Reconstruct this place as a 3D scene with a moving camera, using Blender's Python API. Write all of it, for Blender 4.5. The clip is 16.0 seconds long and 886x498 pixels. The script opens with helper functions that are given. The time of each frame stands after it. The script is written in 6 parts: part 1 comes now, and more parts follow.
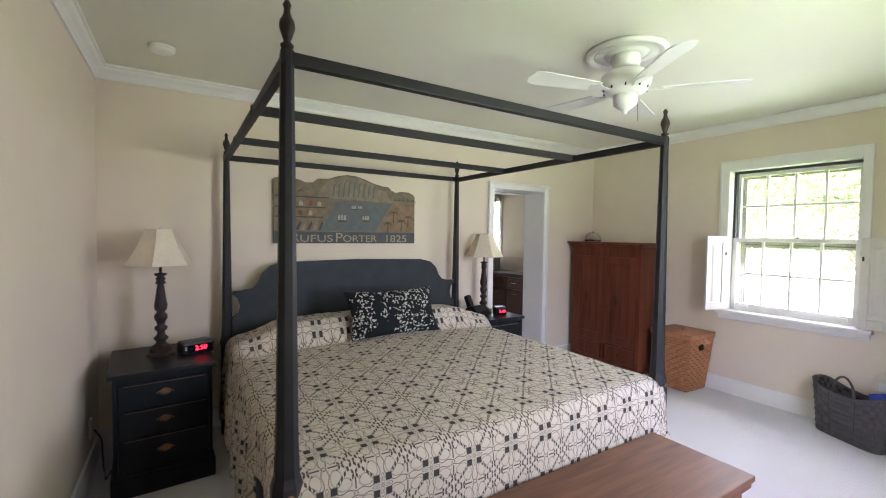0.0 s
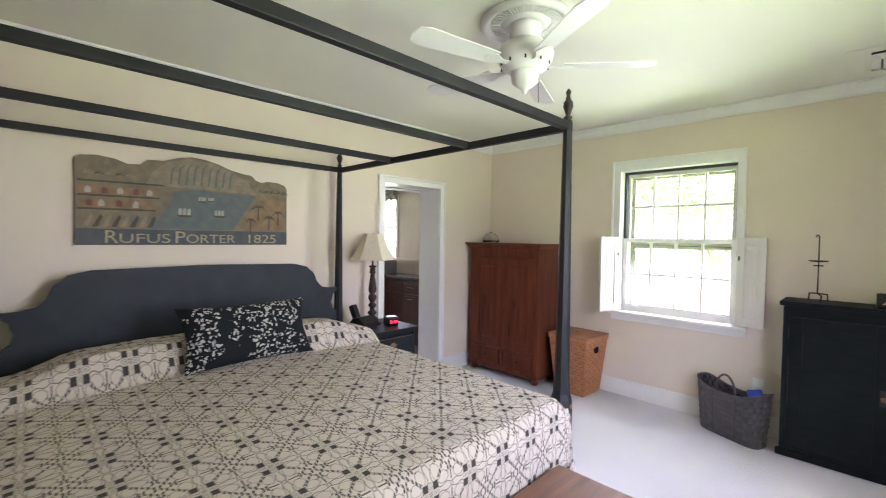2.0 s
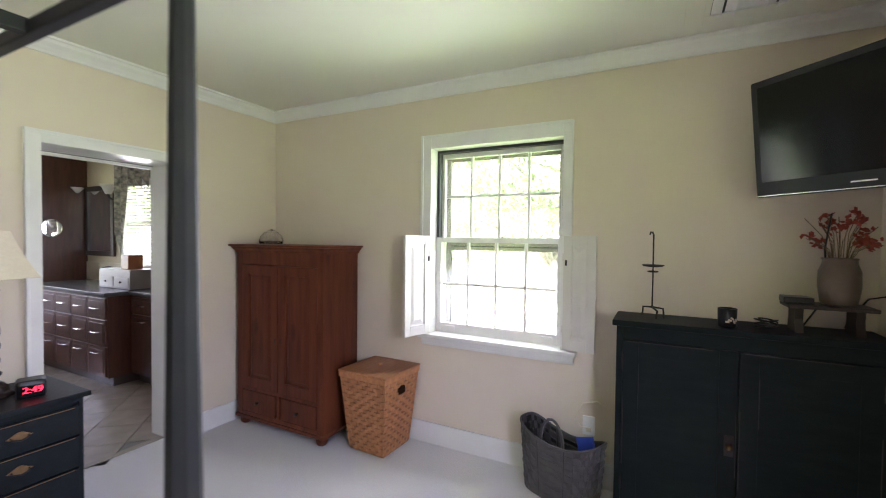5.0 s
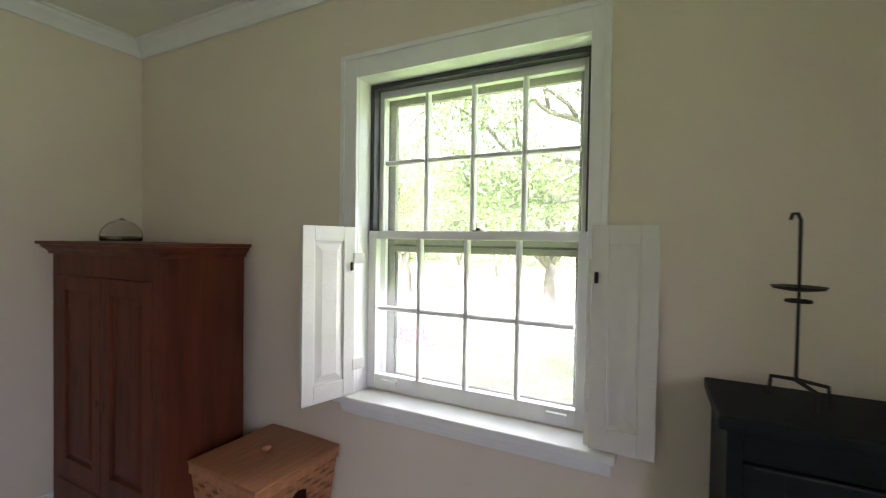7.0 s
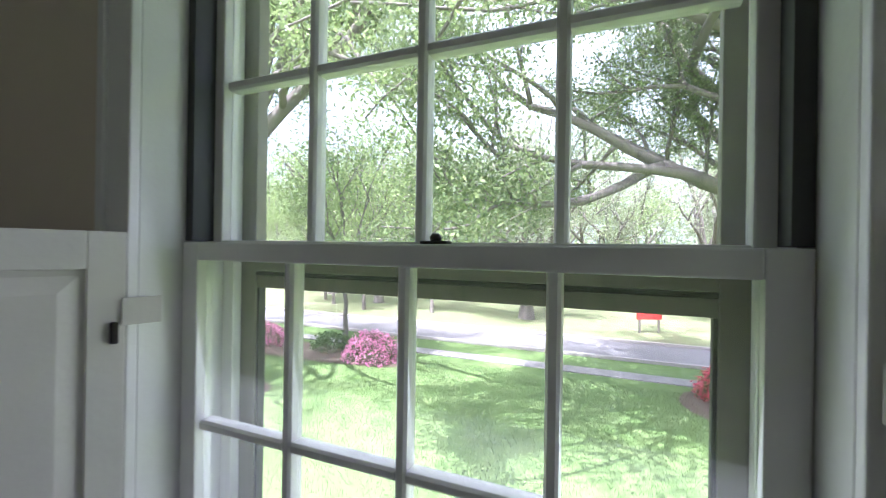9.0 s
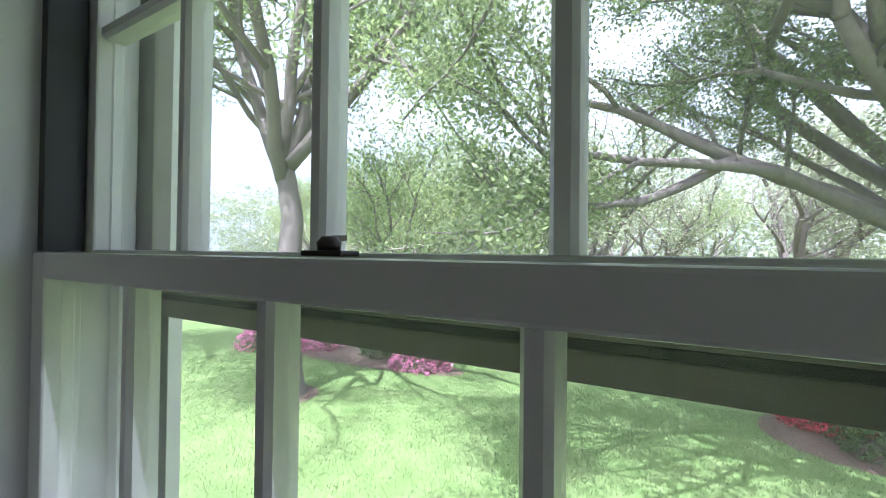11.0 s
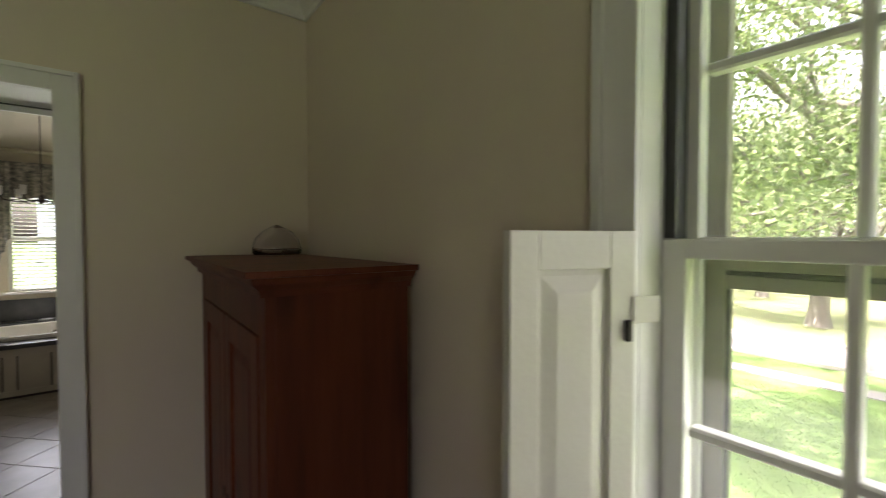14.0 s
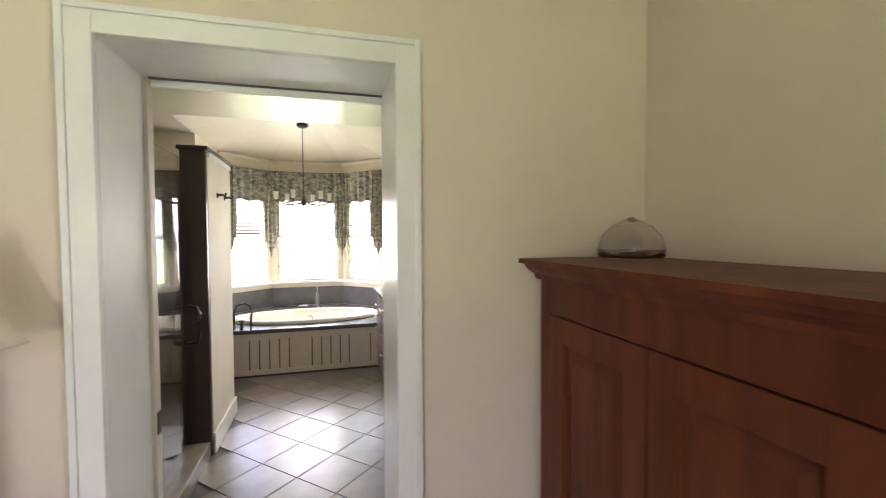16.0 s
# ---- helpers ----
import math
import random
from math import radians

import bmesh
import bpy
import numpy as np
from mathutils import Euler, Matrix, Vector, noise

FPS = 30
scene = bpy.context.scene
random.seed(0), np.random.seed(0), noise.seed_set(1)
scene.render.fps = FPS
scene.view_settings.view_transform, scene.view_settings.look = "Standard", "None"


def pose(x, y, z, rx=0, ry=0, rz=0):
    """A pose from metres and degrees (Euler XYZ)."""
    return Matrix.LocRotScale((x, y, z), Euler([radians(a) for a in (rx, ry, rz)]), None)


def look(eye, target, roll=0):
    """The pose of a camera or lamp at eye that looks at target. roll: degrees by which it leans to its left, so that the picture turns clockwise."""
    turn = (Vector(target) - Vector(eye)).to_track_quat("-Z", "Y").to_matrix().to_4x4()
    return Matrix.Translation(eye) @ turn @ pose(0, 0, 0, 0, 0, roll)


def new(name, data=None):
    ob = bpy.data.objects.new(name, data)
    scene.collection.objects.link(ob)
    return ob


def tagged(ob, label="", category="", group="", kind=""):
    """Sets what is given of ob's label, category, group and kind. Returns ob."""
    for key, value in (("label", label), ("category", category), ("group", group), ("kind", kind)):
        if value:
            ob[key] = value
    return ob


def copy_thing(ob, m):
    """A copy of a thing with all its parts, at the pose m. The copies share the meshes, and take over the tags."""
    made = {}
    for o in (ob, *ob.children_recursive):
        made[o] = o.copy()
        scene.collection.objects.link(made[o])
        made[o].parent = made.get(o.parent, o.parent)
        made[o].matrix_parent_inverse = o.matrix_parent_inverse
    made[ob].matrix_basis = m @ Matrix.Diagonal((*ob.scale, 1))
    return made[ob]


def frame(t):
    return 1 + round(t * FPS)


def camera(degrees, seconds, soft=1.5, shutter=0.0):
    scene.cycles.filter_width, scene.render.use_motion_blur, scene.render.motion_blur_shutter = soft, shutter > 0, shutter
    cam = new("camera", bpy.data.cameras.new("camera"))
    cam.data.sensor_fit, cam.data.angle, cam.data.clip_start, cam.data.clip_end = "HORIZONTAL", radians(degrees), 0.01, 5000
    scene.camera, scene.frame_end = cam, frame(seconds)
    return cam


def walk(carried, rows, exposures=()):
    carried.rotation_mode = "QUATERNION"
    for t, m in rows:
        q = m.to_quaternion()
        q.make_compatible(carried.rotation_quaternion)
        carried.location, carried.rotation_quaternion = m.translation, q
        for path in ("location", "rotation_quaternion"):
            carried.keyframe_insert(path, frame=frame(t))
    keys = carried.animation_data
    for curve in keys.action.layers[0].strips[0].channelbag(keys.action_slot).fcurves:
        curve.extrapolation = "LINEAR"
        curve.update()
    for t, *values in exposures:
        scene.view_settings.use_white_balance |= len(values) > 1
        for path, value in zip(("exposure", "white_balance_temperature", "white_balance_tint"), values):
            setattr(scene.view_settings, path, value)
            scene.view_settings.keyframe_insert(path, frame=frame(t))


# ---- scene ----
cam = camera(92.6, 16.0, soft=1.0, shutter=0.4)
PATH = [
    (0, (-0.177, 0.108, 1.487), (0.872, 1.809, 1.415), 0.8),
    (0.5, (-0.088, 0.201, 1.481), (1.022, 1.863, 1.417), 0.9),
    (1, (-0.008, 0.298, 1.488), (1.209, 1.884, 1.422), 1.1),
    (1.5, (0.086, 0.378, 1.484), (1.408, 1.877, 1.422), 0.9),
    (2, (0.236, 0.433, 1.471), (1.64, 1.856, 1.415), 0.9),
    (2.5, (0.394, 0.474, 1.467), (1.907, 1.781, 1.417), 0.9),
    (3, (0.556, 0.509, 1.475), (2.17, 1.69, 1.423), 1.0),
    (3.5, (0.766, 0.574, 1.484), (2.468, 1.624, 1.434), 1.0),
    (4, (0.988, 0.618, 1.478), (2.751, 1.561, 1.429), 0.9),
    (4.5, (1.281, 0.629, 1.482), (3.058, 1.546, 1.432), 0.7),
    (7, (2.838, 1.001, 1.446), (4.625, 1.9, 1.408), 0.9),
    (7.5, (3.108, 1.128, 1.453), (4.915, 1.985, 1.422), 0.9),
    (8, (3.366, 1.209, 1.453), (5.179, 2.052, 1.425), 0.9),
    (8.5, (3.614, 1.279, 1.463), (5.432, 2.111, 1.45), 1.0),
    (9, (3.815, 1.369, 1.478), (5.65, 2.164, 1.478), 0.9),
    (11.5, (4.144, 1.392, 1.488), (5.822, 2.48, 1.474), 0.1),
    (12, (4.115, 1.421, 1.453), (5.75, 2.571, 1.389), -0.6),
    (12.5, (4.035, 1.47, 1.432), (5.62, 2.689, 1.379), -0.4),
    (13, (3.91, 1.541, 1.443), (5.39, 2.886, 1.401), -0.1),
    (13.5, (3.741, 1.645, 1.465), (5.105, 3.107, 1.432), 0.2),
    (14, (3.572, 1.756, 1.487), (4.783, 3.346, 1.434), -0.0),
    (14.5, (3.479, 1.889, 1.484), (4.499, 3.608, 1.423), -0.2),
    (15, (3.381, 2.092, 1.491), (4.221, 3.906, 1.416), -0.1),
    (15.5, (3.294, 2.266, 1.491), (3.961, 4.151, 1.421), -0.2),
    (16, (3.202, 2.464, 1.491), (3.728, 4.392, 1.423), -0.3),
]
EXPOSURES = [(0.0,4.82,5650,30),(1.0,4.97,5650,30),(2.0,4.97,5650,31),(3.0,4.9,5650,31),(4.7,4.75,5650,30),(7.0,3.85,5750,27),(8.0,3.1,5400,26),(8.5,2.62,5350,27),(9.2,2.15,5300,27),(11.3,1.9,5250,25),(12.0,1.76,5750,23),(12.5,1.7,5900,22),(13.0,1.78,5850,20),(13.5,2.15,6050,20),(14.0,2.95,6450,21),(14.5,3.87,6700,28),(15.2,4.75,6450,29),(16.0,4.78,6300,28)]
walk(cam, [(t, look(eye, target, roll)) for t, eye, target, roll in PATH], EXPOSURES)

# ---- world and light ----
world = bpy.data.worlds.new("sky")
scene.world = world
world.use_nodes = True
wn = world.node_tree.nodes
sky = wn.new("ShaderNodeTexSky")
sky.sky_type = "NISHITA"
sky.sun_disc = False
sky.dust_density = 8.0
sky.sun_elevation = radians(64)
sky.sun_rotation = radians(270)
wn["Background"].inputs["Strength"].default_value = 0.15
world.node_tree.links.new(sky.outputs[0], wn["Background"].inputs["Color"])

sun = new("sun", bpy.data.lights.new("sun", "SUN"))
sun.data.energy, sun.data.angle, sun.data.color = 5.0, radians(0.5), (1.0, 0.95, 0.86)
sun.matrix_world = look((0, 4, 22), (10, 5, 0))


def window_light(name, eye, target, w, h, watts, color=(1.0, 0.985, 0.955), spread=180):
    ob = new(name, bpy.data.lights.new(name, "AREA"))
    ob.data.shape, ob.data.size, ob.data.size_y, ob.data.energy, ob.data.color = "RECTANGLE", w, h, watts, color
    ob.data.spread = radians(spread)
    ob.matrix_world = look(eye, target)
    return ob


window_light("east_window_daylight", (4.325, 1.66, 1.46), (3.0, 1.66, 1.25), 0.84, 1.20, 0.74, spread=135)
window_light("south_window_daylight", (1.8, -0.37, 1.5), (1.9, 2.0, 1.3), 0.85, 1.1, 0.54, spread=120)
window_light("bath_bay_daylight", (2.93, 8.6, 1.42), (2.93, 6.0, 1.1), 0.85, 1.1, 1.05)
window_light("bath_side_daylight", (4.25, 5.9, 1.65), (3.0, 5.7, 1.2), 0.55, 0.75, 0.45)


# ---- materials ----
def mat(name, color, rough=0.5, metal=0.0, color2=None, scale=8.0, detail=6.0, stretch=(1, 1, 1), amount=0.5,
        bump=0.0, bump_scale=60.0, big=0.0, spec=0.5, coords="Object", knots=0.0):
    """Two-scale noise over one or two base colours, with fine relief."""
    m = bpy.data.materials.new(name)
    m.use_nodes = True
    n, l = m.node_tree.nodes, m.node_tree.links
    b = n["Principled BSDF"]
    b.inputs["Roughness"].default_value = rough
    b.inputs["Metallic"].default_value = metal
    b.inputs["Specular IOR Level"].default_value = spec
    tc = n.new("ShaderNodeTexCoord")
    mp = n.new("ShaderNodeMapping")
    mp.inputs["Scale"].default_value = stretch
    l.new(tc.outputs[coords], mp.inputs["Vector"])
    c2 = color2 or tuple(c * 0.82 for c in color)
    nz = n.new("ShaderNodeTexNoise")
    nz.inputs["Scale"].default_value, nz.inputs["Detail"].default_value = scale, detail
    l.new(mp.outputs[0], nz.inputs["Vector"])
    ramp = n.new("ShaderNodeMapRange")
    ramp.inputs["From Min"].default_value, ramp.inputs["From Max"].default_value = 0.3, 0.7
    ramp.inputs["To Max"].default_value = amount
    l.new(nz.outputs["Fac"], ramp.inputs["Value"])
    mix = n.new("ShaderNodeMix")
    mix.data_type = "RGBA"
    mix.inputs["A"].default_value, mix.inputs["B"].default_value = (*color, 1), (*c2, 1)
    l.new(ramp.outputs[0], mix.inputs["Factor"])
    out = mix.outputs["Result"]
    if knots:
        vo = n.new("ShaderNodeTexVoronoi")
        vo.inputs["Scale"].default_value = knots
        mk = n.new("ShaderNodeMapping")
        mk.inputs["Scale"].default_value = tuple(0.35 + 0.65 * min(1.0, s / 6) for s in stretch)
        l.new(tc.outputs[coords], mk.inputs["Vector"])
        l.new(mk.outputs[0], vo.inputs["Vector"])
        km = n.new("ShaderNodeMapRange")
        km.inputs["From Min"].default_value, km.inputs["From Max"].default_value = 0.04, 0.17
        km.inputs["To Min"].default_value, km.inputs["To Max"].default_value = 0.75, 0.0
        l.new(vo.outputs["Distance"], km.inputs["Value"])
        kx = n.new("ShaderNodeMix")
        kx.data_type = "RGBA"
        kx.inputs["B"].default_value = (*[c * 0.25 for c in c2], 1)
        l.new(km.outputs[0], kx.inputs["Factor"])
        l.new(out, kx.inputs["A"])
        out = kx.outputs["Result"]
    if big:
        nb = n.new("ShaderNodeTexNoise")
        nb.inputs["Scale"].default_value = 1.3
        l.new(tc.outputs["Object"], nb.inputs["Vector"])
        hv = n.new("ShaderNodeHueSaturation")
        mr = n.new("ShaderNodeMapRange")
        mr.inputs["To Min"].default_value, mr.inputs["To Max"].default_value = 1 - big, 1 + big
        l.new(nb.outputs["Fac"], mr.inputs["Value"])
        l.new(mr.outputs[0], hv.inputs["Value"])
        l.new(out, hv.inputs["Color"])
        out = hv.outputs[0]
    l.new(out, b.inputs["Base Color"])
    if bump:
        nf = n.new("ShaderNodeTexNoise")
        nf.inputs["Scale"].default_value, nf.inputs["Detail"].default_value = bump_scale, 4.0
        l.new(mp.outputs[0], nf.inputs["Vector"])
        bp = n.new("ShaderNodeBump")
        bp.inputs["Strength"].default_value, bp.inputs["Distance"].default_value = bump, 0.01
        l.new(nf.outputs["Fac"], bp.inputs["Height"])
        l.new(bp.outputs[0], b.inputs["Normal"])
    return m


M_WALL = mat("painted_plaster_cream", (0.72, 0.63, 0.51), 0.7, color2=(0.69, 0.60, 0.48), scale=3, amount=0.6, bump=0.06, bump_scale=180)
M_CEIL = mat("ceiling_paint", (0.76, 0.75, 0.645), 0.8, color2=(0.73, 0.72, 0.615), scale=2, bump=0.06, bump_scale=150)
M_WHITE = mat("white_gloss_paint", (0.80, 0.79, 0.76), 0.32, color2=(0.74, 0.73, 0.69), scale=14, amount=0.5, bump=0.05, bump_scale=90)
M_SHUTTER = mat("cream_white_paint", (0.69, 0.665, 0.60), 0.4, color2=(0.63, 0.605, 0.54), scale=10, amount=0.6, bump=0.06, bump_scale=80)
M_CARPET = mat("pale_grey_carpet", (0.80, 0.785, 0.795), 0.95, color2=(0.62, 0.605, 0.615), scale=190, amount=0.7, bump=0.9, bump_scale=260, big=0.10, spec=0.1)
M_BLACK = mat("worn_black_blue_paint", (0.006, 0.0085, 0.010), 0.40, color2=(0.012, 0.016, 0.019), scale=7, amount=0.8, bump=0.12, bump_scale=70, big=0.15, spec=0.2)
M_BEDBLUE = mat("dark_blue_grey_paint", (0.015, 0.0205, 0.0225), 0.55, color2=(0.025, 0.032, 0.034), scale=9, amount=0.8, bump=0.08, bump_scale=60, spec=0.3)
M_RED = mat("red_stained_pine", (0.165, 0.046, 0.020), 0.45, color2=(0.060, 0.017, 0.009), scale=3.2, detail=9, stretch=(5, 5, 0.5), amount=0.8, bump=0.12, bump_scale=22, big=0.4, knots=4.5, spec=0.2)
M_PINE = mat("worn_pine_top", (0.17, 0.072, 0.035), 0.5, color2=(0.075, 0.032, 0.017), scale=5, detail=9, stretch=(0.6, 6, 6), amount=0.9, bump=0.12, bump_scale=20, big=0.15, knots=4.0)
M_POST = mat("dark_charcoal_paint", (0.013, 0.0135, 0.014), 0.5, color2=(0.022, 0.021, 0.020), scale=9, amount=0.8, bump=0.08, bump_scale=60, spec=0.3)
M_SHADE = mat("cream_lampshade", (0.72, 0.64, 0.50), 0.85, scale=60, bump=0.1, bump_scale=200)
M_TURN = mat("dark_turned_wood", (0.028, 0.020, 0.016), 0.45, color2=(0.045, 0.028, 0.02), scale=20, amount=0.8, bump=0.1, spec=0.25)
M_IRON = mat("wrought_iron", (0.03, 0.026, 0.023), 0.55, metal=0.6, color2=(0.05, 0.04, 0.03), scale=40, bump=0.2)
M_WICKER = mat("honey_wicker", (0.47, 0.215, 0.085), 0.5, color2=(0.33, 0.135, 0.05), scale=30, amount=0.8, bump=0.2, bump_scale=120)
M_STRAP = mat("grey_woven_strap", (0.085, 0.08, 0.078), 0.5, color2=(0.05, 0.047, 0.046), scale=25, amount=0.8, bump=0.2)
M_PLASTIC = mat("black_plastic", (0.008, 0.008, 0.009), 0.3, scale=30, spec=0.3)
M_SCREEN = mat("tv_screen_glass", (0.003, 0.0035, 0.004), 0.12, scale=5, spec=0.18)
M_BRASS = mat("aged_brass", (0.32, 0.2, 0.09), 0.45, metal=0.8, color2=(0.16, 0.09, 0.05), scale=60)
M_CHROME = mat("chrome", (0.7, 0.7, 0.7), 0.15, metal=1.0)
M_PEWTER = mat("dark_bronze", (0.06, 0.05, 0.045), 0.35, metal=0.8)


# ---- building tools ----
def box(bm, x0, x1, y0, y1, z0, z1, bevel=0.0):
    r = bmesh.ops.create_cube(bm, size=1.0, matrix=Matrix.Translation(((x0 + x1) / 2, (y0 + y1) / 2, (z0 + z1) / 2)) @ Matrix.Diagonal((x1 - x0, y1 - y0, z1 - z0, 1)))
    if bevel:
        edges = list({e for v in r["verts"] for e in v.link_edges})
        bmesh.ops.bevel(bm, geom=edges, offset=bevel, segments=2, affect="EDGES", profile=0.6)
    return bm


def boxes(*sizes, bevel=0.0):
    bm = bmesh.new()
    for s in sizes:
        box(bm, *s, bevel=bevel)
    return bm


def lathe(bm, profile, seg=20, at=(0, 0, 0), turn=0.0):
    """A turned shape from (radius, height) pairs."""
    rings = []
    for r, z in profile:
        rings.append([bm.verts.new((at[0] + r * math.cos(turn + 2 * math.pi * i / seg), at[1] + r * math.sin(turn + 2 * math.pi * i / seg), at[2] + z)) for i in range(seg)])
    for a, b in zip(rings, rings[1:]):
        for i in range(seg):
            bm.faces.new((a[i], a[(i + 1) % seg], b[(i + 1) % seg], b[i]))
    bm.faces.new(list(reversed(rings[0])))
    bm.faces.new(rings[-1])
    return bm


def tube(bm, pts, r, seg=8, r_end=None):
    """A round bar along a line of points."""
    pts = [Vector(p) for p in pts]
    rings = []
    for i, p in enumerate(pts):
        d = (pts[min(i + 1, len(pts) - 1)] - pts[max(i - 1, 0)]).normalized()
        q = d.to_track_quat("Z", "Y")
        rr = r if r_end is None else r + (r_end - r) * i / (len(pts) - 1)
        rings.append([bm.verts.new(p + q @ Vector((rr * math.cos(2 * math.pi * k / seg), rr * math.sin(2 * math.pi * k / seg), 0))) for k in range(seg)])
    for a, b in zip(rings, rings[1:]):
        for i in range(seg):
            bm.faces.new((a[i], a[(i + 1) % seg], b[(i + 1) % seg], b[i]))
    bm.faces.new(list(reversed(rings[0])))
    bm.faces.new(rings[-1])
    return bm


def slab(bm, outline, depth, axis="y", at=0.0):
    """A flat outline of (a, b) pairs pushed out by depth. axis: the way it is pushed."""
    def place(a, b, d):
        return {"y": (a, d, b), "x": (d, a, b), "z": (a, b, d)}[axis]
    f = [bm.verts.new(place(a, b, at)) for a, b in outline]
    g = [bm.verts.new(place(a, b, at + depth)) for a, b in outline]
    bm.faces.new(f)
    bm.faces.new(list(reversed(g)))
    for i in range(len(f)):
        j = (i + 1) % len(f)
        bm.faces.new((f[j], f[i], g[i], g[j]))
    bmesh.ops.recalc_face_normals(bm, faces=bm.faces)
    return bm


def finish(name, bm, material, smooth=False):
    me = bpy.data.meshes.new(name)
    bmesh.ops.recalc_face_normals(bm, faces=bm.faces)
    bm.to_mesh(me)
    bm.free()
    if material:
        me.materials.append(material)
    if smooth:
        for p in me.polygons:
            p.use_smooth = True
    return me


def part(name, bm, material, parent=None, label="", smooth=False, at=None):
    ob = new(name, finish(name, bm, material, smooth))
    if parent:
        ob.parent = parent
    if at:
        ob.matrix_basis = at
    if label:
        ob["label"] = label
    return ob


def again(ob, m, parent):
    """Another part on the same mesh."""
    o = new(ob.name.split(".")[0], ob.data)
    o.parent = parent
    o.matrix_basis = m
    if "label" in ob:
        o["label"] = ob["label"]
    return o


def thing(name, label, category, at, group=""):
    ob = new(name)
    ob.empty_display_size = 0.1
    ob.matrix_basis = at
    return tagged(ob, label, category, group)


def structure(name, bm, material, label, category, smooth=False):
    return tagged(part(name, bm, material, smooth=smooth), label, category, kind="structure")


# ---- the bedroom shell ----
XW, XE, YS, YN, ZC = -0.66, 4.265, -0.25, 3.70, 2.56
XO, YB = 4.53, 4.0  # outer face of the east wall, bathroom side of the north wall
WY0, WY1, WZ0, WZ1 = 1.197, 2.12, 0.80, 2.115  # window opening
DX0, DX1, DZ = 2.662, 3.396, 1.981  # doorway

structure("floor", boxes((XW - 0.1, XE + 0.1, YS - 0.1, YN + 0.17, -0.12, 0)), M_CARPET, "pale grey cut-pile wall-to-wall carpet floor", "floor")
structure("ceiling", boxes((XW - 0.2, XO, YS - 0.3, YB, ZC, ZC + 0.15)), M_CEIL, "smooth off-white painted plaster ceiling", "ceiling")
structure("wall_west", boxes((XW - 0.15, XW, YS - 0.15, YB, -0.12, ZC)), M_WALL, "cream painted plaster wall", "wall")
structure("wall_north", boxes((XW, DX0 - 0.02, YN, YB, -0.12, ZC), (DX1 + 0.02, XO, YN, YB, -0.12, ZC), (DX0 - 0.02, DX1 + 0.02, YN, YB, DZ + 0.02, ZC)), M_WALL,
          "cream painted plaster wall with a doorway", "wall")
structure("wall_east", boxes((XE, XO, YS - 0.15, WY0 - 0.02, -2.2, ZC), (XE, XO, WY1 + 0.02, YN, -2.2, ZC), (XE, XO, WY0 - 0.02, WY1 + 0.02, -2.2, WZ0 - 0.03), (XE, XO, WY0 - 0.02, WY1 + 0.02, WZ1 + 0.02, ZC)), M_WALL,
          "cream painted plaster wall with a sash window", "wall")
structure("wall_south", boxes((XW, 1.35, YS - 0.15, YS, -0.12, ZC), (2.25, XE, YS - 0.15, YS, -0.12, ZC), (1.35, 2.25, YS - 0.15, YS, -0.12, 0.9), (1.35, 2.25, YS - 0.15, YS, 2.1, ZC)), M_WALL,
          "cream painted plaster wall with a window opening", "wall")


def cornice_profile(bm, x0, y0, x1, y1, nx, ny):
    """Crown moulding along a wall; nx, ny point into the room."""
    prof = [(0, -0.085), (0.012, -0.085), (0.016, -0.07), (0.03, -0.05), (0.05, -0.032), (0.058, -0.016), (0.07, -0.012), (0.07, 0), (0, 0)]
    a = [bm.verts.new((x0 + nx * d, y0 + ny * d, ZC + h)) for d, h in prof]
    b = [bm.verts.new((x1 + nx * d, y1 + ny * d, ZC + h)) for d, h in prof]
    for i in range(len(prof)):
        j = (i + 1) % len(prof)
        bm.faces.new((a[i], a[j], b[j], b[i]))


bm = bmesh.new()
cornice_profile(bm, XW, YN, XE, YN, 0, -1)
cornice_profile(bm, XE, YN, XE, YS, -1, 0)
cornice_profile(bm, XE, YS, XW, YS, 0, 1)
cornice_profile(bm, XW, YS, XW, YN, 1, 0)
structure("cornice", bm, M_WHITE, "white painted crown moulding under the ceiling", "trim")

bm = boxes((XW, DX0 - 0.073, YN - 0.016, YN, 0, 0.15), (DX1 + 0.073, XE, YN - 0.016, YN, 0, 0.15), (XE - 0.016, XE, YS, YN - 0.016, 0, 0.15),
           (XW, XW + 0.016, YS, YN - 0.016, 0, 0.15), (XW + 0.016, XE - 0.016, YS, YS + 0.016, 0, 0.15), bevel=0.004)
structure("baseboard", bm, M_WHITE, "tall white painted baseboard", "baseboard")


def casing(bm, axis_box, n):
    for b in axis_box:
        box(bm, *b, bevel=0.004)


# doorway: casing and deep jamb
bm = boxes((DX0 - 0.072, DX0, YN - 0.02, YN, 0, DZ + 0.07), (DX1, DX1 + 0.072, YN - 0.02, YN, 0, DZ + 0.07), (DX0, DX1, YN - 0.02, YN, DZ, DZ + 0.07),
           (DX0 - 0.072, DX0 - 0.055, YN - 0.028, YN - 0.02, 0, DZ + 0.07), (DX1 + 0.055, DX1 + 0.072, YN - 0.028, YN - 0.02, 0, DZ + 0.07), (DX0 - 0.055, DX1 + 0.055, YN - 0.028, YN - 0.02, DZ + 0.053, DZ + 0.07), bevel=0.003)
structure("door_casing", bm, M_WHITE, "white painted moulded casing round a doorway", "trim")
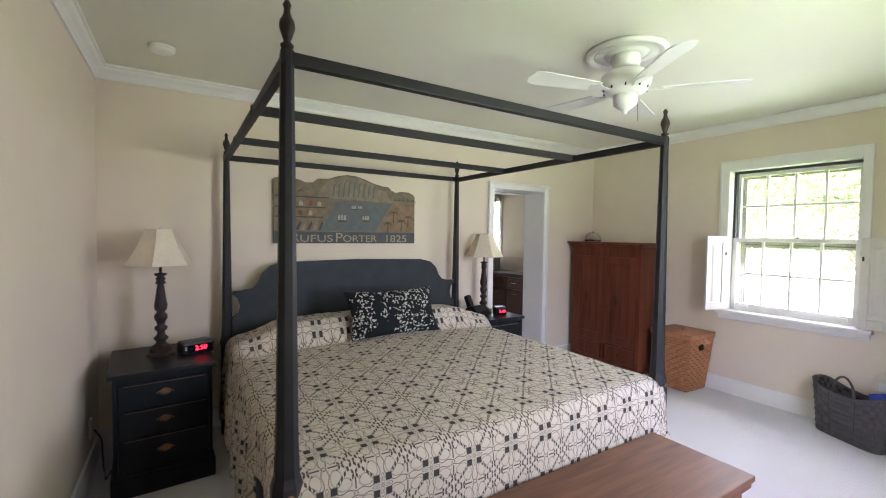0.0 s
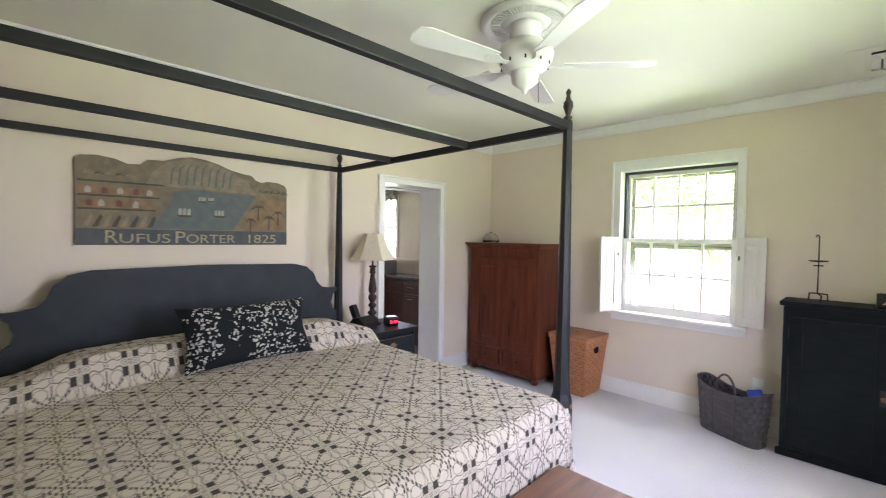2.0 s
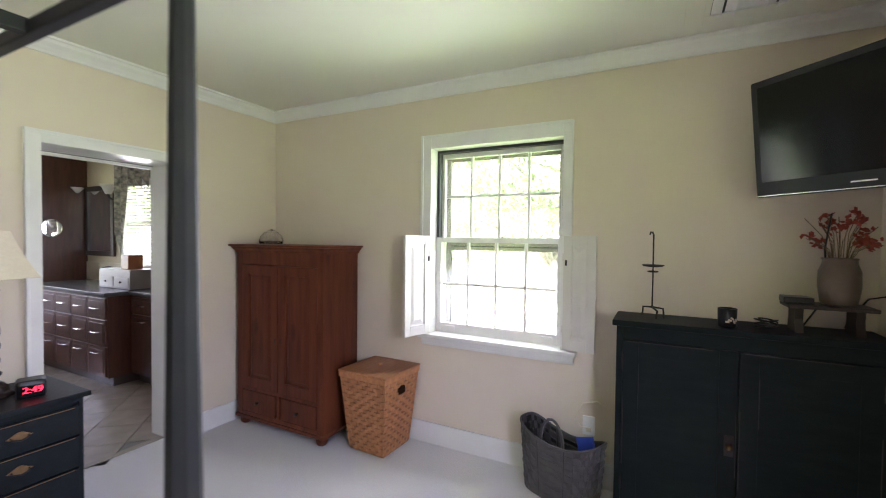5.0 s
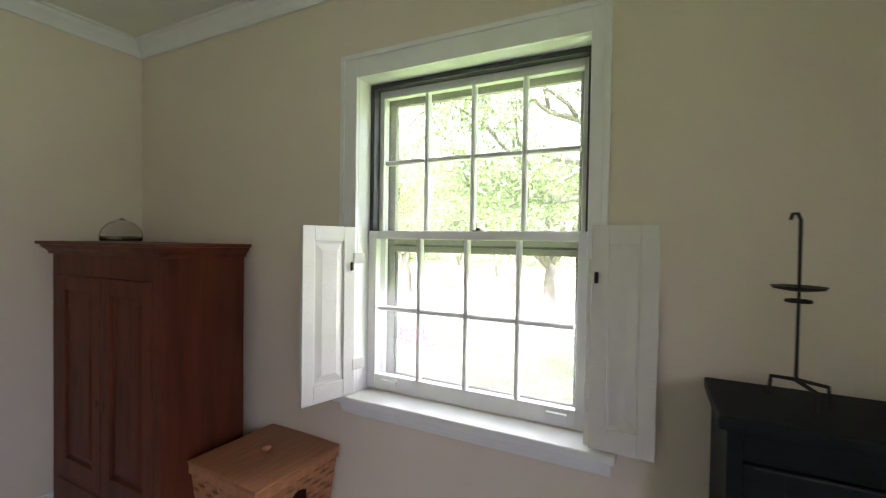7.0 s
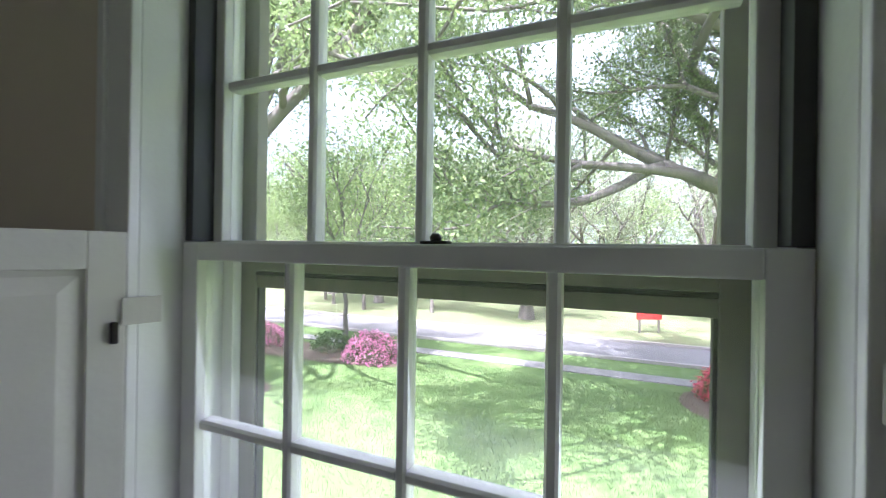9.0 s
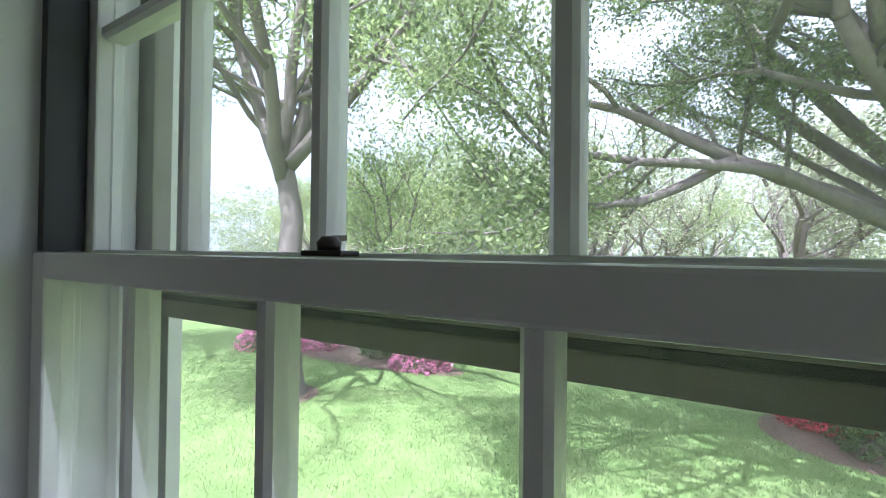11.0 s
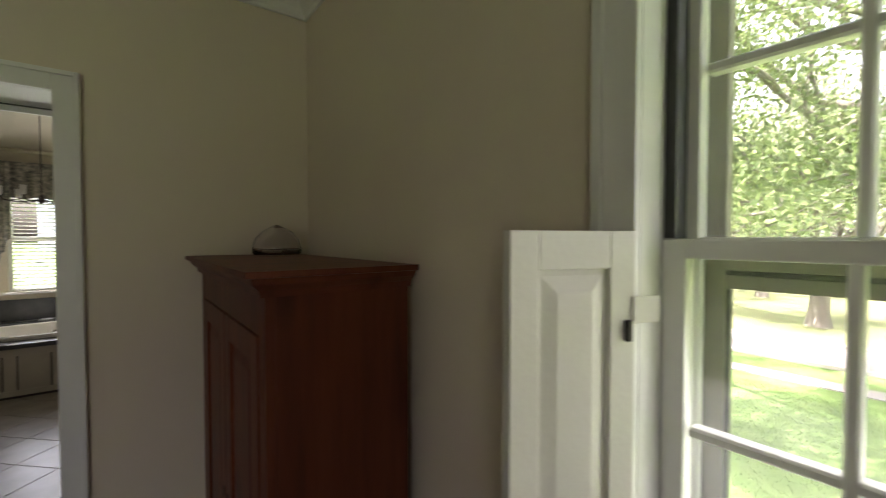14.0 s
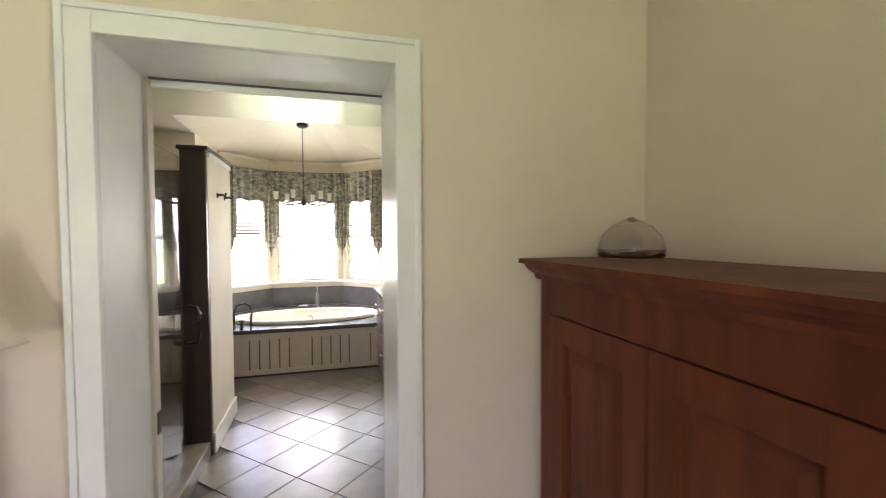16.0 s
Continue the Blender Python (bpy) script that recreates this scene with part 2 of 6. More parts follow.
bm = boxes((DX0 - 0.019, DX0, YN + 0.001, YB + 0.012, 0.002, DZ), (DX1, DX1 + 0.019, YN + 0.001, YB + 0.012, 0.002, DZ), (DX0 - 0.019, DX1 + 0.019, YN + 0.001, YB + 0.012, DZ, DZ + 0.019))
structure("door_jamb", bm, M_WHITE, "deep white painted door jamb lining", "trim")


# ---- the sash window ----
def glass_mat(name="window_glass", power=4.0, gain=0.7, base=0.03, film=0.0):
    m = bpy.data.materials.new(name)
    m.use_nodes = True
    n, l = m.node_tree.nodes, m.node_tree.links
    n.remove(n["Principled BSDF"])
    tr = n.new("ShaderNodeBsdfTransparent")
    gl = n.new("ShaderNodeBsdfGlossy")
    gl.inputs["Roughness"].default_value = 0.02
    fr = n.new("ShaderNodeLayerWeight")
    pw = n.new("ShaderNodeMath")
    pw.operation = "POWER"
    pw.inputs[1].default_value = power
    ad = n.new("ShaderNodeMath")
    ad.operation = "MULTIPLY_ADD"
    ad.inputs[1].default_value, ad.inputs[2].default_value = gain, base
    l.new(fr.outputs["Facing"], pw.inputs[0])
    l.new(pw.outputs[0], ad.inputs[0])
    mx = n.new("ShaderNodeMixShader")
    l.new(ad.outputs[0], mx.inputs[0])
    l.new(tr.outputs[0], mx.inputs[1])
    l.new(gl.outputs[0], mx.inputs[2])
    out = mx
    if film:  # thin uneven film of dust that scatters daylight; also imitates glare haze
        nz = n.new("ShaderNodeTexNoise")
        nz.inputs["Scale"].default_value, nz.inputs["Detail"].default_value = 3.0, 5.0
        mr = n.new("ShaderNodeMapRange")
        mr.inputs["To Max"].default_value = 2 * film
        l.new(nz.outputs["Fac"], mr.inputs["Value"])
        sc = n.new("ShaderNodeBsdfTranslucent")
        out = n.new("ShaderNodeMixShader")
        l.new(mr.outputs[0], out.inputs[0])
        l.new(mx.outputs[0], out.inputs[1])
        l.new(sc.outputs[0], out.inputs[2])
    l.new(out.outputs[0], n["Material Output"].inputs["Surface"])
    return m


M_GLASS = glass_mat()
M_PANE = glass_mat("old_window_pane", film=0.055)
window_1 = tagged(new("window_1"), "white painted double-hung sash window with eight-pane sashes", "window", kind="structure")
bm = boxes((XE - 0.018, XE, WY0 - 0.06, WY0, WZ0 - 0.02, WZ1 + 0.095), (XE - 0.018, XE, WY1, WY1 + 0.08, WZ0 - 0.02, WZ1 + 0.095), (XE - 0.018, XE, WY0, WY1, WZ1, WZ1 + 0.095),
           (XE - 0.026, XE - 0.018, WY0 - 0.06, WY0 - 0.04, WZ0 - 0.02, WZ1 + 0.095), (XE - 0.026, XE - 0.018, WY1 + 0.06, WY1 + 0.08, WZ0 - 0.02, WZ1 + 0.095), (XE - 0.026, XE - 0.018, WY0 - 0.04, WY1 + 0.06, WZ1 + 0.075, WZ1 + 0.095),
           bevel=0.003)
part("window_casing", bm, M_WHITE, window_1)
bm = boxes((XE, XO, WY0 - 0.02, WY0, WZ0, WZ1), (XE, XO, WY1, WY1 + 0.02, WZ0, WZ1), (XE, XO, WY0 - 0.02, WY1 + 0.02, WZ1, WZ1 + 0.02))
part("window_frame", bm, M_WHITE, window_1)
part("window_stool", boxes((XE - 0.06, 4.33, WY0 - 0.1, WY1 + 0.075, WZ0 - 0.03, WZ0), bevel=0.006), M_WHITE, window_1)
part("window_apron", boxes((XE - 0.03, XE, WY0 - 0.085, WY1 + 0.06, WZ0 - 0.065, WZ0 - 0.03), (XE - 0.02, XE, WY0 - 0.085, WY1 + 0.06, WZ0 - 0.085, WZ0 - 0.065), bevel=0.005), M_WHITE, window_1)


def sash(name, x, z0, z1, bottom, top, zm):
    bm = bmesh.new()
    t = 0.034
    gy0, gy1 = 1.239, 2.080
    gz0, gz1 = z0 + bottom, z1 - top
    for b in ((x, x + t, WY0 + 0.001, gy0, z0, z1), (x, x + t, gy1, WY1 - 0.001, z0, z1), (x, x + t, gy0, gy1, z0, gz0), (x, x + t, gy0, gy1, gz1, z1)):
        box(bm, *b, bevel=0.003)
    s = part(name, bm, M_WHITE, window_1)
    for y in (1.450, 1.659, 1.869):
        m = bmesh.new()
        slab(m, [(y - 0.009, x + 0.006), (y - 0.005, x + 0.001), (y + 0.005, x + 0.001), (y + 0.009, x + 0.006), (y + 0.009, x + t - 0.004), (y - 0.009, x + t - 0.004)], gz1 - gz0, "z", gz0)
        for v in m.verts:
            v.co = Vector((v.co.y, v.co.x, v.co.z))
        part("muntin", m, M_WHITE, s)
    ys = (gy0, 1.450, 1.659, 1.869, gy1)
    for i in range(4):
        m = bmesh.new()
        slab(m, [(zm - 0.009, x + 0.007), (zm - 0.005, x + 0.002), (zm + 0.005, x + 0.002), (zm + 0.009, x + 0.007), (zm + 0.009, x + t - 0.004), (zm - 0.009, x + t - 0.004)], ys[i + 1] - ys[i] - 0.018, "y", ys[i] + 0.009)
        for v in m.verts:
            v.co = Vector((v.co.z, v.co.y, v.co.x))
        part("muntin", m, M_WHITE, s)
    for i in range(4):
        for a, b in ((gz0, zm), (zm, gz1)):
            p = part("pane", boxes((x + 0.018, x + 0.021, ys[i], ys[i + 1], a, b)), M_PANE, s)
            p.visible_shadow = False
    return s


lower = sash("lower_sash", 4.34, WZ0 + 0.002, 1.484, 0.065, 0.033, 1.153)
upper = sash("upper_sash", 4.39, 1.455, WZ1 - 0.002, 0.033, 0.05, 1.783)
M_DARKTRACK = mat("dark_window_channel", (0.05, 0.05, 0.048), 0.5)
part("sash_channel", boxes((4.345, 4.388, WY0 + 0.001, WY0 + 0.02, 1.486, WZ1 - 0.001), (4.345, 4.388, WY1 - 0.02, WY1 - 0.001, 1.486, WZ1 - 0.001), (4.345, 4.388, WY0 + 0.02, WY1 - 0.02, WZ1 - 0.02, WZ1 - 0.001)), M_DARKTRACK, window_1, "dark side channel of the window")
M_STORM = mat("storm_frame_taupe", (0.24, 0.22, 0.17), 0.5, color2=(0.17, 0.155, 0.12), scale=20)
M_SEAL = mat("black_rubber_seal", (0.012, 0.012, 0.012), 0.6)
for name, m, b, lab in (("storm_stile", M_STORM, (4.452, 4.478, WY0 + 0.001, WY0 + 0.062, WZ0 + 0.01, WZ1 - 0.002), ""), ("storm_stile", M_STORM, (4.452, 4.478, WY1 - 0.062, WY1 - 0.001, WZ0 + 0.01, WZ1 - 0.002), ""),
                        ("storm_rail", M_STORM, (4.450, 4.478, WY0 + 0.062, WY1 - 0.062, 1.428, 1.462), ""), ("storm_seal", M_SEAL, (4.452, 4.472, WY0 + 0.062, WY1 - 0.062, 1.419, 1.428), "black seal line"),
                        ("storm_rail", M_STORM, (4.456, 4.476, WY0 + 0.062, WY1 - 0.062, 1.394, 1.419), ""), ("storm_rail", M_STORM, (4.452, 4.478, WY0 + 0.062, WY1 - 0.062, WZ1 - 0.07, WZ1 - 0.002), ""),
                        ("storm_rail", M_STORM, (4.452, 4.478, WY0 + 0.062, WY1 - 0.062, WZ0 + 0.01, WZ0 + 0.045), ""),
                        ("storm_seal", M_SEAL, (4.456, 4.474, WY0 + 0.062, WY0 + 0.068, WZ0 + 0.045, 1.394), ""), ("storm_seal", M_SEAL, (4.456, 4.474, WY1 - 0.068, WY1 - 0.062, WZ0 + 0.045, 1.394), ""),
                        ("parting_stop", M_WHITE, (4.376, 4.388, WY0 + 0.001, WY0 + 0.016, WZ0 + 0.002, 1.454), ""), ("parting_stop", M_WHITE, (4.376, 4.388, WY1 - 0.016, WY1 - 0.001, WZ0 + 0.002, 1.454), ""),
                        ("blind_stop", M_WHITE, (4.426, 4.446, WY0 + 0.001, WY0 + 0.03, WZ0 + 0.01, WZ1 - 0.002), ""), ("blind_stop", M_WHITE, (4.426, 4.446, WY1 - 0.03, WY1 - 0.001, WZ0 + 0.01, WZ1 - 0.002), "")):
    part(name, boxes(b, bevel=0.002), m, window_1, lab)
part("outer_sill", boxes((4.40, XO + 0.05, WY0 + 0.001, WY1 - 0.001, WZ0 - 0.025, WZ0 + 0.006), bevel=0.004), M_WHITE, window_1)


# ---- the four-poster bed ----
PX0, PX1, PY0, PY1 = 0.10, 2.10, 1.48, 3.56
bed = thing("canopy_bed", "dark blue-grey painted pencil-post canopy bed on carpet", "bed", pose(0, 0, 0))
bm = bmesh.new()
box(bm, -0.040, 0.040, -0.040, 0.040, 0, 0.66, bevel=0.006)
lathe(bm, [(0.052, 0.66), (0.050, 0.69), (0.041, 0.72), (0.039, 0.76), (0.036, 0.82), (0.031, 1.2), (0.025, 1.7), (0.0205, 2.04)], 8, turn=math.pi / 8)
post = part("bedpost", bm, M_POST, bed, at=pose(PX0, PY0, 0))
for x, y in ((PX1, PY0), (PX0, PY1), (PX1, PY1)):
    again(post, pose(x, y, 0), bed)
bm = lathe(bmesh.new(), [(0.012, 0), (0.020, 0.010), (0.020, 0.016), (0.010, 0.025), (0.014, 0.036), (0.024, 0.068), (0.022, 0.086), (0.012, 0.104), (0.009, 0.122), (0.013, 0.136), (0.004, 0.152)], 14)
fin = part("finial", bm, M_TURN, bed, "dark turned finial", True, pose(PX0, PY0, 2.04))
for x, y in ((PX1, PY0), (PX0, PY1), (PX1, PY1)):
    again(fin, pose(x, y, 2.04), bed)
bolt = part("bolt_cover", lathe(bmesh.new(), [(0.011, 0), (0.012, 0.004), (0.006, 0.008)], 12), M_BRASS, bed, "small round bolt cover", True, pose(PX1, PY0 - 0.05, 0.665, 90, 0, 0))
again(bolt, pose(PX0, PY0 - 0.05, 0.665, 90, 0, 0), bed)
for y in (PY0, 2.13, 2.86, PY1):
    part("canopy_rail", boxes((PX0 - 0.02, PX1 + 0.02, y - 0.016, y + 0.016, 1.995, 2.034), bevel=0.004), M_POST, bed)
for x in (PX0, PX1):
    part("canopy_rail", boxes((x - 0.016, x + 0.016, PY0, PY1, 1.99, 2.029), bevel=0.004), M_POST, bed)
half = [(0.0, 1.262), (0.60, 1.25), (0.70, 1.225), (0.76, 1.17), (0.79, 1.10), (0.83, 1.06), (0.90, 1.045), (0.965, 1.045), (0.965, 1.02), (0.93, 0.99), (0.915, 0.93), (0.925, 0.88), (0.965, 0.85), (0.965, 0.45), (0, 0.45)]
cx = (PX0 + PX1) / 2
outline = [(cx + a, b) for a, b in half] + [(cx - a, b) for a, b in reversed(half[1:-1])]
part("headboard", slab(bmesh.new(), outline, 0.03, "y", 3.53), M_BEDBLUE, bed)
part("side_rail", boxes((PX0 - 0.02, PX0 + 0.02, PY0, PY1, 0.3, 0.45), bevel=0.004), M_BEDBLUE, bed)
part("side_rail", boxes((PX1 - 0.02, PX1 + 0.02, PY0, PY1, 0.3, 0.45), bevel=0.004), M_BEDBLUE, bed)
part("mattress", boxes((PX0 + 0.04, PX1 - 0.04, PY0 + 0.05, PY1 - 0.05, 0.3, 0.66), bevel=0.03), M_WHITE, bed, "white mattress")


PERIOD_U, PERIOD_V = 0.194, 0.204


def spread_mat():
    """Cream coverlet with a woven black and grey lattice, in metres over the cloth."""
    m = bpy.data.materials.new("woven_coverlet")
    m.use_nodes = True
    n, l = m.node_tree.nodes, m.node_tree.links
    b = n["Principled BSDF"]
    b.inputs["Roughness"].default_value = 0.9
    b.inputs["Specular IOR Level"].default_value = 0.15
    uv = n.new("ShaderNodeUVMap")
    sp = n.new("ShaderNodeSeparateXYZ")
    l.new(uv.outputs[0], sp.inputs[0])

    def op(kind, a, c=None, d=None):
        o = n.new("ShaderNodeMath")
        o.operation = kind
        for i, v in enumerate((a, c, d)):
            if v is None:
                continue
            if isinstance(v, (int, float)):
                o.inputs[i].default_value = v
            else:
                l.new(v, o.inputs[i])
        return o.outputs[0]

    u = op("DIVIDE", op("SUBTRACT", sp.outputs[0], 0.022), PERIOD_U)
    v = op("DIVIDE", op("SUBTRACT", sp.outputs[1], 1.583), PERIOD_V)

    def cyc(x):  # distance to the nearest whole number
        return op("ABSOLUTE", op("SUBTRACT", op("FRACT", op("ADD", x, 0.5)), 0.5))

    def near(d, c, w):
        return op("LESS_THAN", op("ABSOLUTE", op("SUBTRACT", d, c)), w)

    def both(a, *cs):
        for c in cs:
            a = op("MULTIPLY", a, c)
        return a

    def any_of(*a):
        r = a[0]
        for c in a[1:]:
            r = op("MAXIMUM", r, c)
        return r

    du, dv = cyc(u), cyc(v)  # 0 where two bands cross, 0.5 in the middle of a field
    squares = both(near(du, 0.118, 0.058), near(dv, 0.118, 0.058))
    halo = both(near(du, 0.118, 0.070), near(dv, 0.118, 0.070))

    def petal(a, c):  # grey lens woven along a band beside each crossing
        e = op("ADD", op("POWER", op("DIVIDE", op("SUBTRACT", a, 0.105), 0.085), 2.0), op("POWER", op("DIVIDE", c, 0.032), 2.0))
        return any_of(near(e, 1.0, 0.30), op("MULTIPLY", op("LESS_THAN", e, 0.25), 0.8))

    petals = any_of(petal(du, dv), petal(dv, du))

    def band(a, c):  # the pair of waving edge threads of a band, and the knot halfway
        w = op("ADD", 0.052, op("MULTIPLY", op("COSINE", op("MULTIPLY", a, 8 * math.pi)), -0.015))
        edge = both(near(c, w, 0.010), op("GREATER_THAN", a, 0.165))
        knot = both(near(a, 0.47, 0.012), op("LESS_THAN", c, 0.022))
        return any_of(edge, knot)

    bands = any_of(band(du, dv), band(dv, du))
    df, sm = op("ABSOLUTE", op("SUBTRACT", du, dv)), op("ADD", du, dv)

    def oval(cu, cv, ru, rv):  # thin outline round a plain cream field
        a = op("ABSOLUTE", op("DIVIDE", op("SUBTRACT", du, cu), ru))
        c = op("ABSOLUTE", op("DIVIDE", op("SUBTRACT", dv, cv), rv))
        e = op("MAXIMUM", op("MAXIMUM", a, c), op("MULTIPLY", op("ADD", a, c), 0.70))
        return near(e, 1.0, 0.09)

    ovals = any_of(oval(0.300, 0.175, 0.130, 0.092), oval(0.175, 0.300, 0.092, 0.130))
    notch = any_of(both(op("GREATER_THAN", du, 0.486), op("LESS_THAN", dv, 0.25), op("GREATER_THAN", dv, 0.07)),
                   both(op("GREATER_THAN", dv, 0.486), op("LESS_THAN", du, 0.25), op("GREATER_THAN", du, 0.07)))
    inner = op("GREATER_THAN", sm, 0.62)
    lattice = any_of(both(op("LESS_THAN", df, 0.036), op("GREATER_THAN", sm, 0.40)), both(near(df, 0.20, 0.032), inner), both(near(sm, 0.80, 0.032), op("LESS_THAN", df, 0.22)))
    dots = op("GREATER_THAN", op("SINE", op("MULTIPLY", op("ADD", du, op("MULTIPLY", dv, 0.03)), 96.0)), -0.45)
    dotted = both(lattice, dots)
    black = any_of(squares, op("MULTIPLY", dotted, 0.94))
    chain_all = any_of(op("MULTIPLY", petals, 0.55), op("MULTIPLY", bands, 0.66), op("MULTIPLY", halo, 0.42))
    rim = any_of(op("MULTIPLY", ovals, 0.44), op("MULTIPLY", notch, 0.85))
    nz = n.new("ShaderNodeTexNoise")
    nz.inputs["Scale"].default_value = 900.0
    l.new(uv.outputs[0], nz.inputs["Vector"])
    grey = op("MAXIMUM", chain_all, rim)
    fac = op("MULTIPLY", op("MAXIMUM", op("MULTIPLY", black, 0.97), grey), op("ADD", 0.8, op("MULTIPLY", nz.outputs["Fac"], 0.3)))
    cream = n.new("ShaderNodeMix")
    cream.data_type = "RGBA"
    cream.inputs["A"].default_value, cream.inputs["B"].default_value = (0.60, 0.54, 0.44, 1), (0.50, 0.44, 0.35, 1)
    l.new(nz.outputs["Fac"], cream.inputs["Factor"])
    mix = n.new("ShaderNodeMix")
    mix.data_type = "RGBA"
    l.new(fac, mix.inputs["Factor"])
    l.new(cream.outputs["Result"], mix.inputs["A"])
    mix.inputs["B"].default_value = (0.014, 0.013, 0.013, 1)
    l.new(mix.outputs["Result"], b.inputs["Base Color"])
    bp = n.new("ShaderNodeBump")
    bp.inputs["Strength"].default_value, bp.inputs["Distance"].default_value = 0.25, 0.004
    l.new(op("ADD", fac, nz.outputs["Fac"]), bp.inputs["Height"])
    l.new(bp.outputs[0], b.inputs["Normal"])
    return m


M_SPREAD = spread_mat()


def smooth01(a, b, x):
    t = min(1.0, max(0.0, (x - a) / (b - a)))
    return t * t * (3 - 2 * t)


def cloth(x0, x1, y0, y1, side, foot, step=0.03):
    """The coverlet: laid on top, over two rounded pillows at the head, and hanging at the sides and the foot."""
    bm = bmesh.new()
    layer = bm.loops.layers.uv.new("UVMap")
    r = 0.075
    nu, nv = int((x1 - x0 + 2 * side) / step), int((y1 - y0 + foot) / step)
    grid, uvs = [], {}

    def over(e):  # how far a length e past the edge goes out and down
        if e <= 0:
            return 0.0, 0.0
        if e < r * math.pi / 2:
            return r * math.sin(e / r), r * (1 - math.cos(e / r))
        return r + 0.05 * (e - r * math.pi / 2), r + e - r * math.pi / 2

    for j in range(nv + 1):
        row = []
        v = y0 - foot + (y1 - y0 + foot) * j / nv
        for i in range(nu + 1):
            u = x0 - side + (x1 - x0 + 2 * side) * i / nu
            ex, ey = max(x0 - u, u - x1, 0), max(y0 - v, 0)
            ox, dx = over(ex)
            oy, dy = over(ey)
            cxm = (x0 + x1) / 2
            x = min(max(u, x0), x1) + (ox if u > cxm else -ox)
            y = max(v, y0) - oy
            crown = 0.028 * (1 - ((min(max(u, x0), x1) - cxm) / (0.5 * (x1 - x0))) ** 2) * smooth01(y0, y0 + 0.7, y)
            lift = 0.0
            if y > 2.85:
                a = smooth01(2.93, 3.06, y) * (1 - 0.75 * smooth01(3.24, 3.46, y))
                ends = 1 - 0.45 * smooth01(0.70, 1.0, abs(u - cxm) / (0.5 * (x1 - x0)) - 0.0)
                gap = 1 - 0.10 * math.exp(-((u - cxm) / 0.06) ** 2)
                lift = 0.155 * a * ends * gap
            fold = 0.0
            if ex > r:
                fold = 0.022 * math.sin(v * 19 + 1.3 * math.sin(v * 5)) * min(1, (ex - r) / 0.25)
            if ey > r and ex <= r:
                y += 0.008 * math.sin(u * 14) * min(1, (ey - r) / 0.25)
            x += fold if u > cxm else -fold
            z = 0.705 + crown + lift - max(dx, dy)
            z += 0.006 * noise.noise(Vector((u * 3.1, v * 3.1, 0))) + 0.003 * noise.noise(Vector((u * 11, v * 9, 2)))
            vert = bm.verts.new((x, y, max(z, 0.03)))
            uvs[vert] = (u, v)
            row.append(vert)
        grid.append(row)
    for j in range(nv):
        for i in range(nu):
            f = bm.faces.new((grid[j][i], grid[j][i + 1], grid[j + 1][i + 1], grid[j + 1][i]))
            f.smooth = True
            for lp in f.loops:
                lp[layer].uv = uvs[lp.vert]
    return bm


spread = part("bedspread", cloth(0.16, 2.03, 1.51, 3.50, 0.62, 0.36), M_SPREAD, smooth=True)
sol = spread.modifiers.new("thickness", "SOLIDIFY")
sol.thickness = 0.008
tagged(spread, "cream coverlet woven with black lattice draped over bed", "bedspread")


def floral_mat():
    m = bpy.data.materials.new("black_floral_cloth")
    m.use_nodes = True
    n, l = m.node_tree.nodes, m.node_tree.links
    b = n["Principled BSDF"]
    b.inputs["Roughness"].default_value = 0.85
    b.inputs["Specular IOR Level"].default_value = 0.15
    tc = n.new("ShaderNodeTexCoord")
    warp = n.new("ShaderNodeTexNoise")
    warp.inputs["Scale"].default_value = 22.0
    l.new(tc.outputs["Object"], warp.inputs["Vector"])
    wm = n.new("ShaderNodeMix")
    wm.data_type = "VECTOR"
    wm.inputs["Factor"].default_value = 0.06
    l.new(tc.outputs["Object"], wm.inputs["A"])
    l.new(warp.outputs["Color"], wm.inputs["B"])
    vo = n.new("ShaderNodeTexVoronoi")
    vo.inputs["Scale"].default_value = 52.0
    l.new(wm.outputs["Result"], vo.inputs["Vector"])
    big = n.new("ShaderNodeTexNoise")
    big.inputs["Scale"].default_value, big.inputs["Detail"].default_value = 8.0, 2.0
    l.new(tc.outputs["Object"], big.inputs["Vector"])
    sm = n.new("ShaderNodeMath")
    sm.operation = "LESS_THAN"
    l.new(vo.outputs["Distance"], sm.inputs[0])
    sm.inputs[1].default_value = 0.40
    gt = n.new("ShaderNodeMath")
    gt.operation = "GREATER_THAN"
    gt.inputs[1].default_value = 0.485
    ds = n.new("ShaderNodeVectorMath")
    ds.operation = "DISTANCE"
    l.new(tc.outputs["Object"], ds.inputs[0])
    ds.inputs[1].default_value = (0.04, -0.07, 0.19)
    sprays = n.new("ShaderNodeMapRange")
    sprays.inputs["From Min"].default_value, sprays.inputs["From Max"].default_value = 0.05, 0.20
    sprays.inputs["To Min"].default_value, sprays.inputs["To Max"].default_value = 0.16, -0.03
    l.new(ds.outputs["Value"], sprays.inputs["Value"])
    ad = n.new("ShaderNodeMath")
    l.new(big.outputs["Fac"], ad.inputs[0])
    l.new(sprays.outputs[0], ad.inputs[1])
    l.new(ad.outputs[0], gt.inputs[0])
    mu = n.new("ShaderNodeMath")
    mu.operation = "MULTIPLY"
    l.new(sm.outputs[0], mu.inputs[0])
    l.new(gt.outputs[0], mu.inputs[1])
    mix = n.new("ShaderNodeMix")
    mix.data_type = "RGBA"
    mix.inputs["A"].default_value, mix.inputs["B"].default_value = (0.010, 0.013, 0.013, 1), (0.42, 0.41, 0.34, 1)
    l.new(mu.outputs[0], mix.inputs["Factor"])
    l.new(mix.outputs["Result"], b.inputs["Base Color"])
    return m


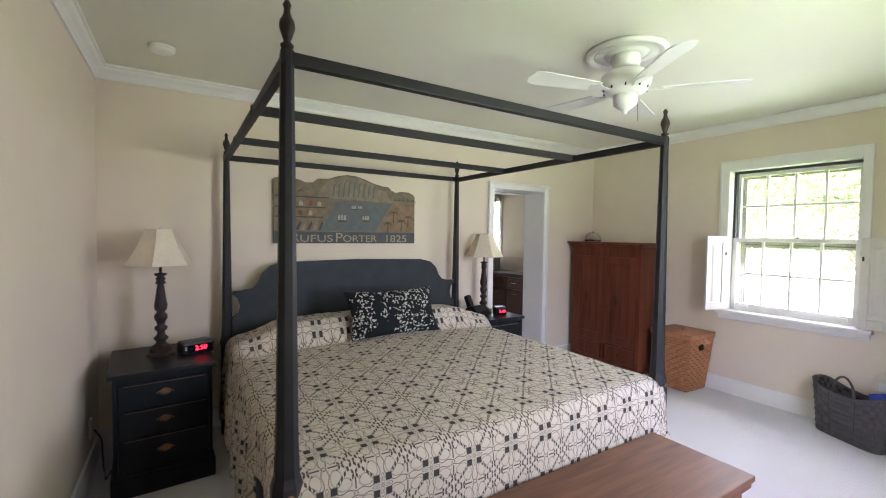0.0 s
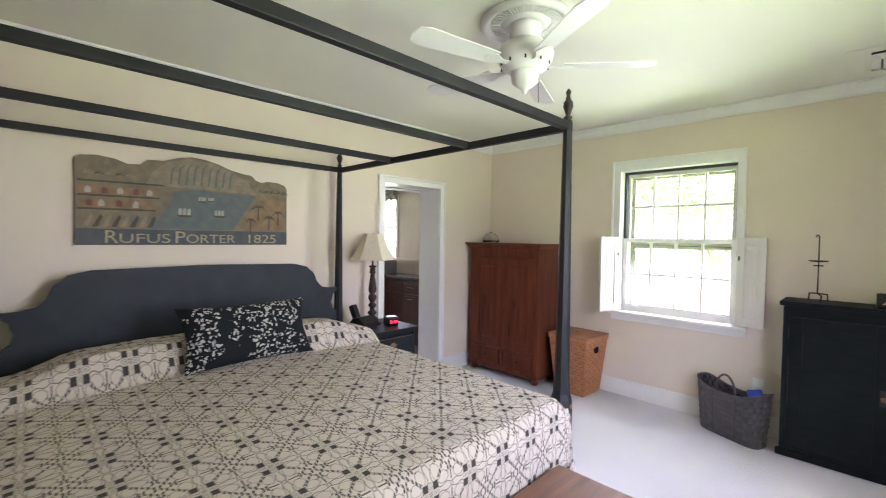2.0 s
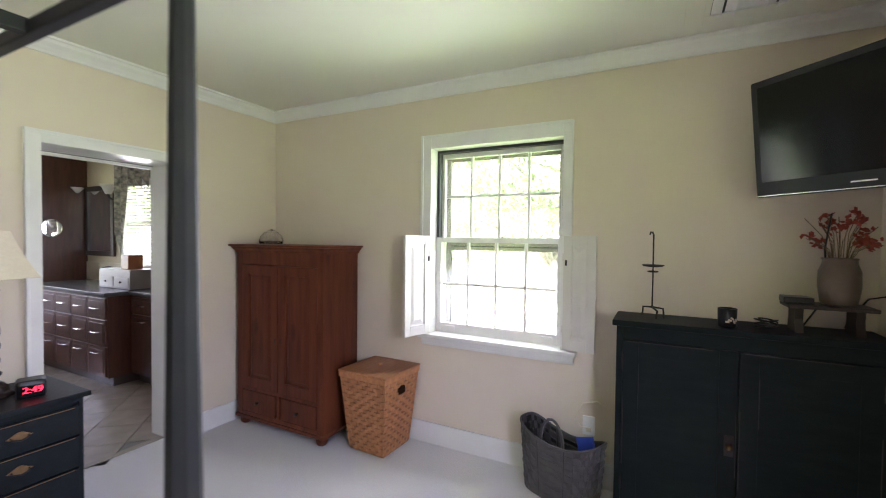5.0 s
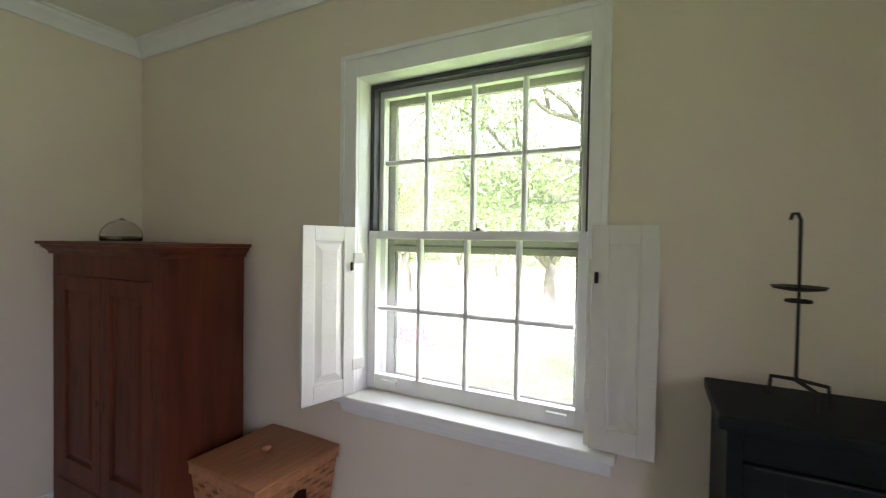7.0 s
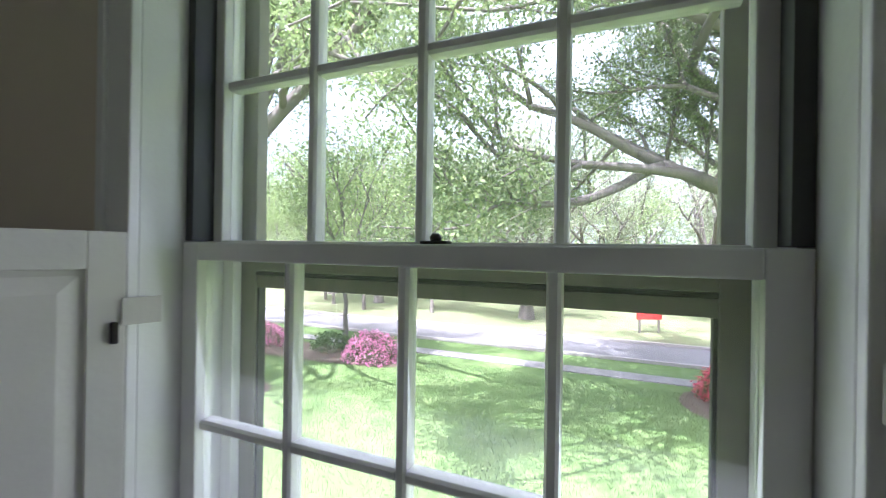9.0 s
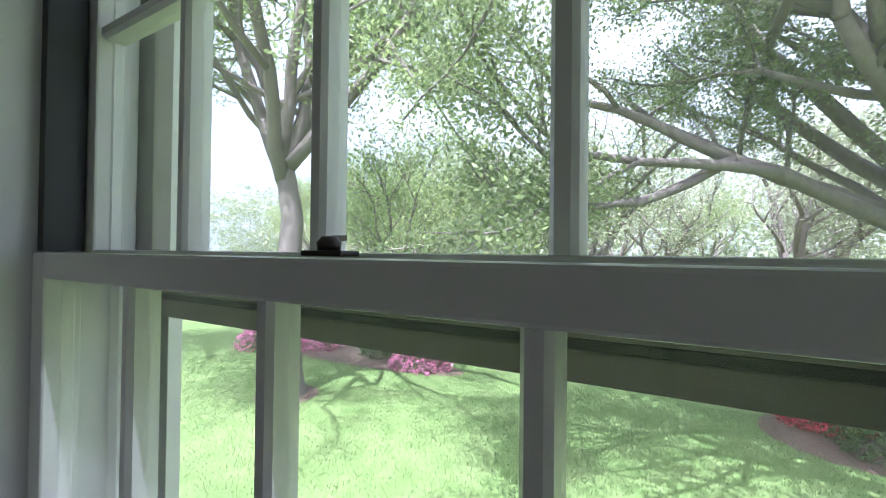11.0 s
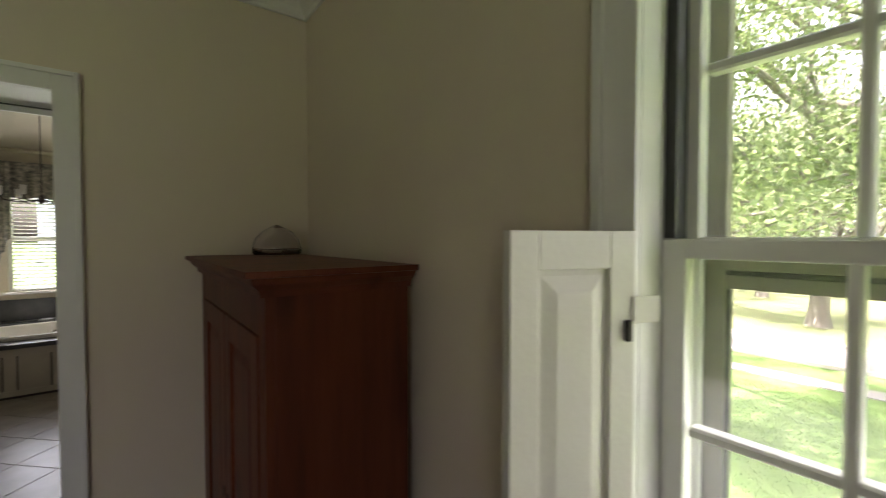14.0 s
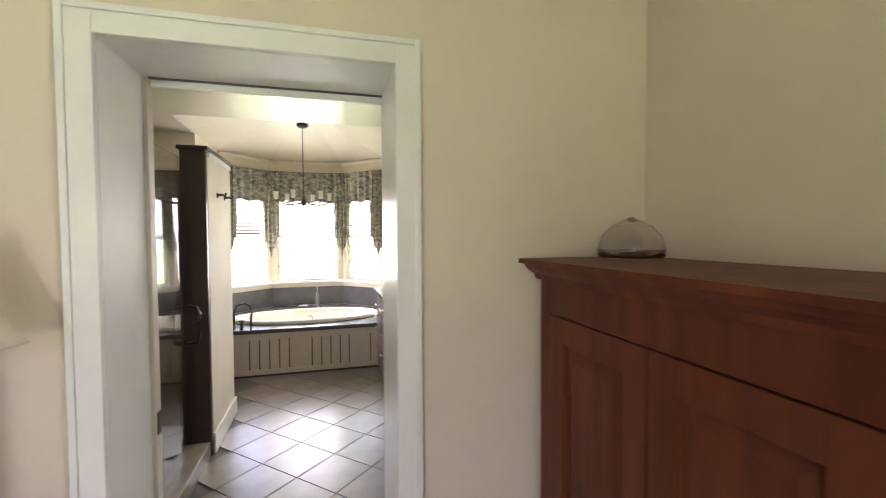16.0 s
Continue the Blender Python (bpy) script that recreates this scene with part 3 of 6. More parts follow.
def cushion(w, h, d, n=22):
    """A stuffed cushion with pinched corners, standing on its lower edge."""
    bm = bmesh.new()
    fr, bk = [], []
    for j in range(n + 1):
        a, c = [], []
        for i in range(n + 1):
            s, t = 2 * i / n - 1, 2 * j / n - 1
            pinch = 1 - 0.10 * (1 - s * s) * abs(t) ** 3
            pinch2 = 1 - 0.10 * (1 - t * t) * abs(s) ** 3
            th = d / 2 * max(0.0, (1 - abs(s) ** 2.6) * (1 - abs(t) ** 2.6)) ** 0.55 + 0.003
            x, z = s * w / 2 * pinch2, h / 2 + t * h / 2 * pinch
            wob = 0.006 * noise.noise(Vector((x * 9, z * 9, 1)))
            a.append(bm.verts.new((x, -th + wob, z)))
            c.append(bm.verts.new((x, th + wob, z)))
        fr.append(a)
        bk.append(c)
    for j in range(n):
        for i in range(n):
            bm.faces.new((fr[j][i], fr[j][i + 1], fr[j + 1][i + 1], fr[j + 1][i]))
            bm.faces.new((bk[j][i + 1], bk[j][i], bk[j + 1][i], bk[j + 1][i + 1]))
    for i in range(n):
        bm.faces.new((fr[0][i + 1], fr[0][i], bk[0][i], bk[0][i + 1]))
        bm.faces.new((fr[n][i], fr[n][i + 1], bk[n][i + 1], bk[n][i]))
        bm.faces.new((fr[i][0], fr[i + 1][0], bk[i + 1][0], bk[i][0]))
        bm.faces.new((fr[i + 1][n], fr[i][n], bk[i][n], bk[i + 1][n]))
    return bm


pillow = part("throw_pillow", cushion(0.74, 0.36, 0.15), floral_mat(), smooth=True, at=pose(1.17, 2.90, 0.735, -24, 0, 2))
tagged(pillow, "black throw pillow with pale floral print on bed", "pillow")


# ---- bedroom furniture ----
def panel_relief(bm, x0, x1, z0, z1, y, d=0.006, rim=0.03):
    """A raised field on a face at y that looks towards -y."""
    o = [(x0, z0), (x1, z0), (x1, z1), (x0, z1)]
    i = [(x0 + rim, z0 + rim), (x1 - rim, z0 + rim), (x1 - rim, z1 - rim), (x0 + rim, z1 - rim)]
    a = [bm.verts.new((p, y, q)) for p, q in o]
    b = [bm.verts.new((p, y - d, q)) for p, q in i]
    bm.faces.new(b)
    for k in range(4):
        bm.faces.new((a[k], a[(k + 1) % 4], b[(k + 1) % 4], b[k]))


def frame_door(w, h, t, stile, material, parent, at, sunk=0.013):
    """A frame-and-panel door from x 0 to w, z 0 to h, its face at y 0 and its back at y t: the panel, with stiles, rails and a raised field."""
    lo = stile * 1.15
    d = part("door", boxes((stile - 0.004, w - stile + 0.004, sunk, t - 0.001, lo - 0.004, h - stile + 0.004)), material, parent, at=at)
    for b in ((0, stile, 0, t, 0, h), (w - stile, w, 0, t, 0, h)):
        part("stile", boxes(b, bevel=0.002), material, d)
    for b in ((stile, w - stile, 0.0004, t, 0, lo), (stile, w - stile, 0.0004, t, h - stile, h)):
        part("rail", boxes(b, bevel=0.002), material, d)
    if sunk > 0.01:
        bm = bmesh.new()
        panel_relief(bm, stile + 0.012, w - stile - 0.012, lo + 0.012, h - stile - 0.012, 0.0128, 0.008, 0.024)
        part("raised_field", bm, material, d)
    return d


def armoire():
    """Front at y 0 facing -y, width along x, depth along y."""
    w, d, h = 0.885, 0.372, 1.417
    a = thing("armoire", "red-stained pine armoire with two panelled doors on bun feet", "armoire", pose(3.82, 3.61, 0, 0, 0, -90))
    for name, b in (("side_panel", (0, 0.02, 0.022, d, 0.08, h - 0.06)), ("side_panel", (w - 0.02, w, 0.022, d, 0.08, h - 0.06)), ("back_panel", (0.02, w - 0.02, d - 0.015, d, 0.08, h - 0.06)),
                    ("corner_stile", (0, 0.055, 0, 0.022, 0.08, h - 0.06)), ("corner_stile", (w - 0.055, w, 0, 0.022, 0.08, h - 0.06)), ("top_rail", (0.055, w - 0.055, 0.0005, 0.022, h - 0.155, h - 0.06)),
                    ("bottom_rail", (0.055, w - 0.055, 0.0005, 0.022, 0.085, 0.115)), ("middle_rail", (0.055, w - 0.055, 0.0005, 0.022, 0.285, 0.31)), ("floor_board", (0.02, w - 0.02, 0.022, d - 0.015, 0.09, 0.11)), ("centre_post", (w / 2 - 0.012, w / 2 + 0.012, 0.0005, 0.022, 0.115, 0.285))):
        part(name, boxes(b, bevel=0.002), M_RED, a)
    prof = [(0.0, -0.06), (0.012, -0.06), (0.016, -0.045), (0.032, -0.03), (0.038, -0.016), (0.05, -0.014), (0.05, 0.0)]
    bm = bmesh.new()
    for (o1, z1), (o2, z2) in zip(prof, prof[1:]):
        lo = [bm.verts.new(p) for p in ((-o1, d, h + z1), (-o1, -o1, h + z1), (w + o1, -o1, h + z1), (w + o1, d, h + z1))]
        hi = [bm.verts.new(p) for p in ((-o2, d, h + z2), (-o2, -o2, h + z2), (w + o2, -o2, h + z2), (w + o2, d, h + z2))]
        for k in range(4):
            bm.faces.new((lo[k], lo[(k + 1) % 4], hi[(k + 1) % 4], hi[k]))
    bm.faces.new([bm.verts.new(p) for p in ((-0.05, d, h), (-0.05, -0.05, h), (w + 0.05, -0.05, h), (w + 0.05, d, h))])
    bm.faces.new([bm.verts.new(p) for p in ((0, d, h - 0.06), (0, 0, h - 0.06), (w, 0, h - 0.06), (w, d, h - 0.06))])
    bmesh.ops.remove_doubles(bm, verts=bm.verts, dist=0.0001)
    part("cornice", bm, M_RED, a)
    dw = (w - 0.11 - 0.008) / 2
    for x in (0.057, 0.057 + dw + 0.006):
        dr = frame_door(dw, h - 0.155 - 0.316, 0.02, 0.07, M_RED, a, pose(x, -0.004, 0.313))
        kx = dw - 0.025 if x < 0.2 else 0.025
        part("escutcheon", boxes((kx - 0.005, kx + 0.005, -0.003, 0, 0.375, 0.405), bevel=0.001), M_TURN, dr, "small dark keyhole plate")
    for x in (0.06, 0.06 + dw + 0.012):
        dd = part("drawer", boxes((0, dw - 0.03, 0, 0.02, 0, 0.163), bevel=0.004), M_RED, a, at=pose(x if x < 0.2 else x + 0.018, -0.003, 0.118))
        k = lathe(bmesh.new(), [(0.006, 0), (0.006, 0.01), (0.014, 0.018), (0.012, 0.026), (0.004, 0.029)], 12)
        part("knob", k, M_TURN, dd, "dark round knob", True, pose((dw - 0.03) / 2, -0.001, 0.085, 90, 0, 0))
    part("base_moulding", boxes((-0.014, w + 0.014, -0.014, d, 0.06, 0.085), bevel=0.005), M_RED, a)
    bm = lathe(bmesh.new(), [(0.02, 0), (0.034, 0.008), (0.042, 0.028), (0.038, 0.046), (0.022, 0.06)], 16)
    f = part("bun_foot", bm, M_RED, a, smooth=True, at=pose(0.045, 0.04, 0))
    for x, y in ((w - 0.045, 0.04), (0.045, d - 0.05), (w - 0.045, d - 0.05)):
        again(f, pose(x, y, 0), a)
    return a


armoire()

# hollow glass dome with a thick base on the armoire
bm = lathe(bmesh.new(), [(0.088, 0.0), (0.095, 0.008), (0.095, 0.030), (0.086, 0.062), (0.056, 0.096), (0.006, 0.121), (0.003, 0.118), (0.0535, 0.0935), (0.083, 0.0605), (0.0915, 0.030), (0.0885, 0.008)], 24)
bmesh.ops.recalc_face_normals(bm, faces=bm.faces)
M_CRYSTAL = mat("thick_clear_glass", (1.0, 1.0, 0.99), 0.03, color2=(1.0, 1.0, 0.99))
M_CRYSTAL.node_tree.nodes["Principled BSDF"].inputs["Transmission Weight"].default_value = 1.0
gl = part("glass_ornament", bm, M_CRYSTAL, smooth=True, at=pose(4.08, 3.54, 1.4185, 0, 0, -20))
tagged(gl, "clear domed glass ornament resting on the armoire top", "ornament")


def hamper():
    h, wt, wb = 0.55, 0.40, 0.30
    a = thing("laundry_hamper", "tall honey-coloured woven wicker hamper with wooden lid", "hamper", pose(4.062, 2.415, 0, 0, 0, -3))

    def half(z):
        return (wb + (wt - wb) * z / h) / 2
    # solid core whose darker brown stands for the shade between strips
    part("core", slab_taper(h, half, 0.006), mat("wicker_shadow", (0.27, 0.11, 0.042), 0.7), a, "brown core coloured as the shade between the woven strips")
    # upright stakes and woven rows, each row passing in front of and behind the stakes
    rows, stakes = 18, 9
    for side in range(4):
        turn = Matrix.Rotation(side * math.pi / 2, 4, "Z")
        for r in range(rows):
            z0, z1 = 0.012 + r * (h - 0.05) / rows, 0.012 + (r + 0.86) * (h - 0.05) / rows
            bm = bmesh.new()
            pieces, runs = [bm], [[]]
            for i in range(stakes * 2 + 1):
                s = i / (stakes * 2) * 2 - 1
                if side in (0, 2) and 0.40 < z0 < 0.455 and abs(s) < 0.16:
                    if runs[-1]:
                        bm = bmesh.new()
                        pieces.append(bm)
                        runs.append([])
                    continue
                out = 0.0065 * (1 if (i // 2 + r) % 2 else -1) if i % 2 else 0.0
                runs[-1].append([bm.verts.new(turn @ Vector((s * half(z), -half(z) - out + back, z))) for z, back in ((z0, 0), (z1, 0), (z1, 0.004), (z0, 0.004))])
            for bm, run in zip(pieces, runs):
                bm.faces.new(run[0][::-1])
                bm.faces.new(run[-1])
                for p, q in zip(run, run[1:]):
                    for k in range(4):
                        bm.faces.new((p[k], q[k], q[(k + 1) % 4], p[(k + 1) % 4]))
                part("woven_strip", bm, M_WICKER, a)
    e = half(h)
    part("rim", boxes((-e - 0.004, e + 0.004, -e - 0.004, -e + 0.006, h - 0.036, h), (-e - 0.004, e + 0.004, e - 0.006, e + 0.004, h - 0.036, h), (-e - 0.004, -e + 0.006, -e, e, h - 0.036, h), (e - 0.006, e + 0.004, -e, e, h - 0.036, h), bevel=0.003), M_WICKER, a)
    lid = part("lid", boxes((-e - 0.008, e + 0.008, -e - 0.008, e + 0.008, h + 0.001, h + 0.016), bevel=0.007), mat("honey_wood_lid", (0.37, 0.16, 0.068), 0.45, color2=(0.25, 0.10, 0.042), scale=7, stretch=(1, 9, 1), amount=0.8, bump=0.1), a)
    part("lid_knob", lathe(bmesh.new(), [(0.012, 0), (0.011, 0.008), (0.019, 0.014), (0.017, 0.022), (0.006, 0.026)], 14), M_WICKER, lid, smooth=True, at=pose(0, 0, h + 0.0155))
    for side in (0, 2):
        # no real opening: a plate painted as dark as the hollow's shade
        hb = boxes((-0.036, 0.036, -half(0.43) - 0.004, -half(0.43) + 0.004, 0.405, 0.46), bevel=0.002)
        hb.transform(Matrix.Rotation(side * math.pi / 2, 4, "Z"))
        part("hand_hole", hb, mat("hollow_shadow", (0.03, 0.014, 0.008), 0.9, spec=0.05), a, "dark plate coloured as the shade inside a hand hole")
    return a


def slab_taper(h, half, inset):
    bm = bmesh.new()
    lo, hi = half(0) - inset, half(h) - inset
    v = [bm.verts.new((x * s, y * s, z)) for z, s in ((0.002, lo), (h, hi)) for x, y in ((-1, -1), (1, -1), (1, 1), (-1, 1))]
    bm.faces.new(v[3::-1])
    bm.faces.new(v[4:])
    for k in range(4):
        bm.faces.new((v[k], v[(k + 1) % 4], v[4 + (k + 1) % 4], v[4 + k]))
    return bm


hamper()


def nightstand(at, w, d, label):
    h = 0.695
    a = thing("nightstand", label, "nightstand", at, "bedside nightstands")
    part("top", boxes((-0.025, w + 0.025, -0.025, d, h - 0.025, h), bevel=0.006), M_BLACK, a)
    part("body", boxes((0, 0.02, 0, d, 0.10, h - 0.025), (w - 0.02, w, 0, d, 0.10, h - 0.025), (0.02, w - 0.02, 0.02, d, 0.10, h - 0.025), (0.02, w - 0.02, 0.0, 0.02, h - 0.05, h - 0.025), bevel=0.003), M_BLACK, a)
    part("plinth", boxes((-0.014, w + 0.014, -0.018, d, 0, 0.115), (-0.008, w + 0.008, -0.012, d - 0.001, 0.115, 0.13), bevel=0.005), M_BLACK, a)
    M = mat("worn_drawer_paint", (0.006, 0.0085, 0.010), 0.42, color2=(0.013, 0.017, 0.02), scale=9, amount=0.8, bump=0.1, spec=0.2)
    z = 0.14
    for dh in (0.185, 0.16, 0.15):
        dr = part("drawer", boxes((0.022, w - 0.022, -0.008, 0.012, z, z + dh - 0.008), bevel=0.004), M, a)
        part("worn_edge", boxes((0.05, w - 0.04, -0.010, -0.008, z + dh - 0.014, z + dh - 0.011)), M_BRASS, dr, "rubbed brown drawer edge")
        bm = slab(bmesh.new(), [(-0.045, 0), (-0.02, 0.014), (-0.008, 0.022), (0.008, 0.022), (0.02, 0.014), (0.045, 0), (0.02, -0.014), (0, -0.018), (-0.02, -0.014)], 0.003, "y", -0.011)
        bm.transform(Matrix.Translation((w / 2, 0, z + dh * 0.52)))
        part("back_plate", bm, M_BRASS, dr, "aged brass back plate")
        bm = tube(bmesh.new(), [(w / 2 - 0.032, -0.012, z + dh * 0.53), (w / 2 - 0.026, -0.024, z + dh * 0.48), (w / 2, -0.03, z + dh * 0.44), (w / 2 + 0.026, -0.024, z + dh * 0.48), (w / 2 + 0.032, -0.012, z + dh * 0.53)], 0.004, 6)
        part("bail_handle", bm, M_IRON, dr, "dark bail handle")
        z += dh
    return a


nightstand(pose(-0.505, 2.965, 0, 0, 0, 4), 0.48, 0.60, "black painted three-drawer nightstand with brass pulls, clock and lamp on it")
nightstand(pose(2.165, 3.215, 0), 0.485, 0.46, "black painted three-drawer nightstand beside the doorway")


def table_lamp(x, y):
    a = thing("table_lamp", "dark turned-wood table lamp with flared cream shade on nightstand", "lamp", pose(x, y, 0.691, 0, 0, 20), "bedside lamps")
    part("base", lathe(bmesh.new(), [(0.082, 0), (0.085, 0.01), (0.078, 0.02), (0.066, 0.026), (0.062, 0.05), (0.05, 0.062)], 8), M_TURN, a)
    part("stem", lathe(bmesh.new(), [(0.05, 0.06), (0.03, 0.075), (0.026, 0.09), (0.04, 0.105), (0.04, 0.115), (0.024, 0.13), (0.02, 0.15), (0.034, 0.165), (0.036, 0.18), (0.02, 0.195), (0.026, 0.215), (0.036, 0.235), (0.036, 0.255),
                                     (0.022, 0.275), (0.034, 0.295), (0.036, 0.32), (0.03, 0.36), (0.022, 0.42), (0.018, 0.45), (0.03, 0.46), (0.022, 0.475), (0.028, 0.49), (0.018, 0.5), (0.036, 0.512), (0.034, 0.52), (0.008, 0.525), (0.008, 0.60)], 18), M_TURN, a, smooth=True)
    bm = bmesh.new()
    seg = 6
    prof = [(0.195, 0.575), (0.168, 0.615), (0.14, 0.665), (0.115, 0.715), (0.094, 0.765), (0.08, 0.80)]
    rings = [[bm.verts.new((r * math.cos(2 * math.pi * i / seg), r * math.sin(2 * math.pi * i / seg), z)) for i in range(seg)] for r, z in prof]
    for p, q in zip(rings, rings[1:]):
        for i in range(seg):
            bm.faces.new((p[i], p[(i + 1) % seg], q[(i + 1) % seg], q[i]))
    sh = part("shade", bm, M_SHADE, a, "flared six-sided cream fabric shade")
    sh.modifiers.new("thickness", "SOLIDIFY").thickness = 0.003
    part("harp_finial", lathe(bmesh.new(), [(0.006, 0.60), (0.006, 0.79), (0.009, 0.795), (0.004, 0.804)], 10), M_TURN, a, smooth=True)


table_lamp(-0.295, 3.32)
table_lamp(2.40, 3.50)


def emit_mat(name, color, strength):
    m = bpy.data.materials.new(name)
    m.use_nodes = True
    b = m.node_tree.nodes["Principled BSDF"]
    b.inputs["Base Color"].default_value = (*[c * 0.3 for c in color], 1)
    b.inputs["Emission Color"].default_value = (*color, 1)
    b.inputs["Emission Strength"].default_value = strength
    return m


M_LED = emit_mat("red_led", (1.0, 0.02, 0.04), 0.22)


def words(name, text, size, material, parent, at, depth=0.0015):
    cu = bpy.data.curves.new(name, "FONT")
    cu.body, cu.size, cu.align_x, cu.align_y, cu.extrude = text, size, "CENTER", "CENTER", depth
    tmp = bpy.data.objects.new(name, cu)
    scene.collection.objects.link(tmp)
    me = bpy.data.meshes.new_from_object(tmp.evaluated_get(bpy.context.evaluated_depsgraph_get()))
    bpy.data.objects.remove(tmp)
    me.materials.clear()
    me.materials.append(material)
    ob = new(name, me)
    ob.parent = parent
    ob.matrix_basis = at
    return ob


def clock(at, w, text, label):
    a = thing("alarm_clock", label, "clock", at)
    bm = boxes((-w / 2, w / 2, -0.05, 0.06, 0, 0.085), bevel=0.018)
    part("housing", bm, M_PLASTIC, a)
    part("display_window", boxes((-w * 0.34, w * 0.40, -0.054, -0.049, 0.02, 0.066), bevel=0.002), M_SCREEN, a, "dark glossy display")
    words("digits", text, 0.042, M_LED, a, pose(w * 0.06, -0.0555, 0.043, 90, 0, 0), 0.0008)
    if w > 0.15:
        part("dial", boxes((-w * 0.42, -w * 0.36, -0.053, -0.049, 0.035, 0.06)), M_CHROME, a)


clock(pose(-0.105, 3.27, 0.691, 0, 0, 18), 0.19, "2:50", "black digital alarm clock with red numerals on nightstand")
clock(pose(2.50, 3.36, 0.691, 0, 0, -18), 0.11, "2:49", "small black digital clock with red numerals on nightstand")

# telephone behind the bedside lamp
tel = thing("telephone", "black cordless telephone on a stand on the nightstand", "telephone", pose(2.235, 3.40, 0.691, 0, 0, 15) @ Matrix.Diagonal((1.25, 1.25, 1.25, 1)))
bm = slab(bmesh.new(), [(-0.07, 0.0), (0.07, 0.0), (0.07, 0.03), (0.03, 0.08), (-0.02, 0.09), (-0.07, 0.05)], 0.13, "x", -0.065)
part("base", bm, M_PLASTIC, tel)
bm = boxes((-0.025, 0.025, -0.02, 0.02, 0.05, 0.17), bevel=0.012)
part("handset", bm, M_PLASTIC, tel, at=pose(0.0, 0.02, 0.0, -25, 0, 0))

# ---- the painted sign over the bed ----
def sign():
    a = thing("painted_sign", "old painted landscape sign board with lettering on the wall", "sign", pose(0.44, 3.694, 1.392))
    W = 1.258
    top = [(0, 0.50), (0.02, 0.525), (0.10, 0.535), (0.18, 0.525), (0.25, 0.50), (0.31, 0.505), (0.35, 0.54), (0.44, 0.545), (0.52, 0.575), (0.60, 0.59), (0.68, 0.585), (0.76, 0.565), (0.84, 0.535), (0.93, 0.515), (0.99, 0.51), (1.02, 0.48), (1.06, 0.465), (1.12, 0.478), (1.19, 0.475), (1.245, 0.455), (W, 0.43)]
    M_BOARD = sign_mat()
    part("board", slab(bmesh.new(), [(0, 0), (W, 0)] + list(reversed(top)), 0.02, "y", -0.022), M_BOARD, a)
    part("band", boxes((0.0, W, -0.0245, -0.022, 0.0, 0.098)), mat("dark_blue_band", (0.045, 0.055, 0.06), 0.6, color2=(0.075, 0.08, 0.075), scale=14, amount=0.9), a, "dark blue lettered band")
    M_LET = mat("faded_gold_letters", (0.40, 0.33, 0.19), 0.7, color2=(0.22, 0.19, 0.12), scale=30, amount=0.8)
    for text, x0, x1, h in (("R", 0.137, 0.200, 0.076), ("UFUS", 0.206, 0.473, 0.058), ("P", 0.503, 0.560, 0.076), ("ORTER", 0.566, 0.876, 0.058), ("1825", 0.970, 1.172, 0.062)):
        o = words("letters", text, 0.1, M_LET, a, pose(0, 0, 0))
        xs, ys = [v.co.x for v in o.data.vertices], [v.co.y for v in o.data.vertices]
        for v in o.data.vertices:
            v.co.x = x0 + (v.co.x - min(xs)) * (x1 - x0) / (max(xs) - min(xs))
            v.co.y = 0.013 + (v.co.y - min(ys)) * h / (max(ys) - min(ys))
        o.matrix_basis = pose(0, -0.026, 0, 90, 0, 0)
    return a


def flat_mat(name, c, c2=None):
    return mat(name, c, 0.7, color2=c2 or tuple(v * 0.6 for v in c), scale=22, amount=0.9, bump=0.1)


def sign_mat():
    return flat_mat("faded_tan_paint", (0.22, 0.165, 0.095), (0.125, 0.105, 0.07))


sg = sign()
M_BAY = flat_mat("faded_grey_blue_water", (0.125, 0.14, 0.125), (0.085, 0.105, 0.105))
M_HILL = flat_mat("pale_hill_paint", (0.27, 0.215, 0.14), (0.17, 0.14, 0.09))
M_OLIVE = flat_mat("olive_brush_strokes", (0.075, 0.07, 0.045))
M_OCHRE = flat_mat("ochre_field_paint", (0.26, 0.165, 0.085))
M_BRICKRED = flat_mat("faded_red_paint", (0.19, 0.07, 0.055))
M_PALE = flat_mat("pale_sail_paint", (0.40, 0.37, 0.29))


def paint(name, outline, m, lift):
    part(name, slab(bmesh.new(), outline, 0.0012, "y", -0.022 - lift), m, sg)


paint("painted_water", [(0.36, 0.105), (0.86, 0.105), (0.95, 0.25), (1.02, 0.36), (0.60, 0.372), (0.50, 0.35), (0.46, 0.25)], M_BAY, 0.0014)
paint("painted_hill", [(0.34, 0.385), (1.03, 0.37), (0.96, 0.46), (0.86, 0.515), (0.72, 0.565), (0.58, 0.575), (0.46, 0.54), (0.38, 0.47)], M_HILL, 0.0013)
paint("painted_field", [(0.9, 0.108), (1.24, 0.108), (1.24, 0.36), (1.05, 0.355), (0.99, 0.26)], M_OCHRE, 0.0016)
for z in (0.375, 0.29, 0.21):
    paint("painted_terrace", [(0.01, z), (0.44 - (0.375 - z) * 0.3, z + 0.004), (0.44 - (0.375 - z) * 0.3, z + 0.014), (0.01, z + 0.012)], M_OLIVE, 0.0018)
for z in (0.305, 0.225):
    paint("painted_strip", [(0.01, z), (0.40, z + 0.004), (0.38, z + 0.055), (0.01, z + 0.05)], M_OCHRE, 0.0012)
rnd = random.Random(5)
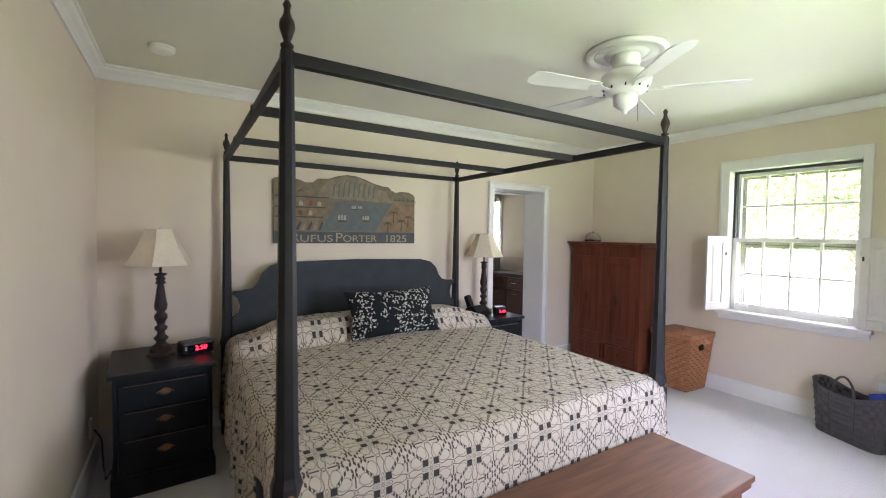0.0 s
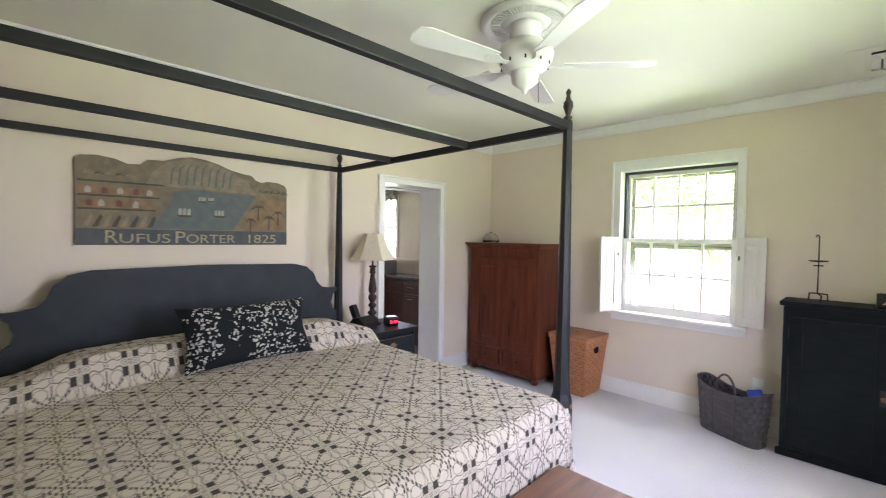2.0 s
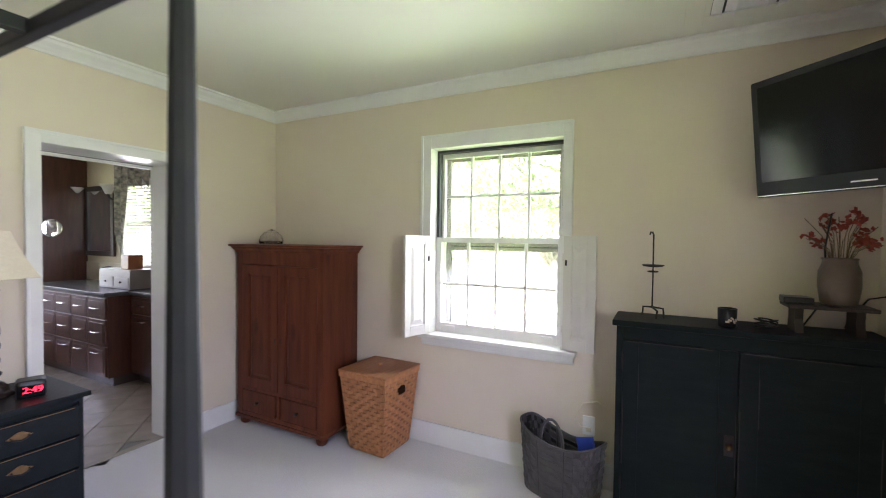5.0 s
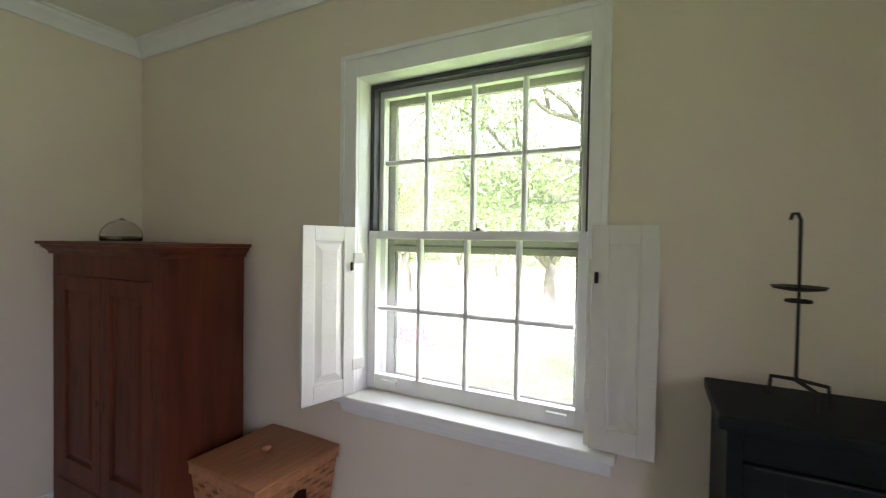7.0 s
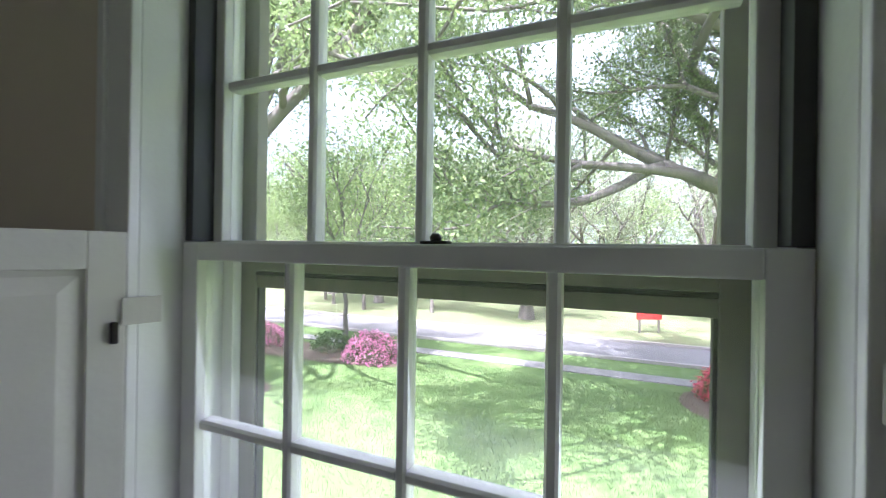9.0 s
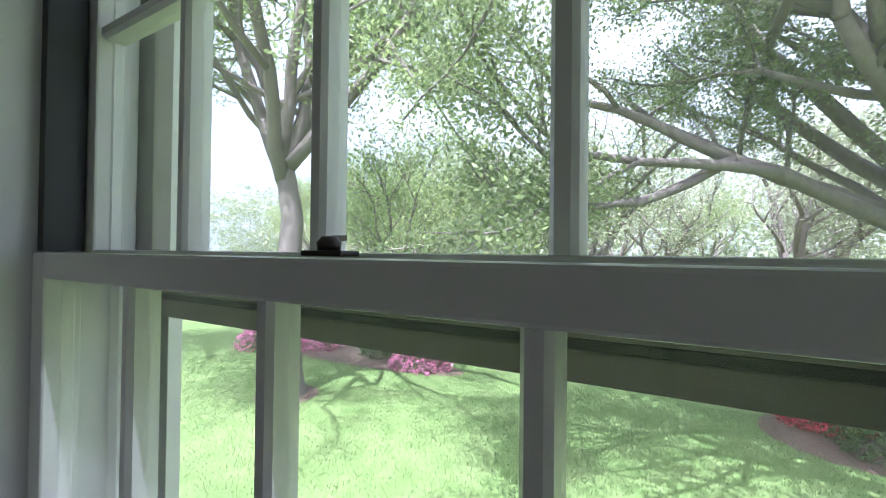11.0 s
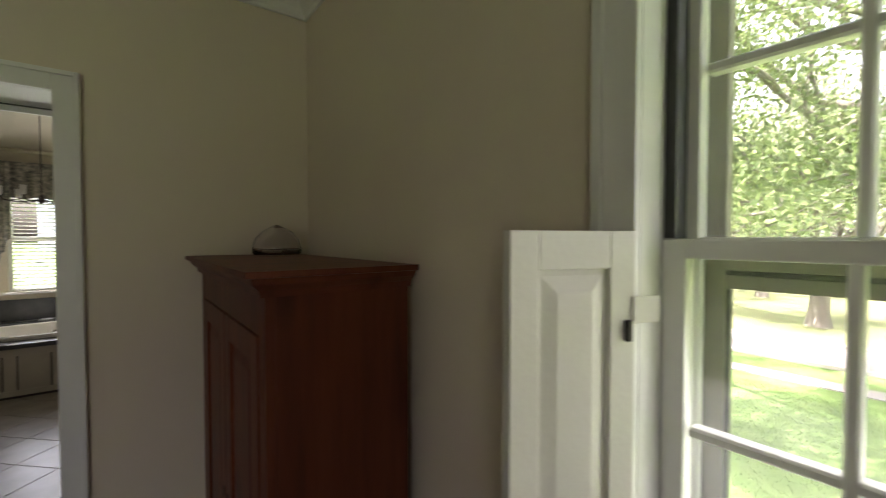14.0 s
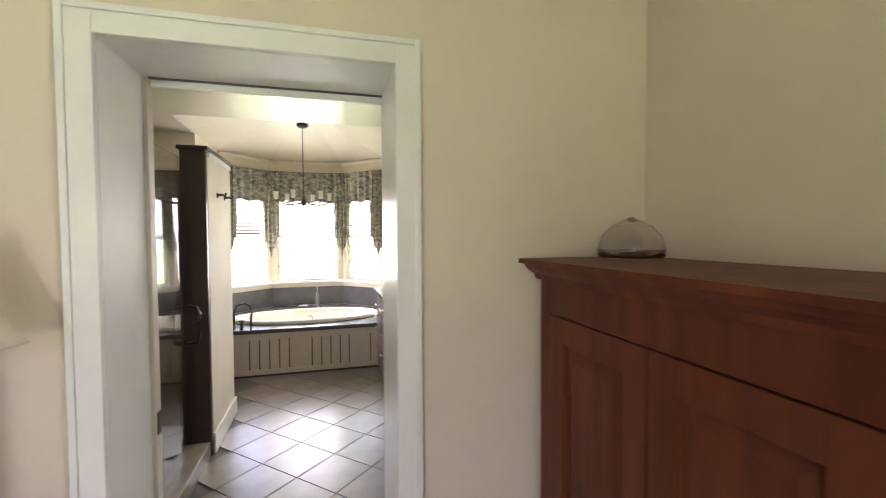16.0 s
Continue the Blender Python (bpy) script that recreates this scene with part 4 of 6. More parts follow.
for i in range(9):
    x, z = 0.03 + (i % 5) * 0.075 + rnd.random() * 0.02, (0.31 if i < 5 else 0.232)
    paint("painted_house", [(x, z), (x + 0.03, z), (x + 0.03, z + 0.028), (x + 0.015, z + 0.042), (x, z + 0.028)], M_BRICKRED if i % 2 else M_PALE, 0.003)
for x, z, s in ((0.52, 0.20, 1.0), (0.74, 0.205, 0.85), (0.64, 0.30, 0.6), (0.70, 0.305, 0.5)):
    for k in range(3):
        paint("painted_sail", [(x + k * 0.026 * s, z), (x + (k * 0.026 + 0.02) * s, z), (x + (k * 0.026 + 0.018) * s, z + 0.045 * s), (x + k * 0.026 * s, z + 0.04 * s)], M_PALE, 0.003)
    paint("painted_hull", [(x - 0.01 * s, z - 0.002), (x + 0.085 * s, z - 0.002), (x + 0.07 * s, z - 0.016 * s), (x + 0.005 * s, z - 0.016 * s)], M_OLIVE, 0.0032)


def arcs(cx, cz, n, r, a0, a1, w, m, lift, tip):
    for i in range(n):
        ang = a0 + (a1 - a0) * i / max(1, n - 1)
        pts = [(cx + r * t * math.cos(ang), cz + r * t * math.sin(ang) - tip * t * t) for t in (0, 0.35, 0.7, 1.0)]
        left = [(p[0], p[1] + w * (1 - k / 4)) for k, p in enumerate(pts)]
        paint("painted_leaf", pts + list(reversed(left)), m, lift)


for cx0, cz0, r in ((1.04, 0.275, 0.07), (1.12, 0.20, 0.06), (1.19, 0.24, 0.06), (0.985, 0.18, 0.05)):
    arcs(cx0, cz0, 6, r, 0.25, 2.9, 0.010, M_OLIVE, 0.0034, 0.05)
    paint("painted_trunk", [(cx0 - 0.003, cz0), (cx0 + 0.004, cz0), (cx0 + 0.002, cz0 - 0.09), (cx0 - 0.008, cz0 - 0.09)], M_OLIVE, 0.0034)
for i in range(8):
    x = 0.03 + i * 0.045
    paint("painted_bush", [(x, 0.108), (x + 0.03, 0.112), (x + 0.05, 0.17), (x + 0.042, 0.185), (x + 0.02, 0.15)], M_OLIVE if i % 2 else M_HILL, 0.0022)
for i in range(9):
    x = 0.47 + i * 0.045
    zt = 0.555 - 0.9 * (x - 0.64) ** 2
    paint("painted_stroke", [(x, 0.40), (x + 0.012, 0.40), (x + 0.022, 0.40 + (zt - 0.40) * 0.7), (x + 0.045, zt), (x + 0.012, 0.40 + (zt - 0.40) * 0.75)], M_BAY, 0.003)
for i in range(5):
    x = 0.04 + i * 0.05
    arcs(x, 0.42, 3, 0.06, 0.5, 1.4, 0.008, M_OLIVE if i % 2 else M_HILL, 0.003, 0.03)
    arcs(1.04 + i * 0.045, 0.39, 3, 0.055, 0.4, 1.3, 0.008, M_OLIVE, 0.003, 0.03)

# ---- trunk at the foot of the bed ----
tr = thing("blanket_chest", "worn brown pine blanket chest at the foot of the bed", "chest", pose(0, 0, 0))
part("lid", boxes((0.57, 1.945, 0.925, 1.40, 0.425, 0.452), bevel=0.005), M_PINE, tr)
part("lid_moulding", boxes((0.58, 1.935, 0.935, 0.955, 0.395, 0.4245), (1.915, 1.935, 0.955, 1.39, 0.395, 0.4245), bevel=0.003), M_PINE, tr)
part("body", boxes((0.60, 1.91, 0.96, 1.39, 0.06, 0.4245), bevel=0.004), M_PINE, tr)
part("plinth", boxes((0.585, 1.925, 0.945, 1.395, 0, 0.09), bevel=0.005), M_PINE, tr)


# ---- the black cupboard ----
def cupboard():
    w, d, h = 1.06, 0.29, 1.07
    a = thing("cupboard", "low dark blue-black painted two-door cupboard with worn edges", "cupboard", pose(3.965, 0.85, 0, 0, 0, -90))
    for name, b in (("side_panel", (0, 0.03, 0, d, 0, h - 0.03)), ("side_panel", (w - 0.03, w, 0, d, 0, h - 0.03)), ("back_panel", (0.03, w - 0.03, 0.02, d, 0.02, h - 0.03)), ("top_rail", (0.03, w - 0.03, 0.0005, 0.02, h - 0.10, h - 0.03)), ("bottom_rail", (0.03, w - 0.03, 0.0005, 0.02, 0, 0.07))):
        part(name, boxes(b, bevel=0.003), M_CUP, a)
    part("top", boxes((-0.02, w + 0.02, -0.025, d, h - 0.03, h), bevel=0.006), M_CUP, a)
    part("foot_moulding", boxes((-0.018, w + 0.012, -0.018, 0.0, 0, 0.05), bevel=0.005), M_CUP, a)
    dw = (w - 0.066) / 2
    for x in (0.031, 0.035 + dw):
        dr = frame_door(dw, h - 0.176, 0.018, 0.075, M_CUP, a, pose(x, -0.004, 0.0725), 0.003)
        if x < 0.1:
            part("latch_plate", boxes((dw - 0.05, dw - 0.012, -0.003, 0, 0.40, 0.50), bevel=0.001), mat("bare_worn_wood", (0.028, 0.019, 0.014), 0.6), dr, "worn wooden latch plate")
            part("latch_knob", lathe(bmesh.new(), [(0.008, 0), (0.008, 0.012), (0.016, 0.02), (0.004, 0.03)], 12), M_BRASS, dr, "small brass knob", True, pose(dw - 0.03, -0.004, 0.45, 90, 0, 0))
        for x0, x1, z0, z1 in ((0.02, dw - 0.10, h - 0.182, h - 0.1785), (0.004, 0.007, 0.25, 0.62), (dw - 0.006, dw - 0.003, 0.30, 0.60), (0.076, 0.078, 0.55, 0.78)):
            part("rubbed_edge", boxes((x0, x1, -0.0008, 0.001, z0, z1)), M_RUBBED, dr, "paint rubbed through to brown wood")
        for z in (0.12, h - 0.32):
            part("hinge", boxes(((-0.004 if x < 0.1 else dw - 0.004), (0.004 if x < 0.1 else dw + 0.004), -0.006, 0.002, z, z + 0.07), bevel=0.002), M_IRON, dr)
    return a


M_RUBBED = mat("rubbed_brown_wood", (0.045, 0.026, 0.018), 0.6, color2=(0.008, 0.009, 0.009), scale=35, amount=1.0)
M_CUP = mat("worn_green_black_paint", (0.005, 0.0085, 0.0082), 0.5, color2=(0.010, 0.015, 0.0145), scale=6, stretch=(1, 1, 5), amount=0.9, bump=0.15, bump_scale=50, big=0.3, spec=0.12)
cupboard()

# iron candle stand with sliding tray
cs = thing("candle_stand", "black wrought-iron candle stand with hook on the cupboard", "candle holder", pose(4.14, 0.69, 1.071, 0, 0, 62))
part("rod", tube(bmesh.new(), [(0, 0, 0.05), (0, 0, 0.44), (0.006, 0, 0.455), (0.016, 0, 0.455), (0.02, 0, 0.44)], 0.0045, 8), M_IRON, cs)
part("foot", tube(bmesh.new(), [(-0.065, 0.0, 0.0), (-0.06, 0, 0.05), (0.0, 0, 0.052), (0.05, 0, 0.048), (0.055, 0.0, 0.0)], 0.005, 8), M_IRON, cs)
part("foot", tube(bmesh.new(), [(-0.05, 0.05, 0.0), (-0.05, 0.04, 0.04), (0.0, 0, 0.05)], 0.005, 8), M_IRON, cs)
part("drip_tray", lathe(bmesh.new(), [(0.02, 0.267), (0.05, 0.272), (0.056, 0.279), (0.05, 0.278), (0.015, 0.273)], 20), M_IRON, cs, smooth=True)
part("ring", tube(bmesh.new(), [(0.024 * math.cos(t * math.pi / 8), 0.024 * math.sin(t * math.pi / 8), 0.243) for t in range(17)], 0.004, 6), M_IRON, cs)

cup = thing("ceramic_cup", "black cup with a pale pattern on the cupboard", "cup", pose(4.02, 0.365, 1.071))
part("body", lathe(bmesh.new(), [(0.036, 0), (0.039, 0.006), (0.040, 0.09), (0.036, 0.091), (0.034, 0.012), (0.002, 0.01)], 22), M_PLASTIC, cup, smooth=True)
for k in range(5):
    a0 = math.radians(175 + 14 * k)
    part("pale_mark", boxes((-0.008, 0.008, -0.001, 0.001, -0.004, 0.004)), M_SHADE, cup, "pale printed mark", at=pose(0.0405 * math.cos(a0), 0.0405 * math.sin(a0), 0.03 + 0.008 * (k % 3), 0, 20 * k, math.degrees(a0) + 90))

gb = thing("coiled_cable", "small coil of dark cable on the cupboard", "cable", pose(4.10, 0.20, 1.072))
part("coil", tube(bmesh.new(), [(0.03 * math.cos(t * 0.5) * (1 + 0.25 * math.sin(t)), 0.045 * math.sin(t * 0.5), 0.02 + 0.018 * math.sin(t * 0.37)) for t in range(40)], 0.004, 6), M_PLASTIC, gb)

st = thing("wooden_riser", "small dark wooden stool riser on the cupboard", "stool", pose(4.10, -0.02, 1.071, 0, 0, 0))
part("top", boxes((-0.085, 0.085, -0.155, 0.155, 0.11, 0.128), bevel=0.005), M_TURN, st)
for y in (-0.10, 0.11):
    part("leg", slab(bmesh.new(), [(-0.07, 0), (0.07, 0), (0.055, 0.06), (0.06, 0.11), (-0.06, 0.11), (-0.055, 0.06)], 0.03, "y", y - 0.015), M_TURN, st)
rem = thing("set_top_box", "flat black media box on the wooden riser", "media box", pose(4.10, 0.09, 1.1995))
part("housing", boxes((-0.05, 0.05, -0.055, 0.055, 0, 0.03), bevel=0.006), M_PLASTIC, rem)

urn = thing("crock", "brown stoneware crock with dried red flowers on the riser", "vase", pose(4.10, -0.06, 1.1995))
M_CROCK = mat("brown_stoneware", (0.13, 0.095, 0.06), 0.4, color2=(0.07, 0.052, 0.036), scale=12, amount=0.8, bump=0.1)
part("pot", lathe(bmesh.new(), [(0.055, 0), (0.065, 0.01), (0.075, 0.08), (0.074, 0.15), (0.062, 0.185), (0.060, 0.20), (0.066, 0.21), (0.060, 0.212), (0.05, 0.18), (0.002, 0.17)], 24), M_CROCK, urn, smooth=True)
rf = random.Random(11)
M_DRY = mat("dried_stems", (0.16, 0.11, 0.05), 0.8)
M_BLOOM = mat("dried_red_blooms", (0.34, 0.055, 0.03), 0.85, color2=(0.16, 0.03, 0.02), scale=40)
for k in range(26):
    an, le = rf.uniform(0, 6.28), rf.uniform(0.08, 0.22)
    ou = rf.uniform(0.03, 0.13)
    end = (ou * math.cos(an), ou * math.sin(an), 0.19 + le)
    part("stem", tube(bmesh.new(), [(0.02 * math.cos(an), 0.02 * math.sin(an), 0.17), (0.5 * end[0], 0.5 * end[1], 0.19 + le * 0.6), end], 0.0016, 5), M_DRY, urn)
    if k % 2 == 0:
        bm = bmesh.new()
        for q in range(14):
            c = Vector(end) + Vector((rf.gauss(0, 0.013), rf.gauss(0, 0.013), rf.gauss(0, 0.012)))
            dv = Vector((rf.gauss(0, 1), rf.gauss(0, 1), rf.gauss(0, 1))).normalized() * 0.014
            e2 = dv.orthogonal().normalized() * 0.009
            bm.faces.new([bm.verts.new(p) for p in (c - dv, c + e2, c + dv, c - e2)])
        part("bloom", bm, M_BLOOM, urn)

# ---- the television ----
tv = thing("television", "black flat-screen television on a wall bracket", "television", pose(4.01, 0.265, 1.68, 0, 0, 0))
tvm = pose(0, 0, 0, 0, 0, 0)
hold = Matrix.Translation((0, 0, 0)) @ Matrix.Rotation(radians(-135), 4, "Z") @ Matrix.Rotation(radians(7), 4, "X")
part("housing", boxes((0, 0.80, 0.0, 0.07, 0, 0.52), bevel=0.008), M_PLASTIC, tv, at=hold)
part("screen", boxes((0.03, 0.77, -0.003, 0.0, 0.07, 0.49)), M_SCREEN, tv, at=hold)
part("lower_trim", boxes((0.005, 0.795, -0.004, 0.0, 0.006, 0.01)), M_CHROME, tv, "thin bright lower edge", at=hold)
part("badge", boxes((0.36, 0.44, -0.004, 0.0, 0.03, 0.036)), M_CHROME, tv, "small pale badge", at=hold)
part("bracket_arm", tube(bmesh.new(), [(-0.20, -0.28, 0.25), (0.10, -0.30, 0.25), (0.27, -0.28, 0.25)], 0.025, 8), M_PLASTIC, tv)
for k, pts in enumerate(([(3.93, 0.02, 1.60), (4.15, -0.02, 1.45), (4.22, -0.05, 1.30), (4.2, -0.03, 1.20), (4.15, 0.05, 1.085)], [(3.90, -0.16, 1.72), (3.99, -0.235, 1.66), (4.04, -0.238, 1.58), (3.99, -0.238, 1.49), (3.98, -0.238, 1.42), (4.05, -0.238, 1.31), (4.14, -0.236, 1.245), (4.22, -0.20, 1.222), (4.235, -0.15, 1.14), (4.22, -0.12, 1.08)])):
    c = part("power_cable", tube(bmesh.new(), pts, 0.004, 6), M_PLASTIC)
    tagged(c, "thin black cable hanging below the television", "cable")


# ---- woven tote ----
def tote():
    a = thing("woven_tote", "dark grey woven strap tote basket standing on carpet", "basket", pose(4.04, 1.14, 0, 0, 0, 66))
    L, D, H = 0.44, 0.17, 0.40

    def shape(s, z):  # s runs once round, z up
        e = 1 + 0.16 * z / H
        c, q = math.cos(s), math.sin(s)
        x = L / 2 * e * math.copysign(abs(c) ** 0.45, c)
        y = D / 2 * e * math.copysign(abs(q) ** 0.55, q)
        dip = 0.07 * (1 - (x / (L / 2 * e)) ** 2) * (1 if z >= H - 0.001 else z / H)
        return Vector((x, y, z - dip * z / H))
    bm = bmesh.new()
    cols, rows = 30, 9
    for r in range(rows):
        for k in range(cols):
            s0, s1 = 2 * math.pi * k / cols, 2 * math.pi * (k + 0.94) / cols
            z0, z1 = H * r / rows, H * (r + 0.94) / rows
            vs = [shape(s0, z0), shape(s1, z0), shape(s1, z1), shape(s0, z1)]
            mid = sum(vs, Vector()) / 4
            n = Vector((mid.x / (L * L), mid.y / (D * D), 0)).normalized() * (0.008 if (k + r) % 2 else 0.001)
            c = bm.verts.new(mid + n)
            vv = [bm.verts.new(p) for p in vs]
            for i in range(4):
                bm.faces.new((vv[i], vv[(i + 1) % 4], c))
    body = part("woven_body", bm, M_STRAP, a)
    body.modifiers.new("thickness", "SOLIDIFY").thickness = 0.004
    bm = bmesh.new()
    lo = [bm.verts.new(shape(2 * math.pi * k / 40, 0.0) * 0.97 + Vector((0, 0, 0.002))) for k in range(40)]
    hi = [bm.verts.new(shape(2 * math.pi * k / 40, H - 0.004) * 0.985) for k in range(40)]
    bm.faces.new(lo)
    for k in range(40):
        bm.faces.new((lo[k], lo[(k + 1) % 40], hi[(k + 1) % 40], hi[k]))
    part("lining", bm, mat("black_lining", (0.02, 0.019, 0.019), 0.7), a)
    part("rim", tube(bmesh.new(), [shape(2 * math.pi * k / 48, H) + Vector((0, 0, 0.0)) for k in range(49)], 0.007, 6), M_STRAP, a)
    for y, lean in ((0.085, 0.0), (-0.09, -1.0)):
        pts = [(0.075 * math.cos(math.pi * t / 10), y + lean * 0.045 * math.sin(math.pi * t / 10), 0.335 + (0.14 if lean == 0 else -0.10) * math.sin(math.pi * t / 10)) for t in range(11)]
        part("handle", tube(bmesh.new(), pts, 0.008, 8), M_STRAP, a)
    return a


tote()
fd = part("blue_folder", boxes((-0.05, 0.05, -0.012, 0.012, 0, 0.09), bevel=0.004), mat("blue_plastic_film", (0.03, 0.07, 0.42), 0.35), at=pose(3.99, 0.985, 0.31, 10, 20, 66))
tagged(fd, "bright blue packet sticking out of the woven tote", "packet")

# outlet and cord beside the cupboard
ol = tagged(part("wall_outlet", boxes((XE - 0.006, XE, 0.985, 1.055, 0.30, 0.415), bevel=0.002), M_WHITE), "white wall outlet plate above the baseboard", "outlet", kind="structure")
cd = part("lamp_cord", tube(bmesh.new(), [(XE - 0.02, 1.02, 0.35), (XE - 0.05, 1.06, 0.36), (XE - 0.055, 1.09, 0.42), (XE - 0.04, 1.05, 0.50), (XE - 0.03, 0.97, 0.52), (XE - 0.03, 0.90, 0.48)], 0.004, 6), M_SHADE)
tagged(cd, "pale cord curling from a wall outlet", "cable")
part("socket", boxes((XE - 0.008, XE - 0.0055, 1.005, 1.035, 0.32, 0.345), bevel=0.001), M_SHADE, ol)
ol2 = tagged(part("wall_outlet", boxes((XW, XW + 0.006, 3.33, 3.40, 0.22, 0.335), bevel=0.002), M_WHITE), "white wall outlet plate above the baseboard", "outlet", kind="structure")


# ---- ceiling fixtures ----
def fan():
    a = thing("ceiling_fan", "white ceiling fan on a beaded plaster medallion", "ceiling fan", pose(2.035, 1.69, 0))
    md = part("medallion", lathe(bmesh.new(), [(0.0, ZC - 0.002), (0.225, ZC - 0.002), (0.225, ZC - 0.02), (0.205, ZC - 0.03), (0.19, ZC - 0.022), (0.18, ZC - 0.014), (0.12, ZC - 0.012), (0.11, ZC - 0.022), (0.09, ZC - 0.022), (0.0, ZC - 0.02)], 48), M_WHITE, a, smooth=True)
    bm = bmesh.new()
    for k in range(60):
        an = 2 * math.pi * k / 60
        b2 = boxes((0.125, 0.175, -0.004, 0.004, ZC - 0.019, ZC - 0.012))
        b2.transform(Matrix.Rotation(an, 4, "Z"))
        me = bpy.data.meshes.new("tmp")
        b2.to_mesh(me)
        bm.from_mesh(me)
        bpy.data.meshes.remove(me)
    part("beading", bm, M_WHITE, md)
    part("canopy", lathe(bmesh.new(), [(0.075, ZC - 0.02), (0.08, ZC - 0.04), (0.075, ZC - 0.085), (0.05, ZC - 0.10), (0.02, ZC - 0.105)], 32), M_WHITE, a, smooth=True)
    part("motor", lathe(bmesh.new(), [(0.03, ZC - 0.10), (0.10, ZC - 0.115), (0.135, ZC - 0.14), (0.142, ZC - 0.17), (0.135, ZC - 0.20), (0.11, ZC - 0.235), (0.07, ZC - 0.25)], 40), M_WHITE, a, smooth=True)
    for k in range(10):
        an = 2 * math.pi * k / 10
        part("vent_slot", boxes((-0.004, 0.004, -0.003, 0.003, -0.012, 0.012), bevel=0.001), M_PLASTIC, a, "dark motor vent slot", at=pose(0.123 * math.cos(an), 0.123 * math.sin(an), ZC - 0.217, 0, 0, math.degrees(an) + 90))
    part("switch_housing", lathe(bmesh.new(), [(0.065, ZC - 0.25), (0.068, ZC - 0.27), (0.064, ZC - 0.305), (0.04, ZC - 0.325), (0.015, ZC - 0.34), (0.012, ZC - 0.355), (0.003, ZC - 0.362)], 28), M_WHITE, a, smooth=True)
    part("pull_chain", tube(bmesh.new(), [(0.055, -0.045, ZC - 0.30), (0.057, -0.047, ZC - 0.40)], 0.002, 5), M_BRASS, a)
    for k in range(5):
        an = 2 * math.pi * k / 5 + 0.4
        m = pose(0, 0, ZC - 0.225, 0, 0, math.degrees(an))
        bl = slab(bmesh.new(), [(0.19, -0.045), (0.58, -0.065), (0.62, -0.05), (0.635, 0.0), (0.62, 0.05), (0.58, 0.065), (0.19, 0.045)], 0.006, "z", 0.0)
        b = part("blade", bl, M_WHITE, a, at=m @ pose(0, 0, 0, 10, 0, 0))
        part("blade_iron", slab(bmesh.new(), [(0.09, -0.012), (0.15, -0.012), (0.20, -0.035), (0.24, -0.02), (0.25, 0.0), (0.24, 0.02), (0.20, 0.035), (0.15, 0.012), (0.09, 0.012)], 0.005, "z", -0.006), M_WHITE, b, at=pose(0, 0, 0))
    return a


fan()
sd = thing("smoke_detector", "round white smoke detector on the ceiling", "smoke detector", pose(-0.27, 3.13, ZC - 0.001, 180, 0, 0))
part("housing", lathe(bmesh.new(), [(0.068, 0), (0.07, 0.006), (0.066, 0.02), (0.054, 0.032), (0.02, 0.037)], 32), M_WHITE, sd, smooth=True)
part("vent_ring", lathe(bmesh.new(), [(0.0672, 0.012), (0.0675, 0.016)], 32), M_STORM, sd, "dark vent ring")

vt = thing("ceiling_vent", "white square ceiling air vent with open louvres", "vent", pose(3.835, 0.325, ZC))
part("backing", boxes((-0.155, 0.155, -0.145, 0.145, -0.006, -0.001)), M_PLASTIC, vt, "dark duct opening")
part("frame", boxes((-0.26, 0.26, -0.25, -0.17, -0.003, -0.0005), (-0.26, 0.26, 0.17, 0.25, -0.003, -0.0005), (-0.26, -0.17, -0.17, 0.17, -0.003, -0.0005), (0.17, 0.26, -0.17, 0.17, -0.003, -0.0005), bevel=0.002), M_CEIL, vt, "ceiling-coloured flat surround")
for k, s in enumerate((0.145, 0.095)):
    for sx in range(4):
        lv = boxes((-s, s, 0, 0.045, 0, 0.002))
        part("louvre", lv, M_WHITE, vt, at=pose(0, 0, 0, 0, 0, 90 * sx) @ pose(0, -s, -0.012 - 0.02 * k, -28, 0, 0))
part("centre_plate", boxes((-0.065, 0.065, -0.065, 0.065, -0.048, -0.045), bevel=0.001), M_WHITE, vt)

# ---- window shutters, hinges and latch ----
def shutter(at, w, reach, name_label):
    a = thing("window_shutter", name_label, "shutter", at, "half-height window shutters")
    h = 0.695
    for name, b in (("stile", (0, 0.05, 0, 0.022, 0, h)), ("stile", (w - 0.05, w, 0, 0.022, 0, h)), ("rail", (0.05, w - 0.05, 0.0004, 0.0216, 0, 0.07)), ("rail", (0.05, w - 0.05, 0.0004, 0.0216, h - 0.06, h))):
        part(name, boxes(b, bevel=0.002), M_SHUTTER, a)
    pn = part("shutter_panel", boxes((0.048, w - 0.048, 0.008, 0.014, 0.068, h - 0.058)), M_SHUTTER, a)
    for back in (False, True):
        bm = bmesh.new()
        panel_relief(bm, 0.058, w - 0.058, 0.08, h - 0.07, 0.0, 0.0055, 0.026)
        if back:
            bm.transform(Matrix.Translation((0, 0.0142, 0)) @ Matrix.Diagonal((1, -1, 1, 1)))
        else:
            bm.transform(Matrix.Translation((0, 0.0078, 0)))
        part("raised_field", bm, M_SHUTTER, pn)
    for z in (0.10, h - 0.152):
        part("hinge", boxes((-reach, 0.006, 0.0225, 0.0255, z, z + 0.045), bevel=0.001), M_SHUTTER, a, "white painted hinge leaf")
    part("catch", boxes((0.01, 0.021, -0.008, 0.03, h - 0.18, h - 0.145), bevel=0.003), M_IRON, a, "small dark iron catch")
    return a


